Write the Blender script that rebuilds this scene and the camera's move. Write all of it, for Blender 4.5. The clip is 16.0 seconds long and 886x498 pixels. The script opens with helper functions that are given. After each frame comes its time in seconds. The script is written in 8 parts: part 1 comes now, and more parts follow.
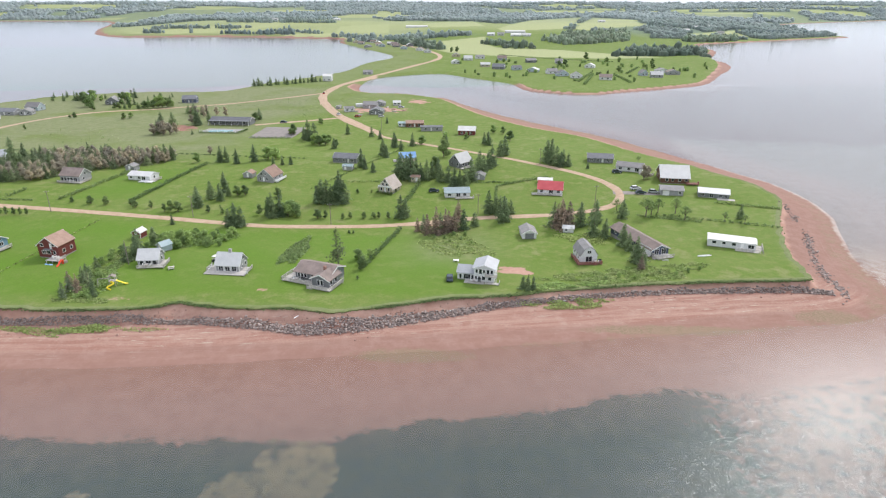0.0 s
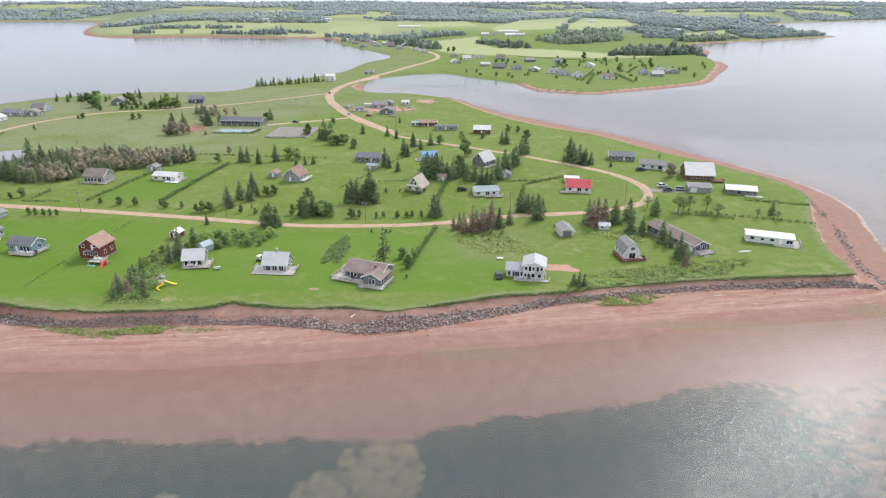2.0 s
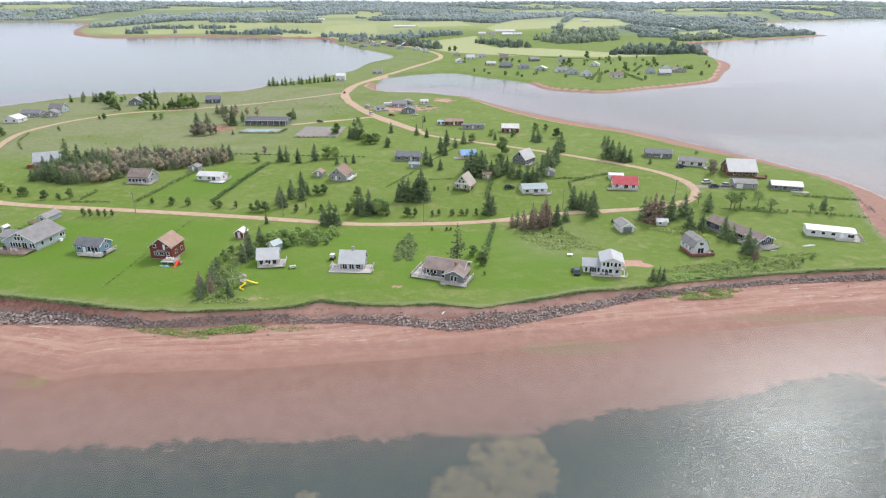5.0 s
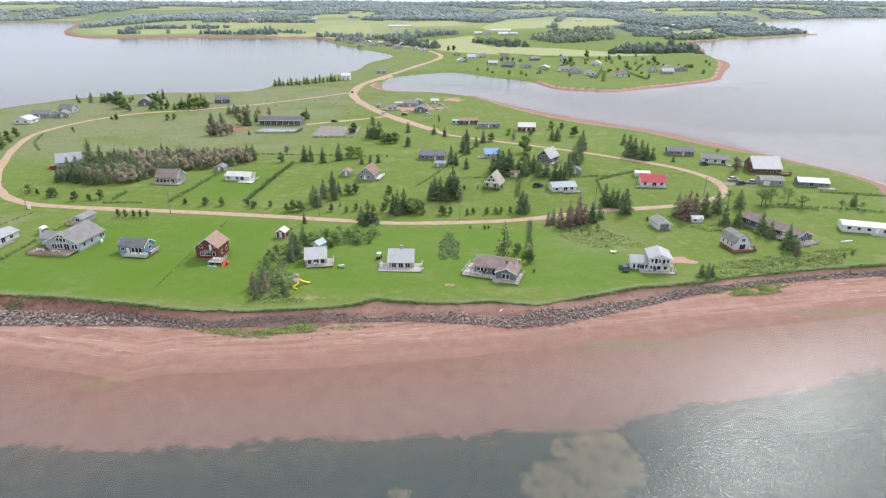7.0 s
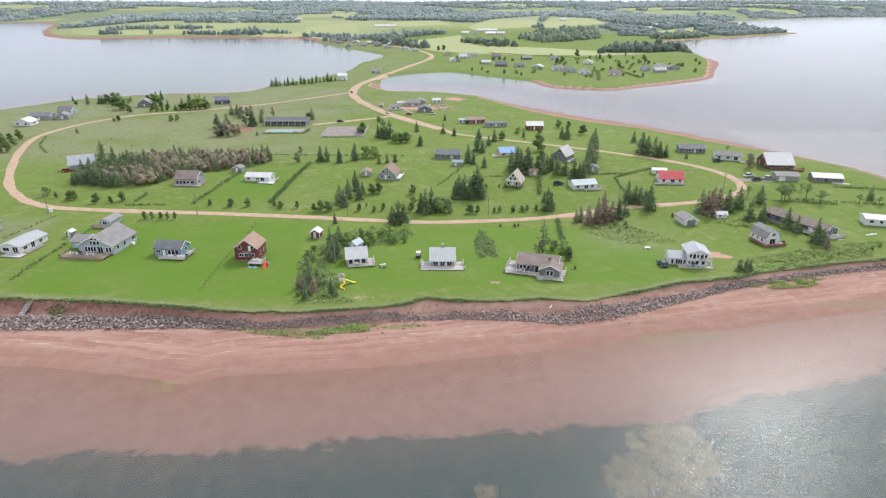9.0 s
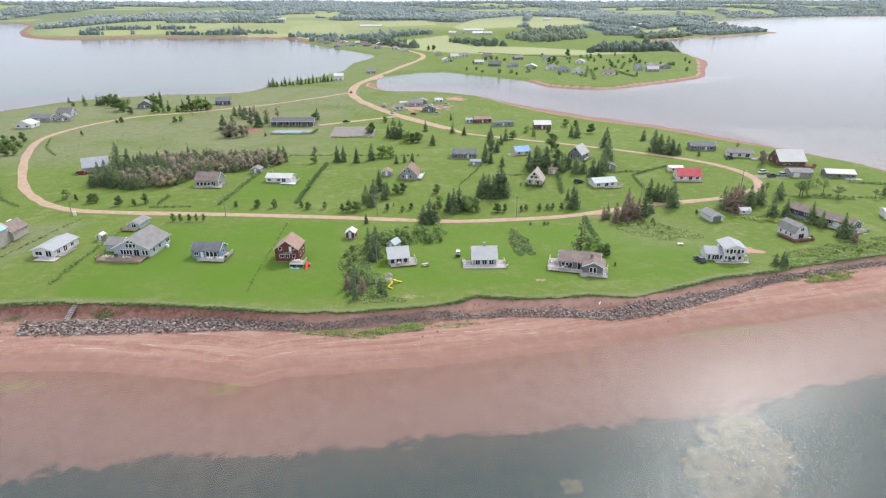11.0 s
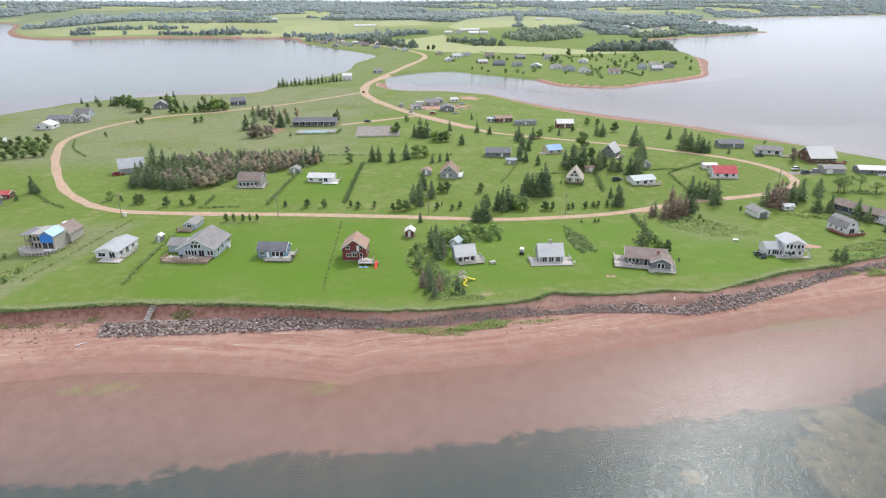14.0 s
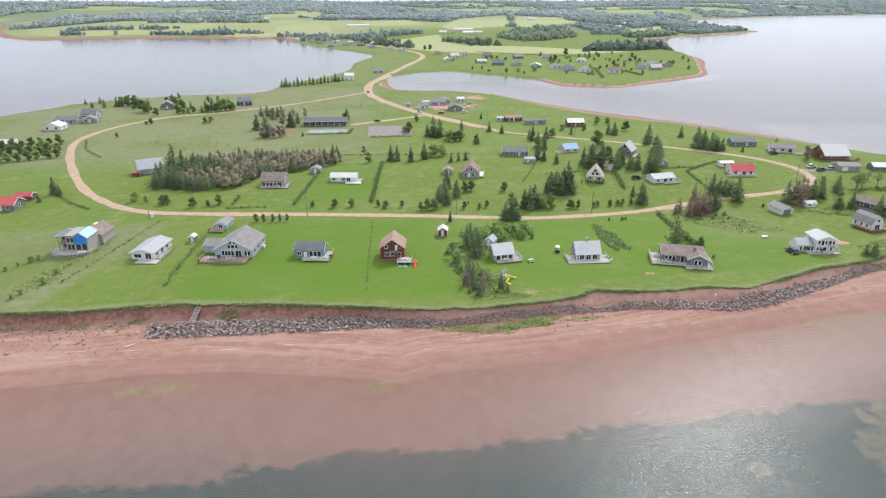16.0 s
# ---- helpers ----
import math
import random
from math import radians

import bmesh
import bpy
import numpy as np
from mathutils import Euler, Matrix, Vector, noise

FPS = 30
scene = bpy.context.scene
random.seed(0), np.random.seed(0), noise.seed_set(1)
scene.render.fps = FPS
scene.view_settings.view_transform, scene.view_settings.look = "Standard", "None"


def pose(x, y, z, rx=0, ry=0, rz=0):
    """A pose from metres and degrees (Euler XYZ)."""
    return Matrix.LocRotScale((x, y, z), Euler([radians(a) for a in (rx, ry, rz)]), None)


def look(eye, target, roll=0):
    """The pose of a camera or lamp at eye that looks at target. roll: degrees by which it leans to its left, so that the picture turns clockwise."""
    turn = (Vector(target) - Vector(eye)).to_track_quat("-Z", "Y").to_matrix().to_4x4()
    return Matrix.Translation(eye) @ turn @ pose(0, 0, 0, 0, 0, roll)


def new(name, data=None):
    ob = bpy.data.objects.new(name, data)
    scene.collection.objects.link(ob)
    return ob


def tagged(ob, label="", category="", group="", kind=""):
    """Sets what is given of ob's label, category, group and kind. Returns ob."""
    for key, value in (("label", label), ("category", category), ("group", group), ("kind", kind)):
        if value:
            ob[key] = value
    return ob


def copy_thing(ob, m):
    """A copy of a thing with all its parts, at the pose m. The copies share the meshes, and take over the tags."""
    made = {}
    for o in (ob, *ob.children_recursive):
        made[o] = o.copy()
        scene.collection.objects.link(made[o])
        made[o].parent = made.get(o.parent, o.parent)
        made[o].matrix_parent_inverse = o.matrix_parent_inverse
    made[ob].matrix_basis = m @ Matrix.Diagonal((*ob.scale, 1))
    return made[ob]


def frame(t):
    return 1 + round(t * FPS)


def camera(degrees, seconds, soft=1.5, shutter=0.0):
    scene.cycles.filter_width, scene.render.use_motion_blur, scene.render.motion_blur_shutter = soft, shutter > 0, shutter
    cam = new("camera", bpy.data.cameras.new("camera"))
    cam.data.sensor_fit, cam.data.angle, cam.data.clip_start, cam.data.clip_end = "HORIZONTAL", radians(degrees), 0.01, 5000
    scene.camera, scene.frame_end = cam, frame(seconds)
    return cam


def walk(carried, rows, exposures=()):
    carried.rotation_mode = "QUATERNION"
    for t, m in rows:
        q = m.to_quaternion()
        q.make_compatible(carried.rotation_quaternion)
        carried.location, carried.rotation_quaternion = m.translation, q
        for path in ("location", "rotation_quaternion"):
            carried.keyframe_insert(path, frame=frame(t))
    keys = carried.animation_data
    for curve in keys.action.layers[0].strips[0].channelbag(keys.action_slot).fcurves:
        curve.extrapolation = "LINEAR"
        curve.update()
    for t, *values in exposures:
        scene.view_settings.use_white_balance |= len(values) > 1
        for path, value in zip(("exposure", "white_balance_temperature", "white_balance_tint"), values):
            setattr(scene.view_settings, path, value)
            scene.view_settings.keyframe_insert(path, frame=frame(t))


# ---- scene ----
cam = camera(71.9, 16.0, soft=1.2)
METRES, EYE, TILT, LEAN, TURN = 137.5, 75.0, -22.1, 0.0, 0.0
ROWS = [
    (0.0, 0.0, 0.0, 0.0, -0.0, 0.0, 0.0),
    (0.5, -0.0328, -0.0002, -0.0013, -0.46, 0.01, 0.17),
    (1.0, -0.0657, -0.0003, -0.0025, -0.81, 0.01, 0.31),
    (1.5, -0.0986, -0.0003, -0.0035, -1.01, 0.01, 0.39),
    (2.0, -0.1315, -0.0002, -0.0043, -1.18, 0.01, 0.47),
    (2.5, -0.1643, -0.0001, -0.0051, -1.32, 0.02, 0.53),
    (3.0, -0.1972, 0.0004, -0.0058, -1.49, 0.01, 0.61),
    (3.5, -0.2297, 0.0008, -0.0064, -1.73, 0.0, 0.72),
    (4.0, -0.2622, 0.0009, -0.0071, -1.98, -0.0, 0.83),
    (6.5, -0.4225, 0.0047, -0.0087, -3.08, -0.04, 1.31),
    (7.0, -0.4549, 0.0054, -0.0088, -3.38, -0.05, 1.45),
    (7.5, -0.4874, 0.0063, -0.0088, -3.75, -0.07, 1.61),
    (8.0, -0.5198, 0.0074, -0.0086, -4.16, -0.09, 1.79),
    (8.5, -0.5521, 0.0088, -0.0085, -4.61, -0.1, 2.0),
    (9.0, -0.5844, 0.0102, -0.0079, -5.09, -0.12, 2.19),
    (11.5, -0.7482, 0.0217, -0.004, -7.16, -0.21, 3.04),
    (12.0, -0.7808, 0.0245, -0.0031, -7.43, -0.22, 3.15),
    (12.5, -0.8135, 0.0275, -0.002, -7.63, -0.22, 3.25),
    (13.0, -0.8417, 0.0301, -0.0008, -7.79, -0.24, 3.32),
    (13.5, -0.8667, 0.0323, -0.0003, -7.91, -0.26, 3.37),
    (14.0, -0.8908, 0.0344, 0.0007, -8.06, -0.28, 3.41),
    (14.5, -0.9156, 0.0372, 0.0016, -8.25, -0.3, 3.5),
    (15.0, -0.942, 0.0401, 0.0027, -8.51, -0.31, 3.6),
    (15.5, -0.9694, 0.0429, 0.0038, -8.79, -0.33, 3.72),
    (16.0, -0.9979, 0.046, 0.0051, -9.09, -0.36, 3.82),
]
walk(cam, [(t, pose(0, 0, EYE, TILT, LEAN, TURN) @ pose(METRES * x, METRES * y, METRES * z, 90 + pitch, roll, yaw)) for t, x, y, z, yaw, pitch, roll in ROWS])

# ---- light ----
SUN_AZIMUTH, SUN_HEIGHT = 37.0, 42.0      # degrees to the right of +y, degrees above the horizon
world = bpy.data.worlds.new("overcast_sky")
scene.world = world
world.use_nodes = True
wn, wl = world.node_tree.nodes, world.node_tree.links
wn.clear()
sky = wn.new("ShaderNodeTexSky")
sky.sky_type = 'NISHITA'
sky.sun_disc = False
sky.sun_elevation = radians(SUN_HEIGHT)
sky.sun_rotation = radians(SUN_AZIMUTH)
sky.air_density, sky.dust_density, sky.ozone_density = 1.0, 3.0, 1.0
pale = wn.new("ShaderNodeHueSaturation")
pale.inputs["Saturation"].default_value = 0.42
sky_back = wn.new("ShaderNodeBackground")
sky_back.inputs["Strength"].default_value = 0.133
sky_out = wn.new("ShaderNodeOutputWorld")
wl.new(sky.outputs[0], pale.inputs["Color"])
veil = wn.new("ShaderNodeMix")           # thin even cloud over most of the sky
veil.data_type = 'RGBA'
veil.inputs[0].default_value = 0.88
veil.inputs[7].default_value = (5.75, 6.05, 7.0, 1)
wl.new(pale.outputs[0], veil.inputs[6])
wl.new(veil.outputs[2], sky_back.inputs["Color"])
wl.new(sky_back.outputs[0], sky_out.inputs["Surface"])
sun_data = bpy.data.lights.new("sun", 'SUN')
sun_data.energy, sun_data.angle, sun_data.color = 1.95, radians(10.0), (1.0, 0.96, 0.91)
sun = new("sun", sun_data)
az, el = radians(SUN_AZIMUTH), radians(SUN_HEIGHT)
sun.matrix_world = look((500 * math.sin(az) * math.cos(el), 500 * math.cos(az) * math.cos(el), 500 * math.sin(el)), (0, 0, 0))
scene.view_settings.exposure = 0.46

# ---- materials ----
def nodes_of(name):
    m = bpy.data.materials.new(name)
    m.use_nodes = True
    nt = m.node_tree
    bsdf = nt.nodes["Principled BSDF"]
    return m, nt.nodes, nt.links, bsdf


def noise_node(n, l, vec, scale, detail=4.0, rough=0.6):
    k = n.new("ShaderNodeTexNoise")
    k.inputs["Scale"].default_value, k.inputs["Detail"].default_value, k.inputs["Roughness"].default_value = scale, detail, rough
    l.new(vec, k.inputs["Vector"])
    return k.outputs["Fac"]


def ramp(n, l, fac, a, b, ca=(0, 0, 0), cb=(1, 1, 1)):
    k = n.new("ShaderNodeValToRGB")
    k.color_ramp.elements[0].position, k.color_ramp.elements[1].position = a, b
    k.color_ramp.elements[0].color, k.color_ramp.elements[1].color = (*ca, 1), (*cb, 1)
    l.new(fac, k.inputs["Fac"])
    return k.outputs["Color"]


def blend(n, l, fac, a, b, mode='MIX'):
    k = n.new("ShaderNodeMix")
    k.data_type, k.blend_type = 'RGBA', mode
    for sock, v in ((k.inputs[0], fac), (k.inputs[6], a), (k.inputs[7], b)):
        if isinstance(v, (int, float)):
            sock.default_value = v
        elif isinstance(v, tuple):
            sock.default_value = (*v, 1)
        else:
            l.new(v, sock)
    return k.outputs[2]


def place_of(n):
    return n.new("ShaderNodeNewGeometry").outputs["Position"]


def bump_to(n, l, height, bsdf, strength, distance):
    k = n.new("ShaderNodeBump")
    k.inputs["Strength"].default_value, k.inputs["Distance"].default_value = strength, distance
    l.new(height, k.inputs["Height"])
    l.new(k.outputs[0], bsdf.inputs["Normal"])


def surface(name, c1, c2, scale=2.0, rough=0.7, bump=0.2, metal=0.0, fine=12.0, vary=0.15):
    """Two-scale weathered surface: c1 and c2 in blotches, fine grain, a shade of its own for each object."""
    m, n, l, b = nodes_of(name)
    pos = place_of(n)
    big = noise_node(n, l, pos, scale, 3.0)
    small = noise_node(n, l, pos, scale * fine, 3.0)
    col = blend(n, l, ramp(n, l, big, 0.35, 0.65), c1, c2)
    col = blend(n, l, 0.35, col, ramp(n, l, small, 0.25, 0.75, (0.55, 0.55, 0.55), (1.25, 1.25, 1.25)), 'MULTIPLY')
    info = n.new("ShaderNodeObjectInfo")
    col = blend(n, l, 1.0, col, ramp(n, l, info.outputs["Random"], 0.0, 1.0, (1 - vary,) * 3, (1 + vary,) * 3), 'MULTIPLY')
    l.new(col, b.inputs["Base Color"])
    b.inputs["Roughness"].default_value, b.inputs["Metallic"].default_value = rough, metal
    if bump:
        bump_to(n, l, small, b, bump, 0.05)
    return m


def siding(name, c, board=0.2):
    """Painted clapboard: horizontal boards with a shadow gap, faded in patches."""
    m, n, l, b = nodes_of(name)
    pos = place_of(n)
    sep = n.new("ShaderNodeSeparateXYZ")
    l.new(pos, sep.inputs[0])
    k = n.new("ShaderNodeMath")
    k.operation = 'MULTIPLY'
    k.inputs[1].default_value = 1 / board
    l.new(sep.outputs["Z"], k.inputs[0])
    fr = n.new("ShaderNodeMath")
    fr.operation = 'FRACT'
    l.new(k.outputs[0], fr.inputs[0])
    col = blend(n, l, ramp(n, l, noise_node(n, l, pos, 0.9), 0.3, 0.7), c, tuple(v * 0.82 for v in c))
    col = blend(n, l, 0.3, col, ramp(n, l, noise_node(n, l, pos, 9.0), 0.3, 0.7, (0.7,) * 3, (1.15,) * 3), 'MULTIPLY')
    l.new(col, b.inputs["Base Color"])
    b.inputs["Roughness"].default_value = 0.6
    bump_to(n, l, fr.outputs[0], b, 0.5, 0.03)
    return m


def foliage(name, dark, light, through_light=0.25, scale=0.7, island=(0.72, 1.4)):
    """Leaves: diffuse and translucent, mottled by clump, each plant its own shade."""
    m, n, l, b = nodes_of(name)
    pos = place_of(n)
    info = n.new("ShaderNodeObjectInfo")
    geo = n.new("ShaderNodeNewGeometry")
    col = blend(n, l, ramp(n, l, noise_node(n, l, pos, scale, 2.0), 0.3, 0.7), dark, light)
    col = blend(n, l, 1.0, col, ramp(n, l, geo.outputs["Random Per Island"], 0.0, 1.0, (island[0],) * 3, (island[1],) * 3), 'MULTIPLY')
    col = blend(n, l, 1.0, col, ramp(n, l, info.outputs["Random"], 0.0, 1.0, (0.75, 0.78, 0.8), (1.25, 1.2, 1.1)), 'MULTIPLY')
    l.new(col, b.inputs["Base Color"])
    b.inputs["Roughness"].default_value = 0.75
    b.inputs["Specular IOR Level"].default_value = 0.2
    t = n.new("ShaderNodeBsdfTranslucent")
    l.new(col, t.inputs["Color"])
    mix = n.new("ShaderNodeMixShader")
    mix.inputs[0].default_value = through_light
    l.new(b.outputs[0], mix.inputs[1])
    l.new(t.outputs[0], mix.inputs[2])
    l.new(mix.outputs[0], n["Material Output"].inputs["Surface"])
    return m


def ground_material():
    """Lawn, meadow, crop fields, forest floor with haze in its colour, red earth and sand, by the cover written on the
    ground's points.
    """
    m, n, l, b = nodes_of("ground")
    pos = place_of(n)
    a1, a2 = n.new("ShaderNodeAttribute"), n.new("ShaderNodeAttribute")
    a1.attribute_name, a2.attribute_name = "cover_shore", "cover_land"
    s1, s2 = n.new("ShaderNodeSeparateColor"), n.new("ShaderNodeSeparateColor")
    l.new(a1.outputs["Color"], s1.inputs[0])
    l.new(a2.outputs["Color"], s2.inputs[0])
    wide = noise_node(n, l, pos, 0.035, 4.0, 0.65)
    mid = noise_node(n, l, pos, 0.3, 5.0, 0.65)
    tuft = noise_node(n, l, pos, 2.6, 4.0, 0.7)
    # grass
    grass = blend(n, l, ramp(n, l, wide, 0.35, 0.65), (0.122, 0.192, 0.032), (0.15, 0.214, 0.048))
    grass = blend(n, l, ramp(n, l, mid, 0.45, 0.75), grass, (0.19, 0.225, 0.066))
    worn = noise_node(n, l, pos, 0.075, 6.0, 0.7)
    grass = blend(n, l, ramp(n, l, worn, 0.54, 0.72), grass, (0.235, 0.25, 0.1))
    meadow = blend(n, l, ramp(n, l, mid, 0.3, 0.7), (0.165, 0.2, 0.085), (0.24, 0.25, 0.135))
    meadow = blend(n, l, ramp(n, l, noise_node(n, l, pos, 0.018, 5.0, 0.6), 0.5, 0.66), meadow, (0.15, 0.195, 0.055))
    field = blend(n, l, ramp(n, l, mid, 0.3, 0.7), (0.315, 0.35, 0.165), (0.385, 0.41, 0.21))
    # grey-green forest floor, lightened in colour for distant haze
    floor_hazed = blend(n, l, ramp(n, l, wide, 0.35, 0.65), (0.13, 0.18, 0.14), (0.18, 0.235, 0.165))
    grass = blend(n, l, a2.outputs["Alpha"], grass, (0.106, 0.2, 0.02))
    col = blend(n, l, s2.outputs[0], grass, meadow)
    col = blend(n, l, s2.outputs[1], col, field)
    col = blend(n, l, s2.outputs[2], col, floor_hazed)
    col = blend(n, l, 0.55, col, ramp(n, l, tuft, 0.25, 0.75, (0.6, 0.6, 0.6), (1.3, 1.3, 1.3)), 'MULTIPLY')
    # sand and earth
    band = n.new("ShaderNodeMapping")
    band.inputs["Scale"].default_value = (0.04, 0.55, 0.3)
    tide = n.new("ShaderNodeAttribute")
    tide.attribute_name = "from_water"
    along, drift = n.new("ShaderNodeSeparateXYZ"), n.new("ShaderNodeCombineXYZ")
    l.new(pos, along.inputs[0])
    l.new(along.outputs["X"], drift.inputs["X"])
    l.new(tide.outputs["Fac"], drift.inputs["Y"])
    l.new(drift.outputs[0], band.inputs["Vector"])
    streak = noise_node(n, l, band.outputs[0], 1.0, 4.0, 0.6)
    sand = blend(n, l, ramp(n, l, streak, 0.4, 0.62), (0.325, 0.175, 0.135), (0.415, 0.262, 0.205))
    sand = blend(n, l, ramp(n, l, mid, 0.5, 0.8), sand, (0.435, 0.295, 0.235))
    wrack_line = ramp(n, l, noise_node(n, l, band.outputs[0], 2.2, 6.0, 0.75), 0.59, 0.635)
    sand = blend(n, l, wrack_line, sand, (0.5, 0.42, 0.34))
    sand = blend(n, l, 0.6, sand, ramp(n, l, tuft, 0.25, 0.75, (0.7, 0.7, 0.7), (1.25, 1.25, 1.25)), 'MULTIPLY')
    wet = blend(n, l, ramp(n, l, mid, 0.3, 0.7), (0.265, 0.15, 0.116), (0.32, 0.195, 0.158))
    earth = blend(n, l, ramp(n, l, mid, 0.3, 0.7), (0.42, 0.24, 0.18), (0.53, 0.345, 0.27))
    # the clay of the western cliff is darker and redder than the slumped slopes
    xyz = n.new("ShaderNodeSeparateXYZ")
    l.new(pos, xyz.inputs[0])
    clay = n.new("ShaderNodeMapRange")
    clay.inputs[1].default_value, clay.inputs[2].default_value = -108.0, -135.0
    l.new(xyz.outputs["X"], clay.inputs[0])
    earth = blend(n, l, clay.outputs[0], earth, blend(n, l, ramp(n, l, noise_node(n, l, pos, 0.8, 5.0, 0.7), 0.35, 0.65), (0.2, 0.088, 0.065), (0.38, 0.215, 0.165)))
    weed = blend(n, l, ramp(n, l, mid, 0.35, 0.7), (0.022, 0.05, 0.045), (0.06, 0.085, 0.06))
    sward = noise_node(n, l, pos, 0.11, 5.0, 0.62)
    weed = blend(n, l, ramp(n, l, sward, 0.73, 0.8), weed, (0.3, 0.22, 0.15))
    shore = blend(n, l, s1.outputs[1], sand, wet)
    shore = blend(n, l, s1.outputs[2], shore, earth)
    wm = n.new("ShaderNodeMath")
    wm.operation = 'MULTIPLY_ADD'
    wm.inputs[1].default_value, wm.inputs[2].default_value = 0.9, -0.45
    l.new(noise_node(n, l, pos, 0.35, 6.0, 0.7), wm.inputs[0])
    ws = n.new("ShaderNodeMath")
    l.new(a1.outputs["Alpha"], ws.inputs[0])
    l.new(wm.outputs[0], ws.inputs[1])
    shore = blend(n, l, ramp(n, l, ws.outputs[0], 0.36, 0.58), shore, weed)
    flats = n.new("ShaderNodeAttribute")
    flats.attribute_name = "flats"
    fs = n.new("ShaderNodeMath")
    l.new(flats.outputs["Fac"], fs.inputs[0])
    l.new(wm.outputs[0], fs.inputs[1])
    shore = blend(n, l, ramp(n, l, fs.outputs[0], 0.36, 0.6), shore, blend(n, l, ramp(n, l, tuft, 0.4, 0.65), (0.33, 0.225, 0.165), (0.19, 0.155, 0.09)))
    # tan bars inside the eelgrass, mats of green algae in the shallows, and an eastern bed paled for sun glare and silt
    bed = n.new("ShaderNodeAttribute")
    bed.attribute_name = "cover_bed"
    bs = n.new("ShaderNodeSeparateColor")
    l.new(bed.outputs["Color"], bs.inputs[0])
    for socket, ca, cb in ((bs.outputs[0], (0.27, 0.225, 0.13), (0.2, 0.165, 0.1)), (bs.outputs[1], (0.25, 0.25, 0.09), (0.31, 0.28, 0.13)), (bs.outputs[2], (0.5, 0.43, 0.385), (0.42, 0.35, 0.305))):
        sm = n.new("ShaderNodeMath")
        l.new(socket, sm.inputs[0])
        l.new(wm.outputs[0], sm.inputs[1])
        shore = blend(n, l, ramp(n, l, sm.outputs[0], 0.34, 0.55), shore, blend(n, l, ramp(n, l, mid, 0.4, 0.65), ca, cb))
    edge = n.new("ShaderNodeMath")
    edge.operation = 'ADD'
    l.new(s1.outputs[0], edge.inputs[0])
    sh = n.new("ShaderNodeMath")
    sh.operation = 'MULTIPLY_ADD'
    sh.inputs[1].default_value, sh.inputs[2].default_value = 0.8, -0.4
    l.new(noise_node(n, l, pos, 0.9, 4.0, 0.7), sh.inputs[0])
    l.new(sh.outputs[0], edge.inputs[1])
    col = blend(n, l, ramp(n, l, edge.outputs[0], 0.42, 0.58), col, shore)
    l.new(col, b.inputs["Base Color"])
    b.inputs["Roughness"].default_value = 0.9
    b.inputs["Specular IOR Level"].default_value = 0.15
    bump_to(n, l, tuft, b, 0.5, 0.12)
    return m


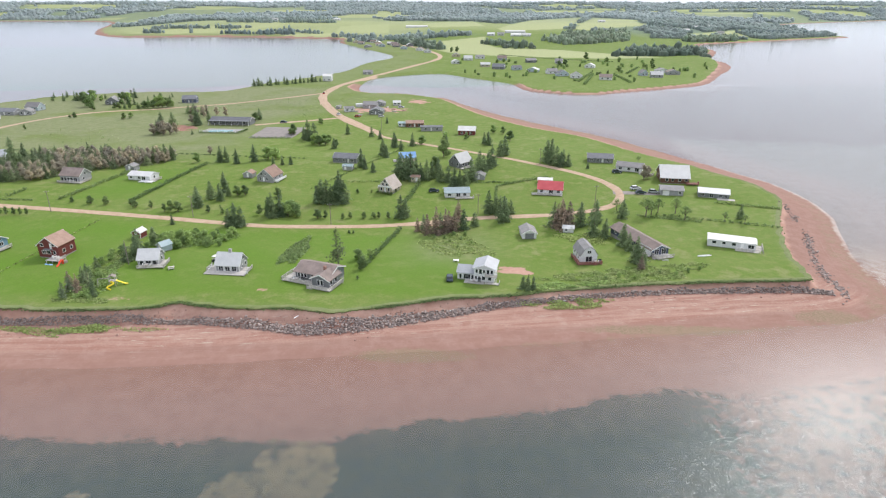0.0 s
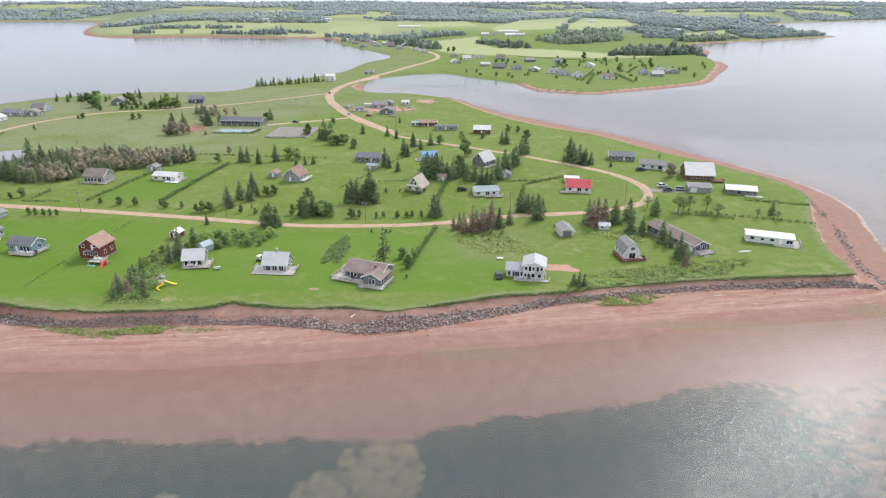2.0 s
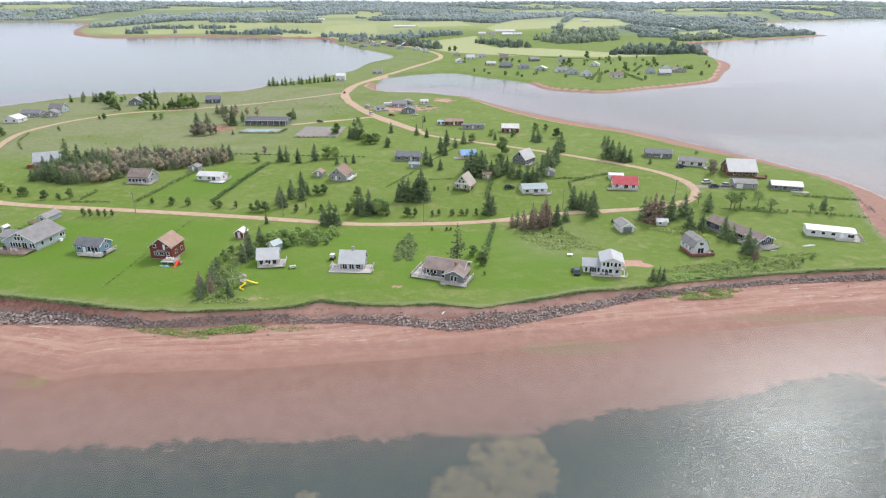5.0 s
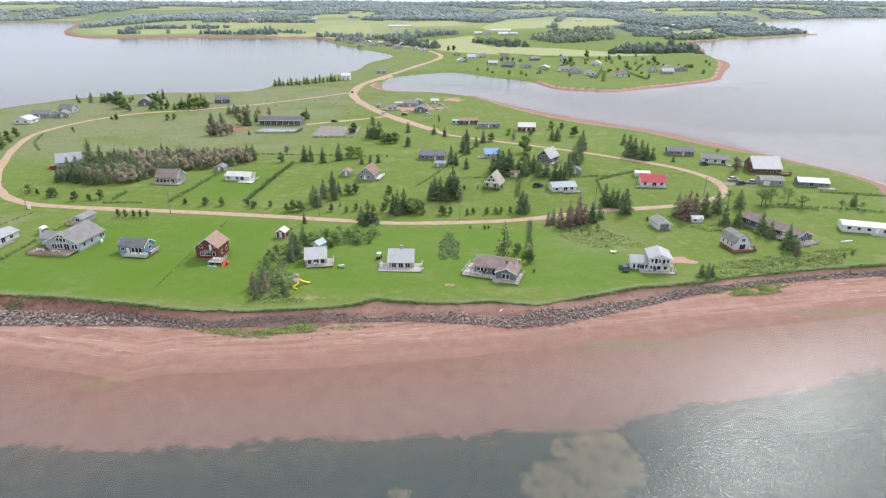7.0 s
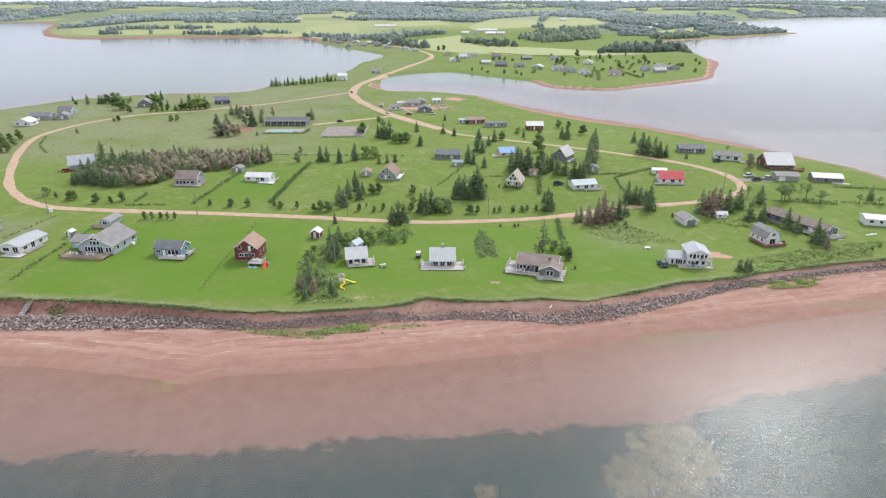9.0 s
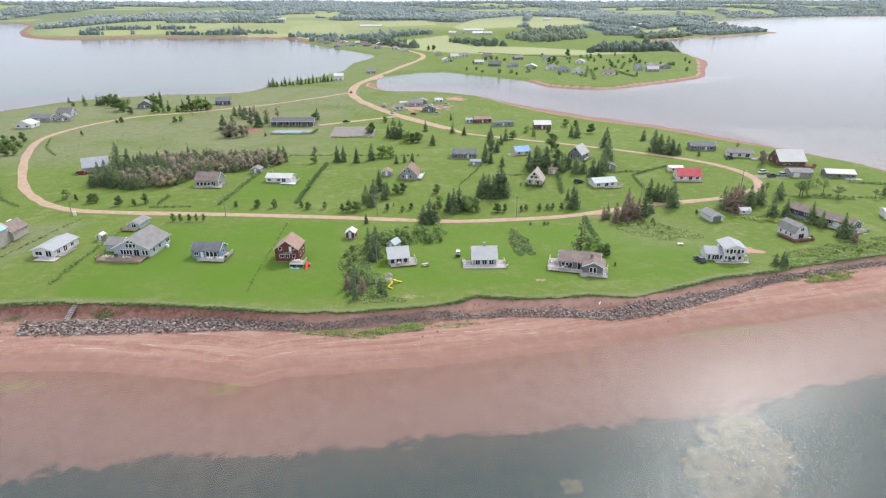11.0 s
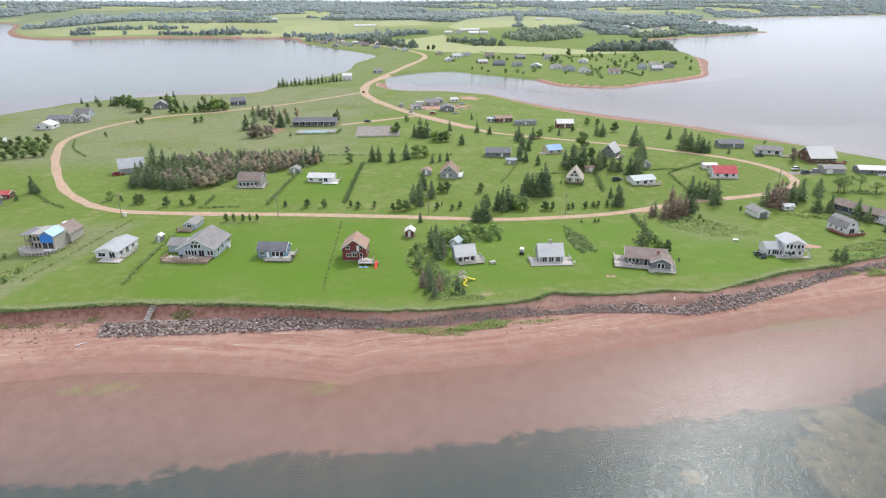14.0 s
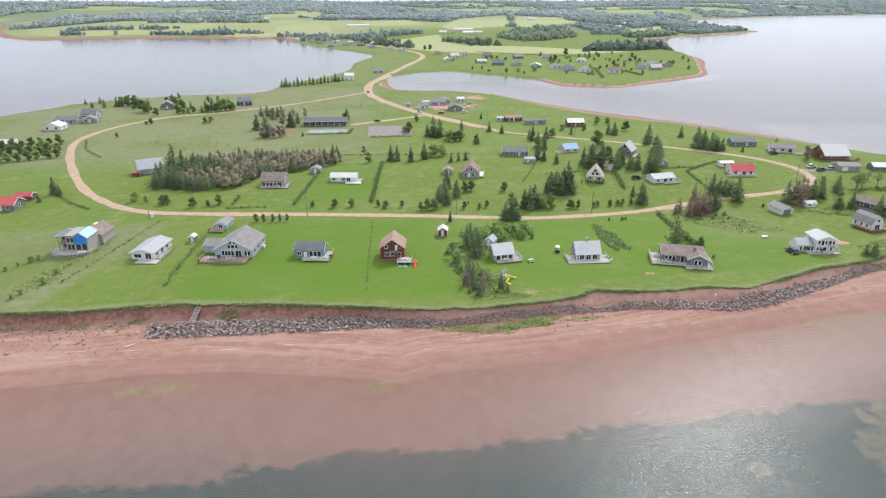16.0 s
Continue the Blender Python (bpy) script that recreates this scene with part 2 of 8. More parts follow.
def water_material():
    """Turbid shallow sea: sky gloss by Fresnel on wind ripples over a half-clear body."""
    m, n, l, b = nodes_of("sea_water")
    n.remove(b)
    pos = place_of(n)
    mp = n.new("ShaderNodeMapping")
    mp.vector_type = 'TEXTURE'
    mp.inputs["Rotation"].default_value = (0, 0, radians(-40))
    mp.inputs["Scale"].default_value = (3.2, 0.55, 1.0)
    l.new(pos, mp.inputs["Vector"])
    # wind ruffles the open water; the bays behind the land lie smoother
    sep = n.new("ShaderNodeSeparateXYZ")
    l.new(pos, sep.inputs[0])
    open_water = n.new("ShaderNodeMapRange")
    open_water.inputs[1].default_value, open_water.inputs[2].default_value = 205.0, 150.0
    open_water.inputs[3].default_value, open_water.inputs[4].default_value = 0.3, 1.0
    l.new(sep.outputs["Y"], open_water.inputs[0])
    gust = ramp(n, l, noise_node(n, l, pos, 0.03, 3.0), 0.3, 0.65, (0.7,) * 3, (1.0,) * 3)
    calm = blend(n, l, 1.0, open_water.outputs[0], gust, 'MULTIPLY')
    r1 = noise_node(n, l, mp.outputs[0], 2.2, 2.5, 0.55)
    bump = n.new("ShaderNodeBump")
    bump.inputs["Distance"].default_value = 0.22
    l.new(r1, bump.inputs["Height"])
    gloss = n.new("ShaderNodeBsdfGlossy")
    rg = n.new("ShaderNodeMath")
    rg.operation = 'MULTIPLY_ADD'
    rg.inputs[1].default_value, rg.inputs[2].default_value = 0.13, 0.1
    l.new(open_water.outputs[0], rg.inputs[0])
    gloss.inputs["Color"].default_value = (0.83, 0.88, 0.91, 1)
    l.new(bump.outputs[0], gloss.inputs["Normal"])
    clear = n.new("ShaderNodeBsdfTransparent")
    clear.inputs["Color"].default_value = (0.95, 0.94, 0.92, 1)
    murk = n.new("ShaderNodeBsdfDiffuse")
    offshore = n.new("ShaderNodeMapRange")      # red silt near the sand, greener water further out
    offshore.inputs[1].default_value, offshore.inputs[2].default_value = 0.75, 1.35
    l.new(blend(n, l, offshore.outputs[0], (0.5, 0.385, 0.35), (0.29, 0.32, 0.30)), murk.inputs["Color"])
    body = n.new("ShaderNodeMixShader")
    # the film of water thins out to nothing over the sand
    att = n.new("ShaderNodeAttribute")
    att.attribute_name = "depth"
    film = n.new("ShaderNodeMapRange")
    film.inputs[1].default_value, film.inputs[2].default_value = 0.0, 0.55
    film.inputs[3].default_value, film.inputs[4].default_value = 0.04, 0.2
    l.new(att.outputs["Fac"], film.inputs[0])
    thin = n.new("ShaderNodeMapRange")
    thin.inputs[1].default_value, thin.inputs[2].default_value = 0.1, 1.3
    thin.inputs[3].default_value, thin.inputs[4].default_value = 0.2, 0.0
    l.new(att.outputs["Fac"], thin.inputs[0])
    sheen = n.new("ShaderNodeMath")
    l.new(rg.outputs[0], sheen.inputs[0])
    lee = n.new("ShaderNodeMapRange")
    lee.inputs[1].default_value, lee.inputs[2].default_value = 185.0, 160.0
    l.new(sep.outputs["Y"], lee.inputs[0])
    l.new(blend(n, l, 1.0, thin.outputs[0], lee.outputs[0], 'MULTIPLY'), sheen.inputs[1])
    l.new(sheen.outputs[0], gloss.inputs["Roughness"])
    l.new(att.outputs["Fac"], offshore.inputs[0])
    l.new(film.outputs[0], body.inputs[0])
    edge = n.new("ShaderNodeMapRange")
    edge.inputs[1].default_value, edge.inputs[2].default_value = -0.05, 1.8
    edge.inputs[3].default_value, edge.inputs[4].default_value = 0.16, 1.0
    l.new(att.outputs["Fac"], edge.inputs[0])
    l.new(clear.outputs[0], body.inputs[1])
    l.new(murk.outputs[0], body.inputs[2])
    swell = n.new("ShaderNodeBump")
    swell.inputs["Distance"].default_value = 0.03
    l.new(r1, swell.inputs["Height"])
    fr = n.new("ShaderNodeFresnel")
    fr.inputs["IOR"].default_value = 1.38
    l.new(swell.outputs[0], fr.inputs["Normal"])
    mix = n.new("ShaderNodeMixShader")
    shine = n.new("ShaderNodeMath")
    shine.operation = 'MULTIPLY'
    l.new(fr.outputs[0], shine.inputs[0])
    lap = blend(n, l, 1.0, calm, edge.outputs[0], 'MULTIPLY')
    l.new(lap, bump.inputs["Strength"])
    flat_bay = n.new("ShaderNodeMapRange")
    flat_bay.inputs[1].default_value, flat_bay.inputs[2].default_value = 168.0, 205.0
    l.new(sep.outputs["Y"], flat_bay.inputs[0])
    full = n.new("ShaderNodeMath")
    full.operation = 'MAXIMUM'
    l.new(edge.outputs[0], full.inputs[0])
    l.new(flat_bay.outputs[0], full.inputs[1])
    l.new(full.outputs[0], shine.inputs[1])
    l.new(shine.outputs[0], mix.inputs[0])
    l.new(body.outputs[0], mix.inputs[1])
    l.new(gloss.outputs[0], mix.inputs[2])
    l.new(mix.outputs[0], n["Material Output"].inputs["Surface"])
    return m


def stone_material():
    """Quarried armour stone: warm grey, each block its own shade, stained and rough."""
    m, n, l, b = nodes_of("armour_stone")
    pos = place_of(n)
    geo, info = n.new("ShaderNodeNewGeometry"), n.new("ShaderNodeObjectInfo")
    grain = noise_node(n, l, pos, 5.0, 4.0, 0.7)
    col = blend(n, l, ramp(n, l, noise_node(n, l, pos, 0.9, 3.0), 0.35, 0.65), (0.34, 0.28, 0.25), (0.475, 0.4, 0.36))
    col = blend(n, l, 1.0, col, ramp(n, l, geo.outputs["Random Per Island"], 0.0, 1.0, (0.6, 0.57, 0.56), (1.22, 1.2, 1.2)), 'MULTIPLY')
    col = blend(n, l, 1.0, col, ramp(n, l, info.outputs["Random"], 0.0, 1.0, (0.8,) * 3, (1.15,) * 3), 'MULTIPLY')
    col = blend(n, l, 0.5, col, ramp(n, l, grain, 0.3, 0.7, (0.65,) * 3, (1.2,) * 3), 'MULTIPLY')
    l.new(col, b.inputs["Base Color"])
    b.inputs["Roughness"].default_value = 0.88
    bump_to(n, l, grain, b, 0.5, 0.08)
    return m


def glass_material():
    m, n, l, b = nodes_of("window_glass")
    b.inputs["Base Color"].default_value = (0.025, 0.03, 0.035, 1)
    b.inputs["Roughness"].default_value = 0.06
    b.inputs["Specular IOR Level"].default_value = 0.6
    return m


GROUND, WATER, GLASS = ground_material(), water_material(), glass_material()
GRAVEL = surface("red_gravel", (0.42, 0.29, 0.195), (0.5, 0.365, 0.26), 0.4, 0.95, 0.3, fine=9, vary=0.0)
PAVED = surface("grey_asphalt", (0.24, 0.215, 0.2), (0.31, 0.275, 0.25), 0.3, 0.9, 0.2)
STONE = stone_material()
RUBBLE = surface("red_sandstone_rubble", (0.32, 0.185, 0.14), (0.42, 0.275, 0.22), 0.8, 0.9, 0.3, fine=5, vary=0.0)
ROOF_SILVER = surface("silver_metal_roof", (0.37, 0.385, 0.4), (0.43, 0.445, 0.46), 0.4, 0.5, 0.1)
ROOF_GREY = surface("grey_shingle", (0.215, 0.207, 0.203), (0.275, 0.265, 0.26), 0.5, 0.85, 0.3)
ROOF_PALE = surface("pale_metal_roof", (0.54, 0.54, 0.53), (0.62, 0.615, 0.6), 0.4, 0.6, 0.1)
ROOF_WHITE = surface("white_metal_roof", (0.67, 0.66, 0.63), (0.75, 0.74, 0.71), 0.4, 0.6, 0.05)
ROOF_TAN = surface("tan_shingle", (0.28, 0.18, 0.138), (0.35, 0.235, 0.182), 0.5, 0.85, 0.3)
ROOF_TAUPE = surface("taupe_shingle", (0.36, 0.31, 0.265), (0.43, 0.375, 0.33), 0.5, 0.85, 0.3)
ROOF_BROWN = surface("brown_shingle", (0.21, 0.165, 0.145), (0.28, 0.22, 0.195), 0.5, 0.85, 0.3)
ROOF_SLATE = surface("slate_shingle", (0.145, 0.15, 0.165), (0.2, 0.205, 0.22), 0.5, 0.8, 0.3)
ROOF_RED = surface("red_metal_roof", (0.5, 0.07, 0.08), (0.58, 0.1, 0.11), 0.4, 0.5, 0.1)
ROOF_SKY = surface("pale_blue_metal_roof", (0.29, 0.38, 0.4), (0.36, 0.44, 0.46), 0.4, 0.5, 0.1)
ROOF_BLUE = surface("blue_metal_roof", (0.16, 0.3, 0.55), (0.2, 0.36, 0.6), 0.4, 0.5, 0.1)
TARP = surface("blue_tarpaulin", (0.03, 0.19, 0.62), (0.05, 0.24, 0.7), 0.7, 0.5, 0.4)
TARP_PALE = surface("pale_tarpaulin", (0.26, 0.48, 0.76), (0.36, 0.57, 0.8), 0.7, 0.5, 0.4)
WHITE = siding("white_siding", (0.74, 0.75, 0.75))
BLUE = siding("blue_siding", (0.16, 0.29, 0.38))
PALE_BLUE = siding("pale_blue_siding", (0.42, 0.5, 0.54))
RED = siding("barn_red_siding", (0.18, 0.036, 0.034))
GREY = siding("grey_siding", (0.34, 0.345, 0.35))
DARK_GREY = siding("dark_grey_siding", (0.19, 0.2, 0.21))
BROWN = siding("brown_log_siding", (0.16, 0.075, 0.05))
CREAM = siding("cream_siding", (0.56, 0.5, 0.36))
BEIGE = siding("beige_sheathing", (0.42, 0.4, 0.36))
NAVY = siding("navy_siding", (0.07, 0.09, 0.15))
TRIM = surface("white_trim", (0.76, 0.76, 0.75), (0.82, 0.82, 0.81), 1.5, 0.55, 0.0)
DECK = surface("weathered_deck_wood", (0.44, 0.41, 0.38), (0.56, 0.53, 0.49), 1.0, 0.85, 0.3)
DECK_RED = surface("red_stained_deck_wood", (0.24, 0.1, 0.08), (0.31, 0.14, 0.11), 1.0, 0.8, 0.3)
DECK_BROWN = surface("brown_deck_wood", (0.33, 0.24, 0.19), (0.42, 0.32, 0.26), 1.0, 0.85, 0.3)
WOOD = surface("grey_timber", (0.22, 0.19, 0.16), (0.32, 0.28, 0.24), 1.0, 0.85, 0.3)
SOIL = surface("dark_root_soil", (0.19, 0.115, 0.085), (0.3, 0.19, 0.145), 1.2, 0.95, 0.4)
BARK = surface("bark", (0.15, 0.12, 0.1), (0.24, 0.2, 0.17), 1.5, 0.9, 0.5)
BLOCK = surface("concrete_block", (0.3, 0.29, 0.28), (0.38, 0.37, 0.35), 1.0, 0.9, 0.3)
BRICK = surface("chimney_brick", (0.3, 0.16, 0.12), (0.38, 0.22, 0.17), 2.0, 0.9, 0.3)
YELLOW = surface("yellow_plastic", (0.8, 0.62, 0.02), (0.85, 0.68, 0.04), 1.0, 0.4, 0.0)
ORANGE = surface("red_plastic", (0.75, 0.06, 0.02), (0.8, 0.09, 0.03), 1.0, 0.4, 0.0)
RUBBER = surface("tyre_rubber", (0.02, 0.02, 0.02), (0.03, 0.03, 0.03), 3.0, 0.8, 0.0)
POOL = surface("pool_water", (0.24, 0.55, 0.62), (0.3, 0.6, 0.66), 0.5, 0.1, 0.05)
SPRUCE = foliage("spruce_needles", (0.16, 0.23, 0.125), (0.27, 0.345, 0.185), 0.5)
DEAD = foliage("browned_needles", (0.25, 0.2, 0.165), (0.37, 0.3, 0.25), 0.5)
LEAF = foliage("broad_leaves", (0.25, 0.37, 0.125), (0.37, 0.48, 0.2), 0.5)
LEAF_DARK = foliage("dark_leaves", (0.16, 0.24, 0.1), (0.25, 0.33, 0.14), 0.5)
SCRUB = foliage("scrub_leaves", (0.27, 0.37, 0.115), (0.4, 0.46, 0.19), 0.45, 0.3)
DULL = foliage("dull_olive_needles", (0.2, 0.265, 0.15), (0.31, 0.36, 0.225), 0.5)
PINE = foliage("pine_needles", (0.15, 0.19, 0.1), (0.23, 0.27, 0.15), 0.5)
# haze put into the leaf colour: crowns paler and bluer with distance
MID_HAZY_WOODS = foliage("far_hazed_woods", (0.37, 0.45, 0.445), (0.48, 0.55, 0.525), 0.55, 0.012, (0.82, 1.15))
HAZY_WOODS = foliage("horizon_hazed_woods", (0.48, 0.56, 0.58), (0.57, 0.635, 0.635), 0.55, 0.006, (0.9, 1.1))
NEAR_WOODS = foliage("point_spruces", (0.25, 0.33, 0.26), (0.36, 0.42, 0.32), 0.5, 0.05, (0.7, 1.3))
TWIG = foliage("bare_twigs", (0.37, 0.335, 0.265), (0.53, 0.485, 0.39), 0.5, 0.35)

# ---- the lie of the land ----
SEA = -5.0
SHORE_NEAR = [(-900, 170), (-420, 150), (-300, 140), (-213, 133), (-183, 133), (-166, 131), (-146, 126), (-133, 122), (-126, 119.5),
              (-119, 122), (-105, 122), (-74, 123), (-50, 125), (-24, 128), (0, 130.5), (36, 135), (80, 141), (108, 144), (121, 149), (131, 158)]
SHORE_TIP = [(134, 172), (137, 186), (146, 209), (157, 239), (156, 274), (143, 305), (114, 364), (98, 391), (67, 432), (36, 477),
             (10, 532), (1, 553), (-12, 557), (-34, 575), (-71, 586), (-83, 618)]
SHORE_COVE = [(-78, 698), (-42, 737), (0, 749), (29, 709), (69, 658), (78, 614), (94, 593), (134, 578), (170, 593), (233, 622),
              (274, 653), (313, 720), (369, 815), (393, 892), (395, 946), (462, 1088), (493, 1244), (541, 1294), (679, 1368), (859, 1472), (966, 1531)]
SHORE_EAST = [(959, 1648), (1109, 2069), (1049, 2209), (1375, 2490), (1937, 2851), (4950, 3600), (4950, 4950), (-4950, 4950), (-4950, 3300)]
SHORE_WEST = [(-1883, 2770), (-1377, 2695), (-1024, 1945), (-870, 1650), (-740, 1535), (-560, 1560), (-250, 1470), (-213, 1337), (-148, 1175),
              (-82, 1018), (-80, 950), (-107, 872), (-119, 776), (-150, 704), (-188, 643), (-201, 590), (-225, 571), (-292, 554), (-332, 529),
              (-353, 492), (-400, 430), (-520, 390), (-900, 380)]
BANK_NEAR = [(-900, 198), (-420, 178), (-300, 168), (-224, 160), (-207, 158), (-188, 158), (-175, 156.5), (-153, 152.6), (-135, 148), (-114, 143),
             (-97, 142.3), (-85, 143), (-77, 144), (-71, 147), (-64, 145), (-52, 143.7), (-39, 143.8), (-29, 141.3), (-22, 143.2), (-10.5, 146.7),
             (2, 150.8), (18, 153), (31, 156), (52, 159.5), (67, 161), (84, 161.8), (99, 161.8), (107.5, 162.5)]
BANK_TIP = [(109.5, 171), (112, 184), (119, 202), (126, 217), (136, 235), (138, 245), (136, 261), (127.5, 279), (119.5, 298), (102, 336),
            (87, 376), (60, 406), (36, 442), (18, 482), (4, 522), (-8, 544), (-38, 568), (-75, 580), (-89, 614)]


def smooth_line(pts, step=4, closed=False):
    """Catmull-Rom through the points."""
    p = np.array(pts, float)
    n = len(p)
    out = []
    for i in range(n if closed else n - 1):
        a, b = p[i], p[(i + 1) % n]
        a0 = p[i - 1] if (closed or i) else a
        b1 = p[(i + 2) % n] if (closed or i + 2 < n) else b
        for k in range(step):
            t = k / step
            out.append(0.5 * (2 * a + (b - a0) * t + (2 * a0 - 5 * a + 4 * b - b1) * t * t + (3 * a - a0 - 3 * b + b1) * t ** 3))
    if not closed:
        out.append(p[-1])
    return np.array(out)


def inside(px, py, poly):
    hit = np.zeros(px.shape, bool)
    for (x1, y1), (x2, y2) in zip(poly, np.roll(poly, -1, axis=0)):
        if y1 == y2:
            continue
        c = ((y1 > py) != (y2 > py)) & (px < (x2 - x1) * (py - y1) / (y2 - y1) + x1)
        hit ^= c
    return hit


def away(px, py, poly, closed=True):
    """Distance to a polyline; where closed, positive inside it."""
    best = np.full(px.shape, 1e9)
    ends = np.roll(poly, -1, axis=0) if closed else poly[1:]
    for (x1, y1), (x2, y2) in zip(poly, ends):
        dx, dy = x2 - x1, y2 - y1
        t = np.clip(((px - x1) * dx + (py - y1) * dy) / max(dx * dx + dy * dy, 1e-9), 0, 1)
        best = np.minimum(best, (px - x1 - t * dx) ** 2 + (py - y1 - t * dy) ** 2)
    best = np.sqrt(best)
    return np.where(inside(px, py, poly), best, -best) if closed else best


def ease(v, a, b):
    t = np.clip((v - a) / (b - a), 0, 1)
    return t * t * (3 - 2 * t)


def hollow(x, y, cx, cy, sx, sy):
    return np.exp(-((x - cx) / sx) ** 2 - ((y - cy) / sy) ** 2)


def waves(x, y, seed=0.0):
    """Cheap smooth unevenness, about -1 to 1."""
    return (np.sin(x * 1.0 + 1.7 * np.sin(y * 0.73 + seed) + seed) + np.sin(y * 1.13 + 1.3 * np.sin(x * 0.61 + 2 * seed)) + np.sin((x + y) * 0.67 + seed * 3)) / 3


def land(x, y):
    """Height of the grassed land."""
    h = 0.5 - 5.0 * hollow(x, y, 0, 222, 88, 50) - 0.7 * hollow(x, y, 60, 160, 70, 40)
    h = h - 3.6 * ease(y, 270, 400) * (1 - ease(-x, 170, 270))
    h = h - 0.9 * ease(y, 440, 560) * ease(-x, 170, 270)
    return h + 4.5 * hollow(x, y, 385, 890, 75, 130)


WATERLINE = np.concatenate([smooth_line(SHORE_NEAR + SHORE_TIP + SHORE_COVE, 4), np.array(SHORE_EAST, float), smooth_line(SHORE_WEST, 3)])
BANKLINE = np.concatenate([smooth_line(BANK_NEAR, 4), smooth_line(BANK_TIP, 3), smooth_line(SHORE_COVE, 4), np.array(SHORE_EAST, float), smooth_line(SHORE_WEST, 3)])


def ground_height(x, y, full=False):
    x, y = np.asarray(x, float), np.asarray(y, float)
    dw = away(x, y, WATERLINE) + 0.9 * waves(x * 0.13, y * 0.2, 1.0) * ease(-np.abs(y - 400), -260, 0) + 0.35 * waves(x * 0.31, y * 0.3, 4.0)
    db = away(x, y, BANKLINE) - (7.0 + 10.0 * hollow(x, y, 385, 880, 80, 170)) * ease(y, 560, 640) + 0.55 * waves(x * 0.55, y * 0.55, 2.0) + 0.3 * waves(x * 1.7, y * 1.6, 3.0)
    top = land(x, y)
    far = ease(y, 950, 1900) * 20 + ease(y, 2000, 4700) * 42 + ease(y, 1500, 3000) * 7 * waves(x * 0.004, y * 0.0035, 5.0)
    top = top + far * ease(dw, 10, 320) + 0.12 * waves(x * 0.12, y * 0.13, 6.0)
    foot = np.minimum(SEA + 2.5, top - 0.4)
    u = np.clip(-db / np.maximum(-db + dw, 0.01), 0, 1)
    beach = SEA + (foot - SEA) * (1 - u) ** 1.15
    cliff = np.clip(-db / (1.8 + 2.6 * hollow(x, 0, -45, 0, 55, 1) + 1.0 * ease(x, 10, 40) + 1.5 * ease(-x, 130, 150) * (1 + waves(x * 0.45, x * 0.17, 3.0)) + 5.0 * ease(y, 560, 640)), 0, 1)
    z = np.where(db > 0, top, np.maximum(beach, top + (beach - top) * cliff ** (0.42 + 0.4 * hollow(x, 0, -45, 0, 60, 1))))
    bed = SEA - np.minimum(0.035 * -dw, 6.0)
    z = np.where(dw <= 0, bed, z)
    return (z, dw, db) if full else z


def steps(a, b, first, grow):
    v, s = [a], first
    while v[-1] < b:
        v.append(v[-1] + s)
        s += grow * s
    return v


xs = np.array(sorted([-x for x in steps(265, 4950, 1.35, 0.02)] + list(np.arange(-264, 151, 1.3)) + steps(151.2, 4950, 1.35, 0.02)))
ys = np.array(list(np.arange(-400, 40, 40)) + list(np.arange(40, 116, 2.0)) + list(np.arange(116, 172, 0.75)) + list(np.arange(172, 300, 1.7)) + list(np.arange(300, 480, 2.6)) + steps(480, 4950, 2.8, 0.016))
gx, gy = np.meshgrid(xs, ys)
gz, dw, db = ground_height(gx, gy, True)

FIELDS = {
    "hay": [(-38, 1266), (91, 1371), (77, 1229), (96, 1137), (206, 1083), (300, 980), (318, 929), (244, 930), (99, 969), (15, 1030), (-14, 1104)],
    "west_hill": [(134, 1598), (282, 2087), (524, 2415), (308, 1599), (139, 1507)],
    "east_hill": [(322, 1599), (545, 2361), (624, 2143), (529, 1709), (338, 1542)],
    "far_shore": [(-807, 1600), (-674, 1709), (-526, 1871), (-435, 1975), (-428, 1736), (-658, 1590)],
    "mid": [(-273, 1710), (-147, 1795), (-128, 1560), (-270, 1598)],
    "cove": [(-386, 1560), (-270, 1598), (-135, 1490), (-200, 1398), (-342, 1440)],
    "east": [(560, 1420), (800, 1540), (760, 1640), (560, 1500)],
    "upper": [(-60, 1850), (90, 2000), (110, 1700), (-30, 1640)],
    "ridge": [(-900, 2900), (-500, 3000), (-480, 2700), (-850, 2600)],
    "ridge_east": [(900, 2600), (1300, 2900), (1250, 2600), (1000, 2450)],
}
strip_rng = random.Random(21)
STRIPS = []
for i in range(70):
    sy = 1750 * (4500 / 1750) ** strip_rng.random()
    STRIPS.append((strip_rng.uniform(-0.85, 0.85) * sy, sy, strip_rng.uniform(60, 260) * sy / 2000, strip_rng.uniform(22, 75) * sy / 2000, strip_rng.uniform(-0.25, 0.25)))


def open_land(x, y, soft):
    """1 inside the strips of fields that lie among the far woods."""
    best = np.zeros(x.shape)
    for cx, cy, hw, hd, tilt in STRIPS:
        u, v = (x - cx) + tilt * (y - cy), (y - cy) - tilt * (x - cx)
        best = np.maximum(best, ease(1 - np.maximum(np.abs(u) / hw, np.abs(v) / hd), -soft, soft))
    return best


field = np.zeros(gx.shape)
for poly in FIELDS.values():
    field = np.maximum(field, ease(away(gx, gy, np.array(poly, float)), -4, 4))
west = ease(-gx, -80, 120) * ease(-gy, -2050, -1950)
field = np.maximum(field, 0.8 * west * ease(gy, 1430, 1500) * ease(dw, 30, 60))
patch = waves(gx * 0.0045, gy * 0.0031, 9.0) + 0.5 * waves(gx * 0.013, gy * 0.009, 2.5)
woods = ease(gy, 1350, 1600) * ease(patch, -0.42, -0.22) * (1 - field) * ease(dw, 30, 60)
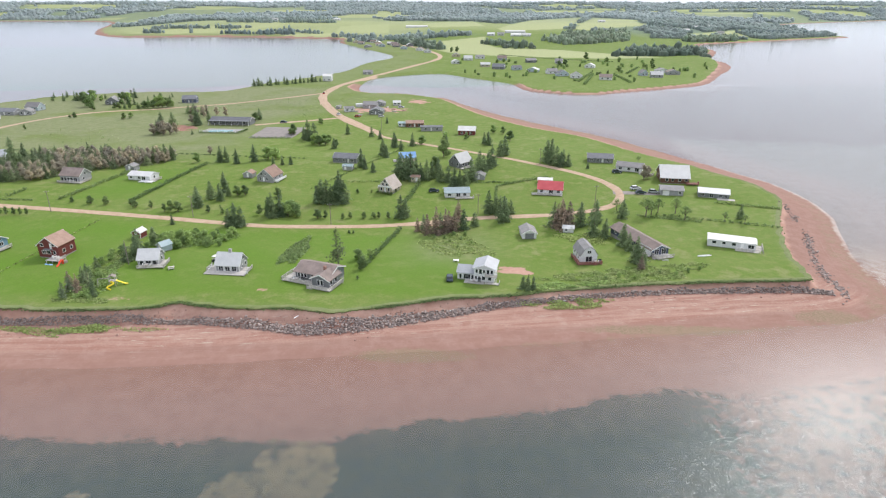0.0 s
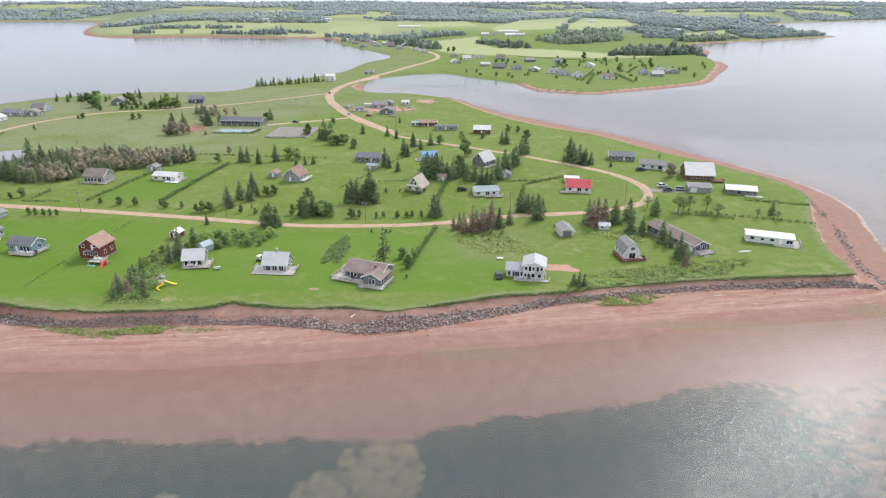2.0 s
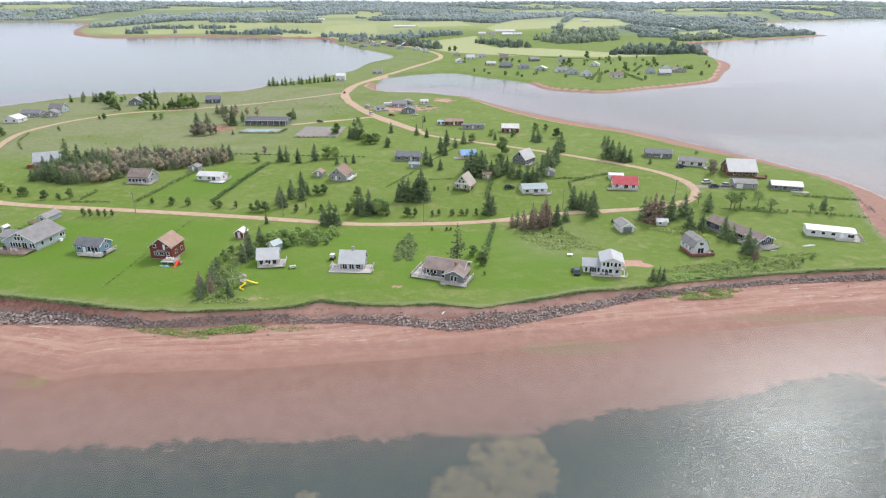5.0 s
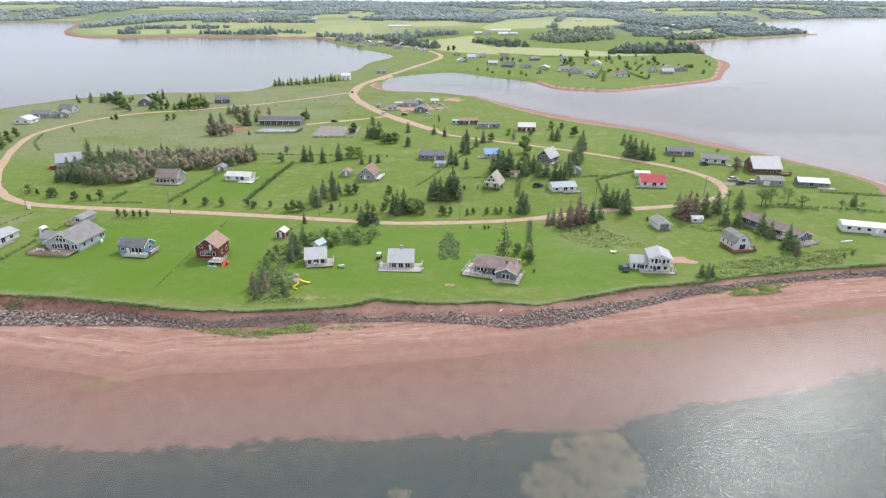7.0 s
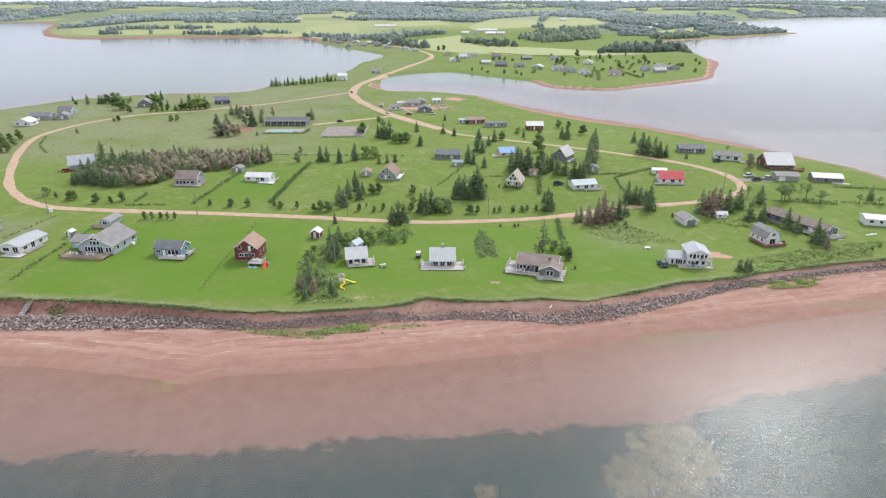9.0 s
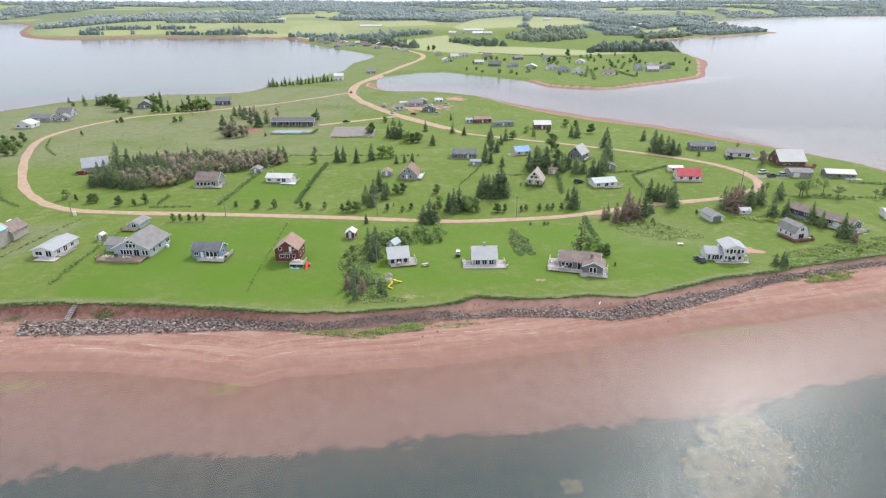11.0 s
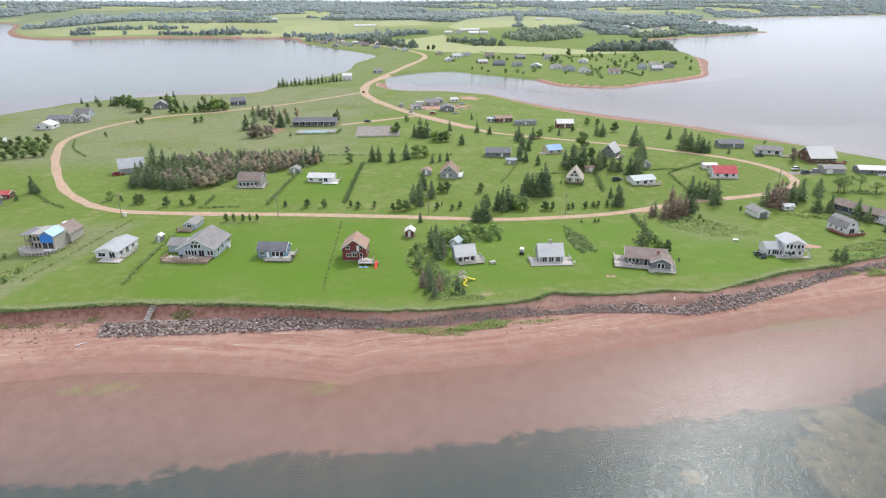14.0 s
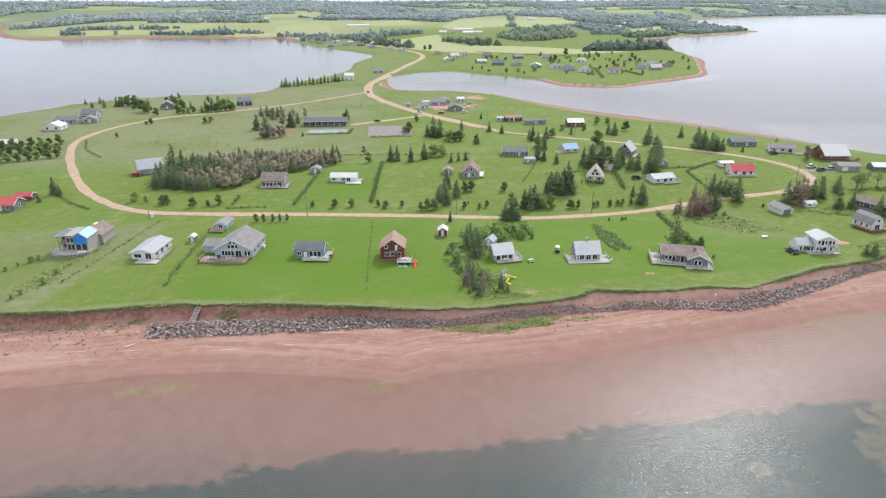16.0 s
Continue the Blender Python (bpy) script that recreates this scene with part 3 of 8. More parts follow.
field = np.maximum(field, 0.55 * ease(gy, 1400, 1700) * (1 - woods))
# haze painted in: all far ground drifts to the grey-green floor colour
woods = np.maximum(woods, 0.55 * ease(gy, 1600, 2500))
strips = open_land(gx, gy, 0.15) * ease(dw, 30, 60)
woods, field = woods * (1 - strips), np.maximum(field, 0.8 * strips)
meadow = np.clip(ease(gy, 295, 335) * 0.95 * (1 - ease(gy, 560, 640)) * ease(-gx, 95, 140) + 0.5 * ease(gy, 440, 470) * ease(-gx, 0, 60), 0, 1)
meadow = np.maximum(meadow, 0.85 * ease(-gx - (gy - 168) * -0.35, 212, 218) * ease(228 - gy, 0, 12))
meadow = np.maximum(meadow, 0.8 * hollow(gx, gy, 2, 196, 14, 17))
meadow = np.maximum(meadow, (0.2 + 0.5 * ease(-gx, 140, 160)) * ease(-np.abs(db - 0.5), -3.0, -0.6) * ease(-gy, -260, -200))
lush = ease(-np.abs(gx + 145 + 0.08 * (gy - 180)), -42, -34) * ease(gy, 146, 156) * ease(-gy, -218, -210)
lush = np.maximum(lush, 0.8 * ease(-np.abs(gx + 136 - 0.14 * (gy - 260)), -16, -12) * ease(gy, 236, 240) * ease(-gy, -290, -282))
lush = np.maximum(lush, 0.85 * ease(-np.abs(gx + 45), -62, -48) * ease(-np.abs(gy - 180), -32, -24)) * (0.7 + 0.3 * waves(gx * 0.2, gy * 0.2, 3.3))
soft = 3.0 * ease(gy, 560, 900)
sand = ease(-db, -0.3 - soft, 0.5 + soft) * (1 - 0.9 * ease(gy, 600, 680) * (1 - ease(gy, 1200, 1400)) * (1 - ease(gx, 60, 150)))
wrack = dw + 0.9 * waves(gx * 0.11, gy * 0.2, 5.5)
wet = np.maximum(0.75 * ease(-wrack, -8.0, -5.5) + 0.25 * ease(-dw, -3.0, -0.5), 0.85 * ease(gy + gx, 270, 290))
bare = sand * ease(db, -3.2, -1.6)
for cx, cy, rx, ry, k in ((-54, 478, 30, 13, 1.0), (22, 171, 7.5, 3.8, 0.85), (-50, 155, 2.6, 1.8, 0.52), (-88, 148, 4, 1.5, 0.45), (-6, 220, 12, 1.5, 0.9), (-172, 405, 11, 14, 0.85), (-20, 520, 10, 14, 0.9)):
    spot = k * ease(hollow(gx, gy, cx, cy, rx, ry) + 0.42 * waves(gx * 0.7, gy * 0.8, 2.2), 0.3, 0.8)
    sand, bare = np.maximum(sand, spot), np.maximum(bare, spot)
weed_edge = np.interp(gx, [-320, -200, -150, -120, -60, -20, 0, 26, 40, 80, 130], [106, 101, 98.5, 100, 98, 101, 103, 110, 113, 121, 130])
weed = ease(weed_edge - gy + 2.2 * waves(gx * 0.13, gy * 0.17, 7.0) + 1.2 * waves(gx * 0.4, gy * 0.5, 1.5), -4, 6)
weed = weed * ease(300 - np.abs(gx), 0, 60) * (1 - 0.6 * ease(gx, 30, 70))
weed = np.maximum(weed, 0.34 * np.exp(-((wrack - 7.3) / 0.4) ** 2) * ease(-gy, -200, -160))
flats = 0.66 * ease(hollow(gx, gy, -8, 128, 22, 4.5) + hollow(gx, gy, 60, 140, 34, 3.5) + hollow(gx, gy, 105, 147, 14, 5) + 0.6 * hollow(gx, gy, -126, 121, 5, 3), 0.15, 0.95)
flats = np.maximum(flats, 0.43 * ease(gx, 104, 122) * ease(-np.abs(dw - 3.5), -8, -3) * ease(-gy, -310, -250))
flats = np.maximum(flats, 0.4 * ease(-np.abs(dw), -5, 0) * ease(gx, -30, 30) * ease(-gy, -190, -160))
flats = np.maximum(flats, 0.55 * ease(-np.abs(dw - 3), -7, -1) * ease(gy, 300, 360) * ease(-gy, -640, -560))


def sheet(name, x, y, z, mat):
    r, c = x.shape
    i = np.arange(r * c).reshape(r, c)
    faces = np.stack([i[:-1, :-1], i[:-1, 1:], i[1:, 1:], i[1:, :-1]], -1).reshape(-1, 4)
    me = bpy.data.meshes.new(name)
    me.vertices.add(r * c)
    me.vertices.foreach_set("co", np.stack([x, y, z], -1).reshape(-1))
    me.loops.add(faces.size)
    me.loops.foreach_set("vertex_index", faces.reshape(-1))
    me.polygons.add(len(faces))
    me.polygons.foreach_set("loop_start", np.arange(len(faces)) * 4)
    me.update(calc_edges=True)
    me.polygons.foreach_set("use_smooth", np.ones(len(faces), bool))
    me.materials.append(mat)
    return new(name, me)


ground = tagged(sheet("ground", gx, gy, gz, GROUND), "green mown lawns, meadow and red sandy shore", "ground", kind="structure")
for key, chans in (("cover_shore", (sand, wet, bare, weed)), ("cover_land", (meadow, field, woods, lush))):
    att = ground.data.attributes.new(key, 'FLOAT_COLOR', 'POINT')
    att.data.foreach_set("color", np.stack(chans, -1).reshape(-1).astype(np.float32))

BAR = np.array([(-44, 62), (-43, 82), (-41.6, 93.8), (-38.7, 99), (-30, 100), (-18.6, 100), (-19.2, 89.2), (-23, 81), (-27, 70), (-31, 62)], float)
bars = 0.56 * ease(away(gx, gy, BAR) + 4.4 * waves(gx * 0.33, gy * 0.21, 4.4) - 3.2 * hollow(gx, gy, -31, 92, 2.2, 9), -2.5, 4.5)
bars = np.maximum(bars, 0.6 * ease(hollow(gx, gy, -65, 83.5, 3.2, 2.6) + 0.6 * hollow(gx, gy, -92, 96, 5, 2) + 0.6 * hollow(gx, gy, -120, 97, 5, 1.6) + 0.5 * hollow(gx, gy, -155, 94, 5, 1.6), 0.15, 0.75))
algae = 0.42 * ease(hollow(gx, gy, -178, 127, 12, 3.2) + hollow(gx, gy, -131, 119.2, 8, 3.0) + 0.5 * hollow(gx, gy, -198, 128, 9, 2.2), 0.05, 0.8)
# eastern bed coloured paler, in place of sun glare and silt on the water
pale = 0.62 * ease(gx, 112, 150) * ease(-dw, -5, 1) * ease(-gy, -460, -340)
att = ground.data.attributes.new("cover_bed", 'FLOAT_COLOR', 'POINT')
att.data.foreach_set("color", np.stack((bars, algae, pale, bars * 0), -1).reshape(-1).astype(np.float32))
att = ground.data.attributes.new("from_water", 'FLOAT', 'POINT')
att.data.foreach_set("value", dw.reshape(-1).astype(np.float32))
att = ground.data.attributes.new("flats", 'FLOAT', 'POINT')
att.data.foreach_set("value", flats.reshape(-1).astype(np.float32))

wx, wy = np.meshgrid(np.concatenate([np.linspace(-4950, -330, 20), np.arange(-320, 170, 3.0), np.linspace(180, 4950, 20)]),
                     np.concatenate([np.linspace(-400, 60, 6), np.arange(66, 116, 6.0), np.arange(116, 176, 1.0), np.arange(180, 640, 8.0), np.linspace(650, 4950, 24)]))
water = sheet("water", wx, wy, np.full(wx.shape, SEA), WATER)
att = water.data.attributes.new("depth", 'FLOAT', 'POINT')
depth = np.where(wy < 640, SEA - ground_height(wx, wy), 1.0)
att.data.foreach_set("value", depth.reshape(-1).astype(np.float32))
tagged(water, "calm pale grey sea with wind ripples over red sand", "sea", kind="structure")


# ---- roads ----
def ribbon(name, pts, width, mat, label, lift=0.06, step=8):
    line = smooth_line(pts, step)
    tan = np.gradient(line, axis=0)
    tan /= np.linalg.norm(tan, axis=1)[:, None]
    nor = np.stack([-tan[:, 1], tan[:, 0]], 1)
    offs = np.array([-0.5, -0.3, 0.0, 0.3, 0.5]) * width
    rim = 1 + 0.16 * waves(np.arange(len(line)) * 0.9, np.arange(len(line)) * 0.37, 1.0)
    px = line[:, None, 0] + nor[:, None, 0] * offs[None] * rim[:, None]
    py = line[:, None, 1] + nor[:, None, 1] * offs[None] * rim[:, None]
    pz = ground_height(px, py) + np.array([0.3, 1.0, 0.75, 1.0, 0.3])[None] * (lift + 0.05)
    return tagged(sheet(name, px, py, pz, mat), label, "road", kind="structure")


LOOP = [(-71.8, 442.8), (-43.4, 391.5), (-33.4, 371.5), (11.6, 331), (41.6, 302.4), (64.9, 278.5), (74.8, 259.6), (73.8, 244.4), (65.8, 234.5),
        (50.2, 229.5), (29.5, 228.5), (14.2, 227.5), (-6.7, 222.5), (-32.2, 216.7), (-60, 213), (-78.2, 214), (-117.7, 219.4), (-158, 226.1),
        (-199.5, 234.1), (-216.5, 242.1), (-229, 253.9), (-242.9, 273.6), (-258.9, 306.8), (-272.8, 342.1), (-281, 375), (-278, 400.3),
        (-268.7, 422.3), (-250.8, 448.1), (-223.2, 467.2), (-198.6, 490), (-159.3, 521.6), (-114.7, 564), (-107, 572)]
MAIN = [(-43.4, 391.5), (-71.8, 442.8), (-88.7, 484.9), (-100.8, 524.4), (-107.1, 565.7), (-102.3, 625.2), (-84, 685.8), (-49.1, 791.5), (-11.2, 907.7), (-5.1, 987), (-22.3, 1071.3), (-44.5, 1141.4), (-80, 1230)]
ribbon("road", LOOP, 3.8, GRAVEL, "loop lane of pinkish red gravel between lawns")
ribbon("road", MAIN, 7.5, GRAVEL, "red gravel main road along the neck of land", 0.1)
ribbon("road", [(-127.8, 416.5), (-95.6, 431.9), (-75.8, 442)], 4.5, GRAVEL, "gravel driveway to the clubhouse", 0.03)
ribbon("road", [(73, 252), (80, 251), (90, 249), (97, 250)], 4.0, PAVED, "short pale driveway off the lane's bend", 0.03)

# ---- builders ----
def bm_box(bm, x0, y0, z0, x1, y1, z1):
    v = [bm.verts.new(p) for p in ((x0, y0, z0), (x1, y0, z0), (x1, y1, z0), (x0, y1, z0), (x0, y0, z1), (x1, y0, z1), (x1, y1, z1), (x0, y1, z1))]
    for f in ((3, 2, 1, 0), (4, 5, 6, 7), (0, 1, 5, 4), (1, 2, 6, 5), (2, 3, 7, 6), (3, 0, 4, 7)):
        bm.faces.new([v[i] for i in f])
    return bm


def bm_prism(bm, outline, axis, a, b):
    """A closed outline of (u, z), drawn out along x (axis 0, u = y) or y (axis 1, u = x) from a to b."""
    ring = []
    for w in (a, b):
        ring.append([bm.verts.new((w, u, z) if axis == 0 else (u, w, z)) for u, z in outline])
    n = len(outline)
    bm.faces.new(ring[0])
    bm.faces.new(ring[1][::-1])
    for i in range(n):
        bm.faces.new((ring[0][i], ring[1][i], ring[1][(i + 1) % n], ring[0][(i + 1) % n]))
    bmesh.ops.recalc_face_normals(bm, faces=bm.faces)
    return bm


def part(name, bm, material, parent, label=""):
    me = bpy.data.meshes.new(name)
    bm.to_mesh(me)
    bm.free()
    me.materials.append(material)
    ob = new(name, me)
    ob.parent = parent
    if label:
        tagged(ob, label)
    return ob


def box(name, x0, y0, z0, x1, y1, z1, material, parent, label=""):
    return part(name, bm_box(bmesh.new(), x0, y0, z0, x1, y1, z1), material, parent, label)


def thing(name, x, y, turn, label, category, group="", z=None, size=1.0):
    ob = new(name)
    ob.empty_display_size = 0.5
    ob.matrix_world = pose(x, y, float(ground_height(x, y)) if z is None else z, 0, 0, turn) @ Matrix.Diagonal((size, size, size, 1))
    return tagged(ob, label, category, group)


def window(house, side, u, z, w, h, W, D, frame_mat=None, name="window"):
    """A framed pane in one wall: side f(ront), b(ack), l(eft), r(ight); u along that wall from its left or front end."""
    fw = 0.11
    bm, g = bmesh.new(), bmesh.new()
    def lay(b, u0, z0, u1, z1, near, far):
        if side == 'f':
            bm_box(b, u0, -far, z0, u1, -near, z1)
        elif side == 'b':
            bm_box(b, u0, D + near, z0, u1, D + far, z1)
        elif side == 'l':
            bm_box(b, -far, u0, z0, -near, u1, z1)
        else:
            bm_box(b, W + near, u0, z0, W + far, u1, z1)
    lay(bm, u - w / 2 - fw, z - fw, u - w / 2, z + h + fw, 0.0, 0.07)
    lay(bm, u + w / 2, z - fw, u + w / 2 + fw, z + h + fw, 0.0, 0.07)
    lay(bm, u - w / 2, z - fw, u + w / 2, z, 0.0, 0.09)
    lay(bm, u - w / 2, z + h, u + w / 2, z + h + fw, 0.0, 0.07)
    if w > 1.2:
        lay(bm, u - 0.04, z, u + 0.04, z + h, 0.0, 0.06)
    ob = part(name, bm, frame_mat or TRIM, house)
    lay(g, u - w / 2, z, u + w / 2, z + h, 0.004, 0.03)
    part("pane", g, GLASS, ob)
    return ob


def gable_roof(house, W, D, eave, ridge, along, material, over=0.4, thick=0.16, x0=0.0, y0=0.0, name="roof"):
    """Two pitched slabs with overhang. along 'x': the ridge runs along the front; 'y': a gable faces the front."""
    S = D if along == 'x' else W
    L = W if along == 'x' else D
    o = y0 if along == 'x' else x0
    s = x0 if along == 'x' else y0
    k = (ridge - eave) / (S / 2)
    pts = [(o - over, eave - k * over), (o + S / 2, ridge), (o + S + over, eave - k * over), (o + S + over, eave - k * over + thick), (o + S / 2, ridge + thick * 1.15), (o - over, eave - k * over + thick)]
    roof = part(name, bm_prism(bmesh.new(), pts, 0 if along == 'x' else 1, s - over * 0.8, s + L + over * 0.8), material, house)
    rake = [(u, z - 0.16) for u, z in pts[:3]] + [(u, z - 0.03) for u, z in pts[3:]]
    for w in (s - over * 0.8 - 0.05, s + L + over * 0.8 + 0.003):
        part("rake_board", bm_prism(bmesh.new(), rake, 0 if along == 'x' else 1, w, w + 0.047), TRIM, roof)
    return roof


def gable_walls(house, W, D, eave, ridge, along, material, base=0.3, x0=0.0, y0=0.0, name="wall"):
    S = D if along == 'x' else W
    L = W if along == 'x' else D
    o = y0 if along == 'x' else x0
    s = x0 if along == 'x' else y0
    pts = [(o, base), (o + S, base), (o + S, eave), (o + S / 2, ridge - 0.02), (o, eave)]
    return part(name, bm_prism(bmesh.new(), pts, 0 if along == 'x' else 1, s, s + L), material, house)


def gambrel(house, W, D, eave, knee, ridge, along, wall_mat, roof_mat, base=0.4):
    S = D if along == 'x' else W
    L = W if along == 'x' else D
    q = S * 0.2
    axis = 0 if along == 'x' else 1
    part("wall", bm_prism(bmesh.new(), [(0, base), (S, base), (S, eave), (S - q, knee), (S / 2, ridge), (q, knee), (0, eave)], axis, 0, L), wall_mat, house)
    t = 0.18
    up = [(-0.35, eave - 0.3), (q - 0.1, knee + t), (S / 2, ridge + t), (S - q + 0.1, knee + t), (S + 0.35, eave - 0.3)]
    dn = [(S + 0.2, eave - 0.34), (S - q, knee + 0.01), (S / 2, ridge + 0.01), (q, knee + 0.01), (-0.2, eave - 0.34)]
    part("roof", bm_prism(bmesh.new(), up + dn, axis, -0.3, L + 0.3), roof_mat, house)


UPRIGHTS = {}


def upright(r, material):
    """The one baluster mesh of this thickness and wood."""
    key = (r, material.name)
    if key not in UPRIGHTS:
        bm = bm_box(bmesh.new(), -r, -r, 0, r, r, 0.95)
        me = bpy.data.meshes.new("baluster")
        bm.to_mesh(me)
        bm.free()
        me.materials.append(material)
        UPRIGHTS[key] = me
    return UPRIGHTS[key]


def again(name, mesh, parent, at):
    ob = new(name, mesh)
    ob.parent = parent
    ob.location = at
    return ob


def deck(house, x0, y0, x1, y1, z=0.6, material=None, rail=True, sides="flr", drop=0.9, step_at=None):
    """A raised platform of boards with posts, and a railing along the sides named."""
    material = material or DECK
    ob = part("deck", bm_box(bmesh.new(), x0, y0, z - 0.14, x1, y1, z), material, house)
    nb = max(2, int((y1 - y0) / 0.55))
    wide = (y1 - y0) / nb
    first = part("board", bm_box(bmesh.new(), x0 + 0.02, 0.02, z, x1 - 0.02, wide - 0.02, z + 0.03), material, ob)
    first.location.y = y0
    for i in range(1, nb):
        again("board", first.data, ob, (0, y0 + wide * i, 0))
    lines = {'f': ((x0, y0), (x1, y0)), 'l': ((x0, y0), (x0, y1)), 'r': ((x1, y0), (x1, y1)), 'b': ((x0, y1), (x1, y1))}
    for px, py in ((x0 + 0.2, y0 + 0.2), (x1 - 0.2, y0 + 0.2), ((x0 + x1) / 2, y0 + 0.2), (x0 + 0.2, y1 - 0.2), (x1 - 0.2, y1 - 0.2)):
        part("post", bm_box(bmesh.new(), px - 0.08, py - 0.08, -drop, px + 0.08, py + 0.08, z - 0.14), material, ob)
    if rail:
        for s in sides:
            (ax, ay), (bx, by) = lines[s]
            n = max(2, int(math.hypot(bx - ax, by - ay) / 0.4))
            for i in range(n + 1):
                r = 0.05 if i % 4 else 0.08
                again("baluster", upright(r, material), ob, (ax + (bx - ax) * i / n, ay + (by - ay) * i / n, z))
            part("railing", bm_box(bmesh.new(), min(ax, bx) - 0.07, min(ay, by) - 0.07, z + 0.95, max(ax, bx) + 0.07, max(ay, by) + 0.07, z + 1.03), material, ob)
    if step_at is not None:
        bm = bmesh.new()
        for i in range(3):
            bm_box(bm, step_at - 0.8, y0 - 0.32 * (i + 1), -drop * 0.3, step_at + 0.8, y0 - 0.32 * i, z - 0.18 * (i + 1))
        part("steps", bm, material, ob)
    return ob


def base_of(house, W, D, x0=0.0, y0=0.0, low=-1.2, top=0.3, material=None):
    return box("foundation", x0 + 0.08, y0 + 0.08, low, x0 + W - 0.08, y0 + D - 0.08, top, material or BLOCK, house)


def chimney(house, x, y, z0, z1, material=None, w=0.7):
    bm = bm_box(bmesh.new(), x - w / 2, y - w / 2, z0, x + w / 2, y + w / 2, z1)
    bm_box(bm, x - w / 2 - 0.06, y - w / 2 - 0.06, z1 - 0.2, x + w / 2 + 0.06, y + w / 2 + 0.06, z1 - 0.08)
    return part("chimney", bm, material or BRICK, house)


def simple_house(name, x, y, turn, W, D, eave, ridge, along, wall, roof, label, category="house", group="", front=(), sides=(), door=None, chim=None, over=0.4, low=-1.2, rise=0.9, size=1.0):
    eave, ridge = eave * rise, ridge * rise
    h = thing(name, x, y, turn, label, category, group, size=size)
    base_of(h, W, D, low=low)
    gable_walls(h, W, D, eave, ridge, along, wall)
    gable_roof(h, W, D, eave, ridge, along, roof, over)
    for u, z, w, hh in front:
        window(h, 'f', u, z, w, hh, W, D)
    for s, u, z, w, hh in sides:
        window(h, s, u, z, w, hh, W, D)
    if door is not None:
        d = box("door", door - 0.48, -0.06, 0.3, door + 0.48, 0.0, 2.4, TRIM, h)
        box("door_handle", door + 0.3, -0.12, 1.3, door + 0.38, -0.06, 1.42, WOOD, d)
    if chim:
        chimney(h, *chim)
    return h


# ---- plants ----
def leaf_mesh(name, centres, size, mat, rng, facing=None, loose=0.45):
    """Small bent leaf clumps: two triangles hinged on a ridge, at each centre, their upper side towards facing."""
    n = len(centres)
    if facing is None:
        facing, loose = np.array([[0.0, -0.1, 0.75]]), 0.6
    w = facing + rng.normal(0, loose, (n, 3))
    w /= np.linalg.norm(w, axis=1)[:, None] + 1e-9
    u = np.cross(w, rng.normal(0, 1, (n, 3)))
    u /= np.linalg.norm(u, axis=1)[:, None] + 1e-9
    v = np.cross(w, u)
    s = (size * rng.uniform(0.6, 1.4, n))[:, None]
    p0, p2 = centres - u * s, centres + u * s
    p1, p3 = centres + v * s * 0.7 - w * s * 0.3, centres - v * s * 0.7 - w * s * 0.3
    co = np.stack([p0, p1, p2, p3], 1).reshape(-1, 3)
    i = np.arange(n)[:, None] * 4
    faces = np.concatenate([i + np.array([[0, 1, 2]]), i + np.array([[0, 2, 3]])], 0)
    me = bpy.data.meshes.new(name)
    me.vertices.add(len(co))
    me.vertices.foreach_set("co", co.reshape(-1))
    me.loops.add(faces.size)
    me.loops.foreach_set("vertex_index", faces.reshape(-1))
    me.polygons.add(len(faces))
    me.polygons.foreach_set("loop_start", np.arange(len(faces)) * 3)
    me.update(calc_edges=True)
    me.materials.append(mat)
    return me


def tapered(bm, p, q, r0, r1, n=6):
    p, q = Vector(p), Vector(q)
    d = (q - p).normalized()
    a = d.orthogonal().normalized()
    b = d.cross(a)
    r = [[bm.verts.new(c + (a * math.cos(2 * math.pi * i / n) + b * math.sin(2 * math.pi * i / n)) * rr) for i in range(n)] for c, rr in ((p, r0), (q, r1))]
    for i in range(n):
        bm.faces.new((r[0][i], r[0][(i + 1) % n], r[1][(i + 1) % n], r[1][i]))
    bm.faces.new(r[1])
    bm.faces.new(r[0][::-1])


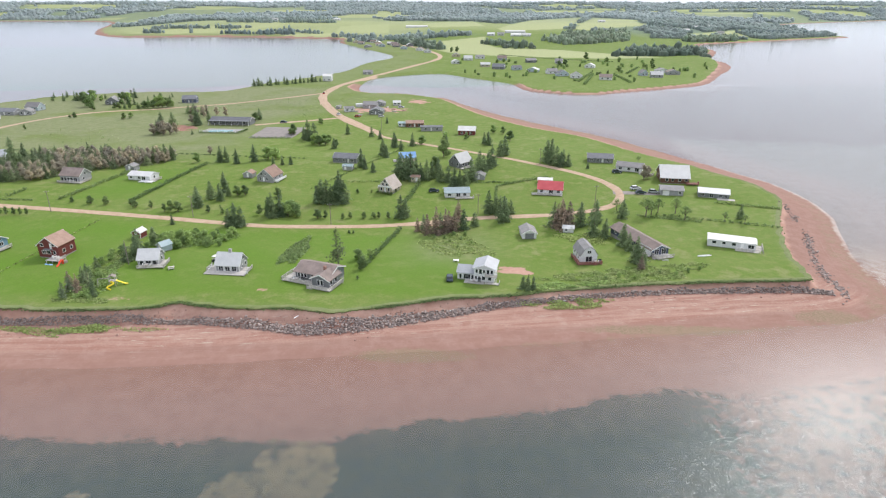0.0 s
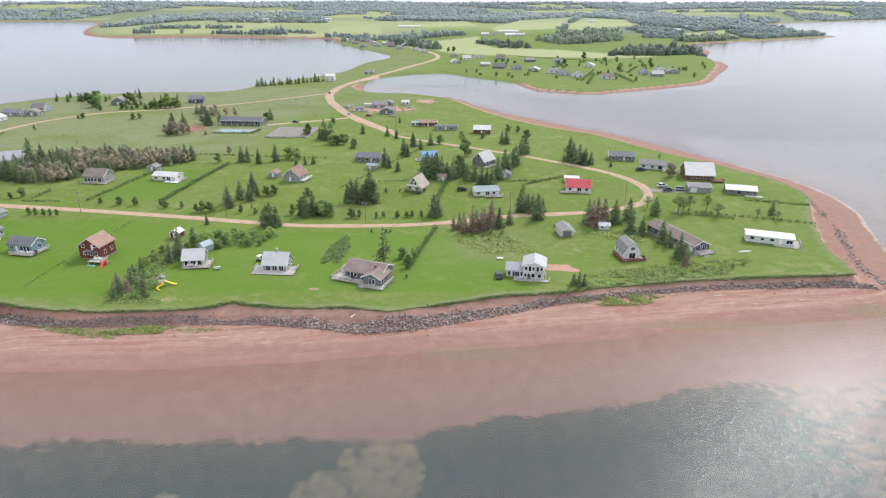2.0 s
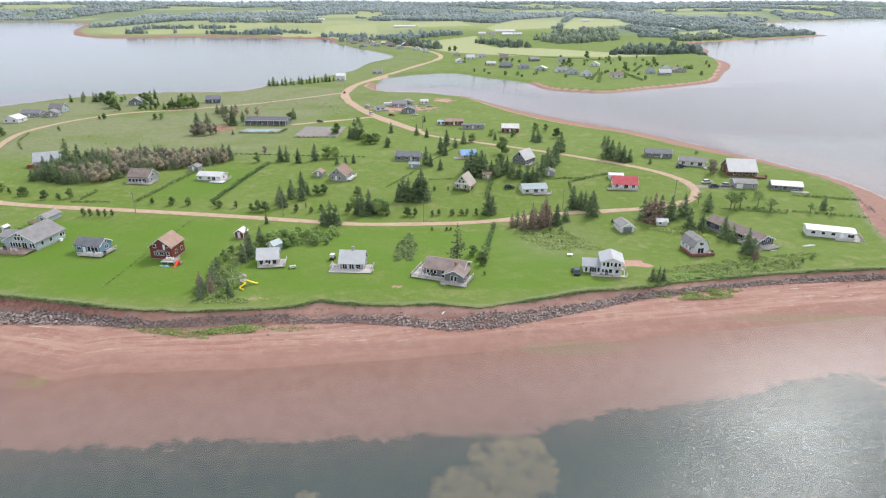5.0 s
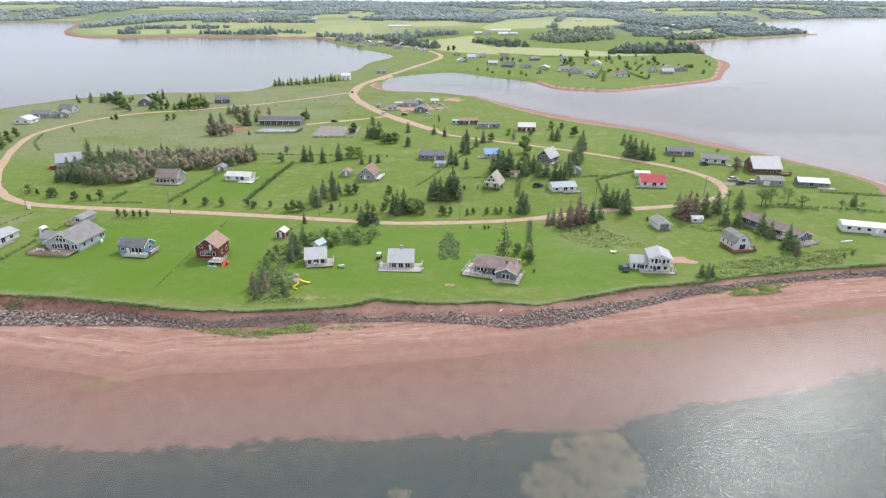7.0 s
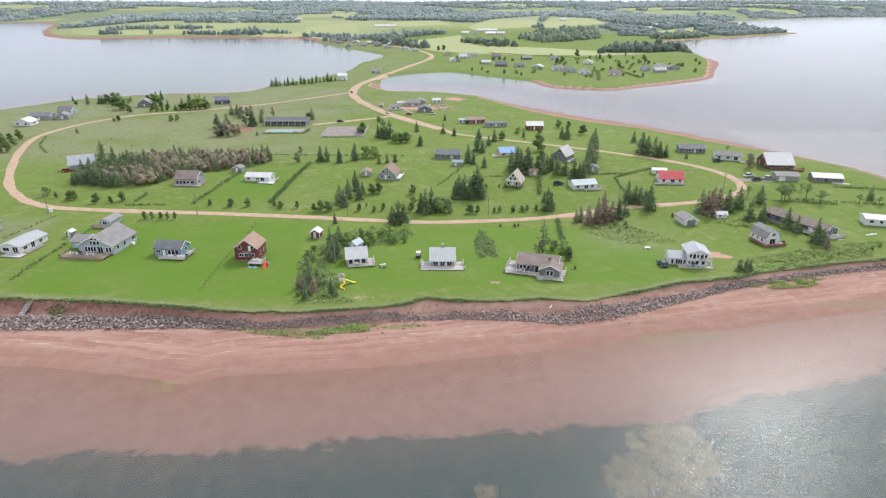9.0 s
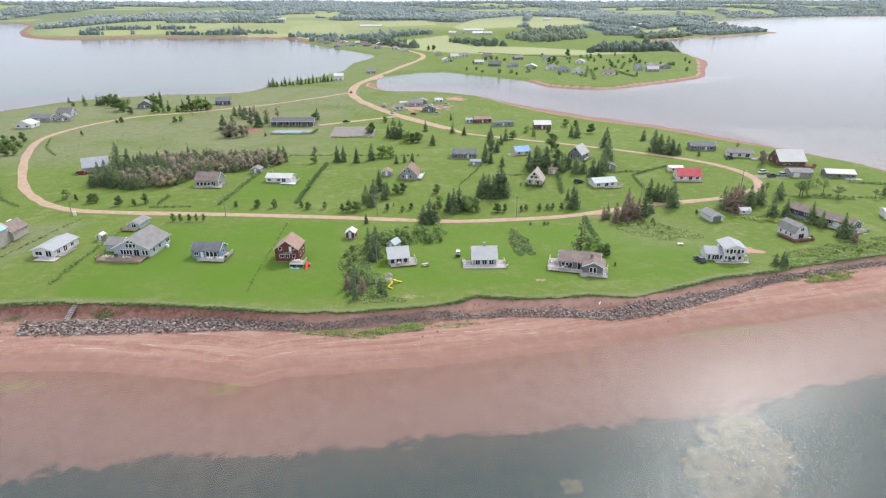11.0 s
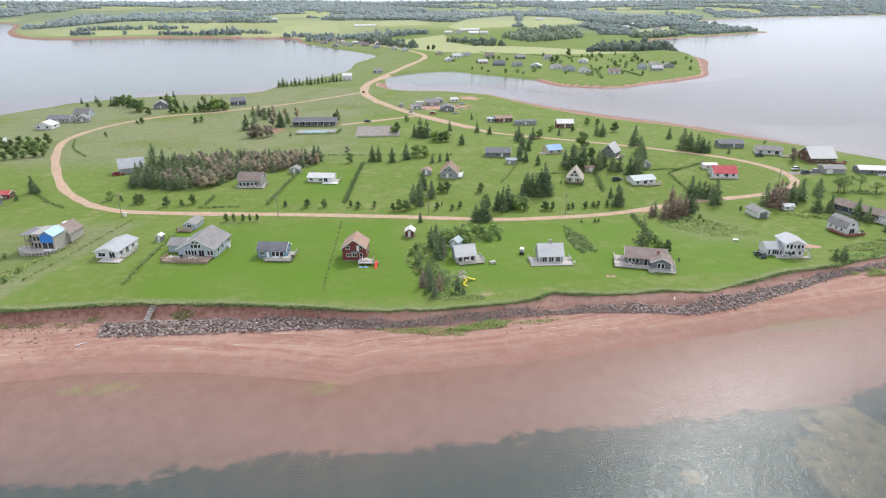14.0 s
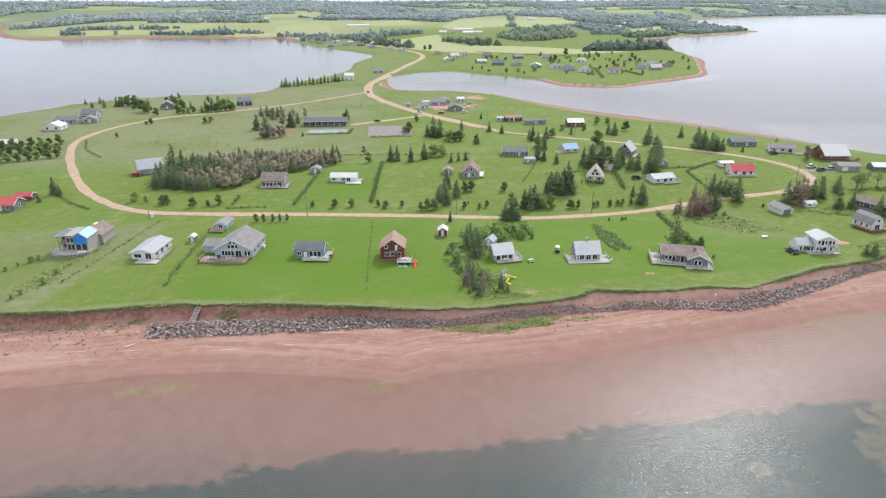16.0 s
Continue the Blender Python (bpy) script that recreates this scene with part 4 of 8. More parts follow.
def spruce_model(seed, mat, spread=0.22, bare=0.06, gaps=0.25, count=1900, name="spruce_tree"):
    """A conifer 10 m tall: whorls of drooping boughs with gaps."""
    rng = np.random.default_rng(seed)
    pts, sz, aim = [], [], []
    levels = 17
    for k in range(levels):
        t = (k + rng.uniform(-0.3, 0.3)) / levels
        z = 10 * (bare + (1 - bare) * max(t, 0))
        r = 10 * spread * (1 - max(t, 0)) ** 0.8 * rng.uniform(0.75, 1.15) + 0.18
        nb = int(5 + 7 * (1 - t))
        for b in range(nb):
            if rng.random() < gaps:
                continue
            a = 2 * np.pi * (b + rng.uniform(-0.4, 0.4)) / nb
            rr = r * rng.uniform(0.55, 1.15)
            m = max(3, int(count / levels / nb * rr / (10 * spread) * 2.1))
            q = rng.uniform(0.1, 1, m) ** 0.5
            pts.append(np.stack([np.cos(a) * rr * q + rng.normal(0, 0.13, m) * (0.5 + rr), np.sin(a) * rr * q + rng.normal(0, 0.13, m) * (0.5 + rr), z - 0.28 * rr * q + rng.normal(0, 0.12, m)], 1))
            sz.append(np.full(m, 0.29) * (1.1 - 0.4 * t))
            aim.append(np.stack([np.full(m, np.cos(a)) * 0.75, np.full(m, np.sin(a)) * 0.75, np.full(m, 0.75)], 1))
    pts.append(np.stack([rng.normal(0, 0.05, 14), rng.normal(0, 0.05, 14), np.linspace(9.2, 10.2, 14)], 1))
    sz.append(np.full(14, 0.16))
    aim.append(np.tile([0.0, -0.3, 0.5], (14, 1)))
    tree = new(name)
    bm = bmesh.new()
    tapered(bm, (0, 0, -0.5), (0, 0, 9.6), 0.2, 0.03)
    for k in range(10):
        a = rng.uniform(0, 6.28)
        z = 10 * (bare + 0.07 * k)
        r = 10 * spread * (1 - 0.08 * k) * 0.8
        tapered(bm, (0, 0, z), (math.cos(a) * r, math.sin(a) * r, z - 0.25 * r), 0.04, 0.012, 4)
    part("trunk", bm, BARK, tree)
    crown = new("crown", leaf_mesh("crown", np.concatenate(pts), np.concatenate(sz), mat, rng, np.concatenate(aim)))
    crown.parent = tree
    return tree


def broadleaf_model(seed, mat, lobes=9, tall=1.0, wide=1.0, count=1500, name="broadleaf_tree", leaf=0.24, stem=0.16, hollow_core=0.45):
    """A round-headed tree 6 m tall: limbs that carry lobes of leaf clumps with gaps between."""
    rng = np.random.default_rng(seed)
    tree = new(name)
    bm = bmesh.new()
    tapered(bm, (0, 0, -0.5), (0, 0, 6 * stem + 0.8), 0.15, 0.09)
    pts, aim = [], []
    for k in range(lobes):
        a = 2 * np.pi * k / lobes * 1.62 + rng.uniform(-0.4, 0.4)
        t = (k + 0.5) / lobes
        out = 1.15 * wide * (1 - 0.8 * t ** 2.2) * rng.uniform(0.5, 1.1)
        c = np.array([math.cos(a) * out, math.sin(a) * out, 6 * (stem + 0.1 + (0.8 - stem) * t) * tall])
        tapered(bm, (0, 0, 6 * stem), tuple(c), 0.07, 0.02, 5)
        m = count // lobes
        d = rng.normal(0, 1, (m, 3))
        d /= np.linalg.norm(d, axis=1)[:, None]
        rad = rng.uniform(hollow_core, 1.0, m) * rng.uniform(0.75, 1.15)
        pts.append(c + d * rad[:, None] * np.array([1.05 * wide, 1.05 * wide, 1.0]))
        aim.append(d + (pts[-1] - np.array([0, 0, 2.6 * tall])) * 0.22 + np.array([0, 0, 0.35]))
    part("trunk", bm, BARK, tree)
    crown = new("crown", leaf_mesh("crown", np.concatenate(pts), leaf, mat, rng, np.concatenate(aim)))
    crown.parent = tree
    return tree


MODELS = {
    "spruce": [spruce_model(s, SPRUCE, w, 0.05, g) for s, w, g in ((1, 0.28, 0.14), (2, 0.33, 0.2), (3, 0.25, 0.16), (4, 0.3, 0.24))],
    "brown": [spruce_model(s, m, w, 0.05, g, 1500) for s, m, w, g in ((11, DEAD, 0.3, 0.25), (12, DULL, 0.3, 0.3), (13, DEAD, 0.26, 0.35))],
    "dull": [spruce_model(s, DULL, w, 0.06, g, 1700) for s, w, g in ((15, 0.34, 0.3), (16, 0.38, 0.35), (17, 0.3, 0.3))],
    "broad": [broadleaf_model(s, m, n, 1.0, w, 1900, "broadleaf_tree", 0.24, 0.08) for s, m, n, w in ((21, LEAF_DARK, 10, 1.2), (22, LEAF, 9, 1.35), (23, LEAF_DARK, 9, 1.1))],
    "shrub": [broadleaf_model(s, LEAF_DARK, 12, 1.0, w, 1500, "shrub", 0.24, 0.1) for s, w in ((31, 0.95), (32, 1.1), (33, 0.8))],
    "bush": [broadleaf_model(s, LEAF, 8, 0.95, w, 1300, "bush", 0.24, 0.05) for s, w in ((35, 1.3), (36, 1.5))],
    "sparse": [broadleaf_model(s, LEAF_DARK, 9, 1.0, 1.15, 420, "thin_leaved_tree", 0.17, 0.35) for s in (41, 42)],
    "grey": [broadleaf_model(s, TWIG, 13, 1.0, w, 2900, "bare_topped_tree", 0.13, 0.1, 0.2) for s, w in ((45, 0.95), (46, 1.1), (47, 0.85))],
    "pine": [spruce_model(51, PINE, 0.3, 0.25, 0.55, 1100, "pine_tree")],
}
SIZES = {"spruce": 10, "brown": 10, "dull": 10, "broad": 6.4, "shrub": 6.2, "bush": 6.2, "sparse": 6.4, "grey": 6.4, "pine": 10}
LABELS = {
    "spruce": ("dark green spruce with drooping boughs on the lawn", "tree"), "brown": ("browned dying spruce standing in rough grass", "tree"),
    "dull": ("dull olive conifer in the dense wood", "tree"), "broad": ("round-headed leafy green tree on the grass", "tree"),
    "shrub": ("small dark green clipped shrub on the lawn", "shrub"), "bush": ("spreading light green leafy bush", "bush"),
    "grey": ("grey-brown bushy tree in the dense wood", "tree"),
    "sparse": ("thin-leaved small tree with bare limbs", "tree"), "pine": ("tall open pine with layered boughs behind the bungalow", "tree"),
}
for kind, models in MODELS.items():
    for k, mo in enumerate(models):
        tagged(mo, *LABELS[kind])
PARKED = {}
plant_rng = random.Random(7)


def plant(kind, spots, group, size=1.0):
    """Trees or shrubs of one kind at (x, y, height). The first of each model is the model itself."""
    for x, y, h in spots:
        mo = plant_rng.choice(MODELS[kind])
        k = h * size / SIZES[kind]
        fat = k * (plant_rng.uniform(0.85, 1.18) if kind in ("spruce", "brown") else plant_rng.uniform(0.8, 0.9) if kind == "pine" else plant_rng.uniform(1.0, 1.35))
        m = pose(x, y, float(ground_height(x, y)) - 0.05, 0, 0, plant_rng.uniform(0, 360)) @ Matrix.Diagonal((fat, fat, k, 1))
        if mo.name not in PARKED:
            PARKED[mo.name] = True
            mo.matrix_basis = m
            tagged(mo, group=group)
        else:
            c = copy_thing(mo, Matrix.Identity(4))
            c.matrix_basis = m
            tagged(c, group=group)


def hedge(pts, wide, high, label, mat=None, density=16, gap=0.0, seed=1):
    """A clipped row along a line, thick with leaf clumps, with short woody stems; gap: the share left open."""
    rng = np.random.default_rng(seed)
    line = smooth_line(pts, 12)
    seg = np.linalg.norm(np.diff(line, axis=0), axis=1)
    total = seg.sum()
    n = int(total * density * max(wide, 0.6))
    s = np.sort(rng.uniform(0, total, n))
    if gap:
        s = s[np.sin(s * 2.4 + 0.7 * np.sin(s * 0.31)) > -1 + 2 * gap]
        n = len(s)
    cum = np.concatenate([[0], np.cumsum(seg)])
    px, py = np.interp(s, cum, line[:, 0]), np.interp(s, cum, line[:, 1])
    local = high * (0.75 + 0.25 * np.sin(s * 1.9) * np.sin(s * 0.63 + 1))
    x, y = px + rng.normal(0, wide * 0.33, n), py + rng.normal(0, wide * 0.33, n)
    z = ground_height(px, py) + local * rng.uniform(0.02, 1.0, n)
    ox, oy = float(line[0, 0]), float(line[0, 1])
    oz = float(ground_height(ox, oy))
    ob = new("hedge")
    ob.location = (ox, oy, oz)
    lv = new("leaves", leaf_mesh("leaves", np.stack([x - ox, y - oy, z - oz], 1), 0.3, mat or LEAF_DARK, rng))
    lv.parent = ob
    bm = bmesh.new()
    for d in np.arange(0.5, total, 2.2):
        qx, qy = float(np.interp(d, cum, line[:, 0])), float(np.interp(d, cum, line[:, 1]))
        qz = float(ground_height(qx, qy)) - oz
        tapered(bm, (qx - ox, qy - oy, qz - 0.15), (qx - ox + 0.05, qy - oy, qz + high * 0.7), 0.04, 0.02, 4)
    tagged(part("stem_thicket", bm, BARK, ob), kind="stuff")
    return tagged(ob, label, "hedge")


def scrub(name, cx, cy, rx, ry, turn, high, count, mat, label, seed=1, size=0.3):
    """A patch of rank growth: many leaf clumps over an oval of ground."""
    rng = np.random.default_rng(seed)
    a, r = rng.uniform(0, 2 * np.pi, count), np.sqrt(rng.uniform(0, 1, count))
    r = r * (1 + 0.18 * np.sin(3 * a + seed) + 0.12 * np.sin(5 * a))
    u, v = np.cos(a) * r * rx, np.sin(a) * r * ry
    c, s = math.cos(radians(turn)), math.sin(radians(turn))
    x, y = cx + u * c - v * s, cy + u * s + v * c
    lump = 0.55 + 0.45 * waves(x * 0.9, y * 0.9, seed)
    if count > 1000:                       # ragged gaps in the large patches
        kept = lump + 0.2 * waves(x * 2.3, y * 2.1, seed + 2.0) > 0.36
        x, y, lump = x[kept], y[kept], lump[kept]
    z = ground_height(x, y) + high * lump * rng.uniform(0, 1, len(x))
    ob = new(name, leaf_mesh(name, np.stack([x, y, z], 1), size, mat, rng, np.array([[0.0, -0.15, 1.0]]), 0.38))
    return tagged(ob, label, "undergrowth", kind="stuff")


# ---- the row of cottages along the near shore ----
# unfinished house with a blue tarpaulin
h = thing("unfinished_house", -224.8, 199.4, -8, "half-built beige two-storey house with blue tarpaulin over its gable", "house", "shore cottages", size=0.95)
base_of(h, 9.6, 8, low=-1.0, top=0.9)
box("wall", 2.9, 0.0, 0.9, 5.6, 8.0, 5.6, BEIGE, h)
gable_walls(h, 4.0, 8, 4.9, 6.3, 'y', BEIGE, 0.9, 5.6, 0.0, "gable_wall")
box("wall", 0.4, 2.4, 0.9, 2.9, 8.0, 5.4, BEIGE, h)
box("floor_slab", 0.2, 0.0, 3.0, 2.9, 2.4, 3.25, WOOD, h)
for u in (0.3, 1.5, 2.7):
    box("stud", u, 0.1, 0.9, u + 0.14, 0.26, 5.4, WOOD, h)
part("roof", bm_prism(bmesh.new(), [(-0.9, 5.55), (8.4, 5.2), (8.4, 5.35), (-0.9, 5.7)], 0, -0.6, 2.9), ROOF_SLATE, h, "thin dark slab roof over the open frame")
part("roof", bm_prism(bmesh.new(), [(-0.2, 5.6), (8.2, 5.6), (8.2, 5.74), (-0.2, 5.74)], 0, 2.8, 5.7), BEIGE, h, "bare beige sheathing on the tower")
box("balcony_rail", 0.2, -0.1, 4.1, 2.9, 0.0, 4.2, WOOD, h)
part("tarpaulin", bm_prism(bmesh.new(), [(5.0, 4.75), (7.5, 6.4), (10.0, 4.75), (10.0, 4.9), (7.5, 6.55), (5.0, 4.9)], 1, -0.12, 6.5), TARP_PALE, h, "pale blue tarpaulin stretched over the open roof")
part("tarpaulin", bm_prism(bmesh.new(), [(5.6, 2.9), (9.7, 3.1), (9.6, 4.9), (7.6, 5.9), (5.5, 5.0)], 1, -0.26, -0.14), TARP, h, "bright blue tarpaulin hung on the front wall")
for u, z, w, hh in ((3.7, 1.4, 0.7, 1.5), (4.9, 1.4, 0.7, 1.5), (3.7, 3.7, 0.7, 1.2), (4.9, 3.7, 0.7, 1.2), (6.6, 1.2, 1.3, 1.8), (8.5, 1.2, 1.3, 1.8)):
    window(h, 'f', u, z, w, hh, 9.6, 8, WOOD)
for u, z in ((1.0, 1.3), (2.1, 1.3), (1.0, 3.7), (2.1, 3.7)):
    fr = window(h, 'f', u, z, 0.8, 1.4, 9.6, 8, WOOD)
    fr.location.y = 2.4
gable_walls(h, 6.4, 8, 3.2, 5.4, 'y', BEIGE, 0.3, 4.2, 7.9, "wing_wall")
gable_roof(h, 6.4, 8, 3.2, 5.4, 'y', ROOF_BROWN, 0.4, 0.16, 4.2, 7.9, "wing_roof")
box("roof_patch", 5.2, 13.2, 4.7, 6.6, 15.6, 4.95, TRIM, h)
arc = [(3.8 + 6.6 * math.cos(radians(q)), 1.6 + 5.2 * math.sin(radians(q))) for q in range(170, 341, 10)]
def plate(outline, z0, z1):
    bm = bmesh.new()
    lo, hi = [bm.verts.new((x, y, z0)) for x, y in outline], [bm.verts.new((x, y, z1)) for x, y in outline]
    bm.faces.new(lo[::-1])
    bm.faces.new(hi)
    for i in range(len(outline)):
        j = (i + 1) % len(outline)
        bm.faces.new((lo[i], lo[j], hi[j], hi[i]))
    return bm
dk = part("deck", plate(arc + [(9.8, 3.0), (-2.7, 3.0)], 0.72, 0.95), DECK, h, "curved weathered deck round the front")
for k, (ax, ay) in enumerate(arc):
    box("post", ax - 0.12, ay - 0.12, -0.9, ax + 0.12, ay + 0.12, 0.72, DECK, dk)
    if k:
        bx, by = arc[k - 1]
        bm = bmesh.new()
        tapered(bm, (ax, ay, -0.3), (bx, by, 0.66), 0.07, 0.07, 4)
        tapered(bm, (bx, by, -0.3), (ax, ay, 0.66), 0.07, 0.07, 4)
        part("lattice", bm, DECK, dk)
        if k < 9:
            box("baluster", ax - 0.05, ay - 0.05, 0.95, ax + 0.05, ay + 0.05, 1.8, DECK, dk)
            bm = bmesh.new()
            tapered(bm, (ax, ay, 1.8), (bx, by, 1.8), 0.06, 0.06, 4)
            part("railing", bm, DECK, dk)
box("board_stack", 6.6, -1.6, 0.95, 9.0, -0.6, 1.2, TRIM, h)
h.scale.z = 1.06

# long white bungalow
h = simple_house("white_bungalow", -201.2, 190.2, -13, 7.4, 12.2, 2.6, 3.7, 'y', WHITE, ROOF_SILVER, "long white bungalow with a grey metal roof on the lawn", "house", "shore cottages",
                 front=((2.2, 0.9, 2.2, 1.2), (5.6, 0.5, 1.8, 1.9)), sides=(('r', 2.2, 0.9, 1.3, 1.1), ('r', 5.5, 0.45, 1.6, 1.9), ('r', 9.0, 0.9, 1.3, 1.1), ('l', 4, 1.0, 1.3, 1.2)), over=0.5, rise=1.0, size=0.95)
deck(h, 2.5, -3.2, 9.6, -0.1, 0.35, DECK, False)
deck(h, 7.7, 1.0, 9.6, 8.0, 0.35, DECK, True, "r")

# big pale blue house with gable window wall
h = thing("blue_gable_house", -176.4, 187.2, -12, "large pale blue house with glazed gable, grey roof and wooden deck", "house", "shore cottages")
base_of(h, 11.5, 12.4)
gable_walls(h, 11.5, 12.4, 3.0, 6.0, 'y', PALE_BLUE)
gable_roof(h, 11.5, 12.4, 3.0, 6.0, 'y', ROOF_GREY, 0.5)
for u in (2.0, 2.95, 3.9, 4.85, 8.9, 9.9):
    window(h, 'f', u + 0.6, 0.9, 0.75, 1.5, 11.5, 14)
window(h, 'f', 7.3, 0.4, 1.7, 2.1, 11.5, 14, TRIM, "patio_door")
for u, z, w, hh in ((4.6, 3.2, 0.75, 1.1), (5.75, 3.2, 0.95, 1.1), (6.9, 3.2, 0.75, 1.1), (5.1, 4.6, 0.8, 0.6), (6.3, 4.6, 0.8, 0.6)):
    window(h, 'f', u, z, w, hh, 11.5, 14)
for u in (2.5, 6.0, 10.5):
    window(h, 'r', u, 1.1, 1.0, 1.2, 11.5, 14)
deck(h, -3.4, -4.4, 10.8, -0.1, 0.55, DECK_BROWN, True, "fl", 0.9)
box("skirting", -3.3, -4.3, -0.7, 10.7, -4.2, 0.4, DECK_BROWN, h)
box("bench", 3.0, -1.2, 0.58, 5.0, -0.7, 1.0, WOOD, h)
gable_walls(h, 5.0, 6.5, 2.6, 3.9, 'x', PALE_BLUE, 0.3, -4.6, 3.2, "wing_wall")
gable_roof(h, 5.0, 6.5, 2.6, 3.9, 'x', ROOF_GREY, 0.4, 0.16, -4.6, 3.2, "wing_roof")
window(h, 'r', 11.6, 1.1, 0.8, 1.0, 11.5, 14)
box("air_conditioner", 11.6, 9.0, -0.4, 12.3, 10.0, 0.6, TRIM, h)

h = simple_house("garage", -180.8, 213.0, -12, 4.2, 6.6, 2.2, 3.3, 'y', PALE_BLUE, ROOF_GREY, "small pale blue garage with grey roof behind the blue house", "garage", front=((2.1, 0.8, 1.4, 1.1),))
deck(h, -1.2, -2.6, 3.8, -0.1, 0.4, DECK_BROWN, True, "fl")
h = simple_house("outhouse", -187.0, 202.3, -12, 1.9, 2.2, 2.1, 2.7, 'y', DARK_GREY, ROOF_PALE, "tiny grey outhouse with pale roof by a hedge", "outhouse", door=1.0, over=0.2, low=-0.3)
box("steps", 0.4, -0.9, -0.1, 1.6, -0.1, 0.12, DECK, h)

# small blue cottage
h = simple_house("blue_cottage", -152.4, 183.0, -12, 9.3, 5.8, 3.0, 4.7, 'x', BLUE, ROOF_SLATE, "small blue cottage with dark slate roof and raised white deck", "house", "shore cottages",
                 front=((1.5, 1.2, 1.3, 1.2), (5.3, 0.9, 1.1, 1.6), (6.6, 0.9, 1.1, 1.6), (7.9, 0.9, 1.1, 1.6)), sides=(('r', 3.2, 1.2, 1.4, 1.2), ('r', 3.2, 3.3, 0.7, 0.7)), door=3.4, low=-1.2, rise=1.0, size=0.94)
deck(h, 3.0, -2.9, 11.6, -0.1, 0.55, DECK, True, "fr", 1.2)
deck(h, 9.4, -0.1, 11.6, 5.0, 0.55, DECK, True, "r", 1.2)
box("table", 5.6, -2.0, 0.58, 7.4, -1.1, 1.3, TRIM, h)

# barn-red house
h = simple_house("red_house", -126.8, 177.2, -10, 7.9, 8.0, 4.7, 7.6, 'y', RED, ROOF_TAN, "two-storey barn-red house with a tan shingle roof", "house", "shore cottages",
                 front=((2.2, 1.6, 1.4, 1.1), (4.1, 1.6, 1.4, 1.1), (6.3, 1.6, 0.9, 1.2), (1.9, 4.3, 1.0, 1.0), (6.3, 4.5, 1.0, 1.0)), sides=(('r', 2.5, 1.6, 1.0, 1.2), ('r', 6.0, 1.6, 1.0, 1.2), ('l', 4.0, 1.6, 1.2, 1.2)), low=-1.2, rise=1.0, size=0.9)
box("porch_roof", 2.9, -1.0, 3.3, 6.0, 0.0, 3.55, ROOF_SLATE, h)
box("balcony_door", 4.9, -0.08, 3.6, 5.6, 0.0, 5.5, TRIM, h)
deck(h, 5.6, -3.9, 10.6, -0.1, 0.9, DECK, True, "r", 1.3)
box("steps", 10.7, -3.4, -0.6, 12.4, -1.8, 0.6, WOOD, h)
k = thing("kayak", -120.8, 171.6, -14, "pale blue plastic kayak lying on grass by the deck", "kayak")
bm = bmesh.new()
bmesh.ops.create_uvsphere(bm, u_segments=12, v_segments=8, radius=1.0, matrix=Matrix.Diagonal((1.7, 0.38, 0.26, 1)))
part("hull", bm, TARP_PALE, k)
bm = bmesh.new()
bmesh.ops.create_uvsphere(bm, u_segments=10, v_segments=6, radius=1.0, matrix=Matrix.Translation((0, 0, 0.2)) @ Matrix.Diagonal((0.5, 0.24, 0.1, 1)))
part("cockpit", bm, RUBBER, k)
k = thing("toy_slide", -117.0, 171.5, -10, "small bright red plastic slide on the lawn", "slide")
part("chute", bm_prism(bmesh.new(), [(-1.6, 0.1), (0.5, 1.5), (0.9, 1.5), (0.9, 1.35), (0.5, 1.35), (-1.6, 0.0)], 0, -0.35, 0.35), ORANGE, k)
box("ladder", -0.35, 0.8, -0.1, 0.35, 1.0, 1.5, ORANGE, k)

h = simple_house("red_shed", -106.2, 195.3, -12, 3.1, 3.4, 2.4, 3.5, 'y', RED, ROOF_WHITE, "small barn-red garden shed with a white roof", "shed", door=1.5, over=0.25, low=-0.4)
box("trim_board", -0.06, -0.06, 0.3, 0.12, 0.1, 2.4, TRIM, h)
box("trim_board", 2.98, -0.06, 0.3, 3.16, 0.1, 2.4, TRIM, h)

# grey cottage in the trees
h = simple_house("grey_cottage", -93.0, 170.8, 5, 6.7, 5.8, 2.5, 5.2, 'x', GREY, ROOF_PALE, "small grey cottage with steep pale roof and deck", "house", "shore cottages",
                 front=((1.3, 0.5, 1.2, 1.8), (3.4, 0.4, 1.6, 1.95), (5.5, 0.5, 1.2, 1.8)), sides=(('r', 3.2, 1.0, 1.0, 1.2), ('r', 3.4, 3.4, 0.9, 1.0), ('l', 3.4, 3.4, 0.9, 1.0)), rise=0.97, size=0.92)
deck(h, 0.4, -2.4, 9.0, -0.1, 0.4, DECK, True, "fr")
deck(h, 6.8, -0.1, 9.0, 4.0, 0.4, DECK, True, "r")
for u in (0.12, 2.3, 4.5, 6.58):
    box("corner_board", u - 0.09, -0.05, 0.35, u + 0.09, 0.0, 2.5, TRIM, h)
b = thing("picnic_table", -82.2, 169.0, 20, "weathered wooden picnic table on the lawn", "table")
box("tabletop", -0.9, -0.4, 0.7, 0.9, 0.4, 0.78, DECK, b)
for sy in (-0.85, 0.6):
    box("bench", -0.9, sy, 0.4, 0.9, sy + 0.28, 0.47, DECK, b)
for sx in (-0.7, 0.7):
    box("leg", sx - 0.05, -0.8, 0.0, sx + 0.05, 0.8, 0.7, DECK, b)
h = simple_house("garden_shed", -93.0, 184.2, -35, 3.0, 3.6, 2.3, 3.5, 'y', PALE_BLUE, ROOF_SKY, "small pale blue-grey shed behind the grey cottage", "shed", door=1.5, over=0.25, low=-0.4)

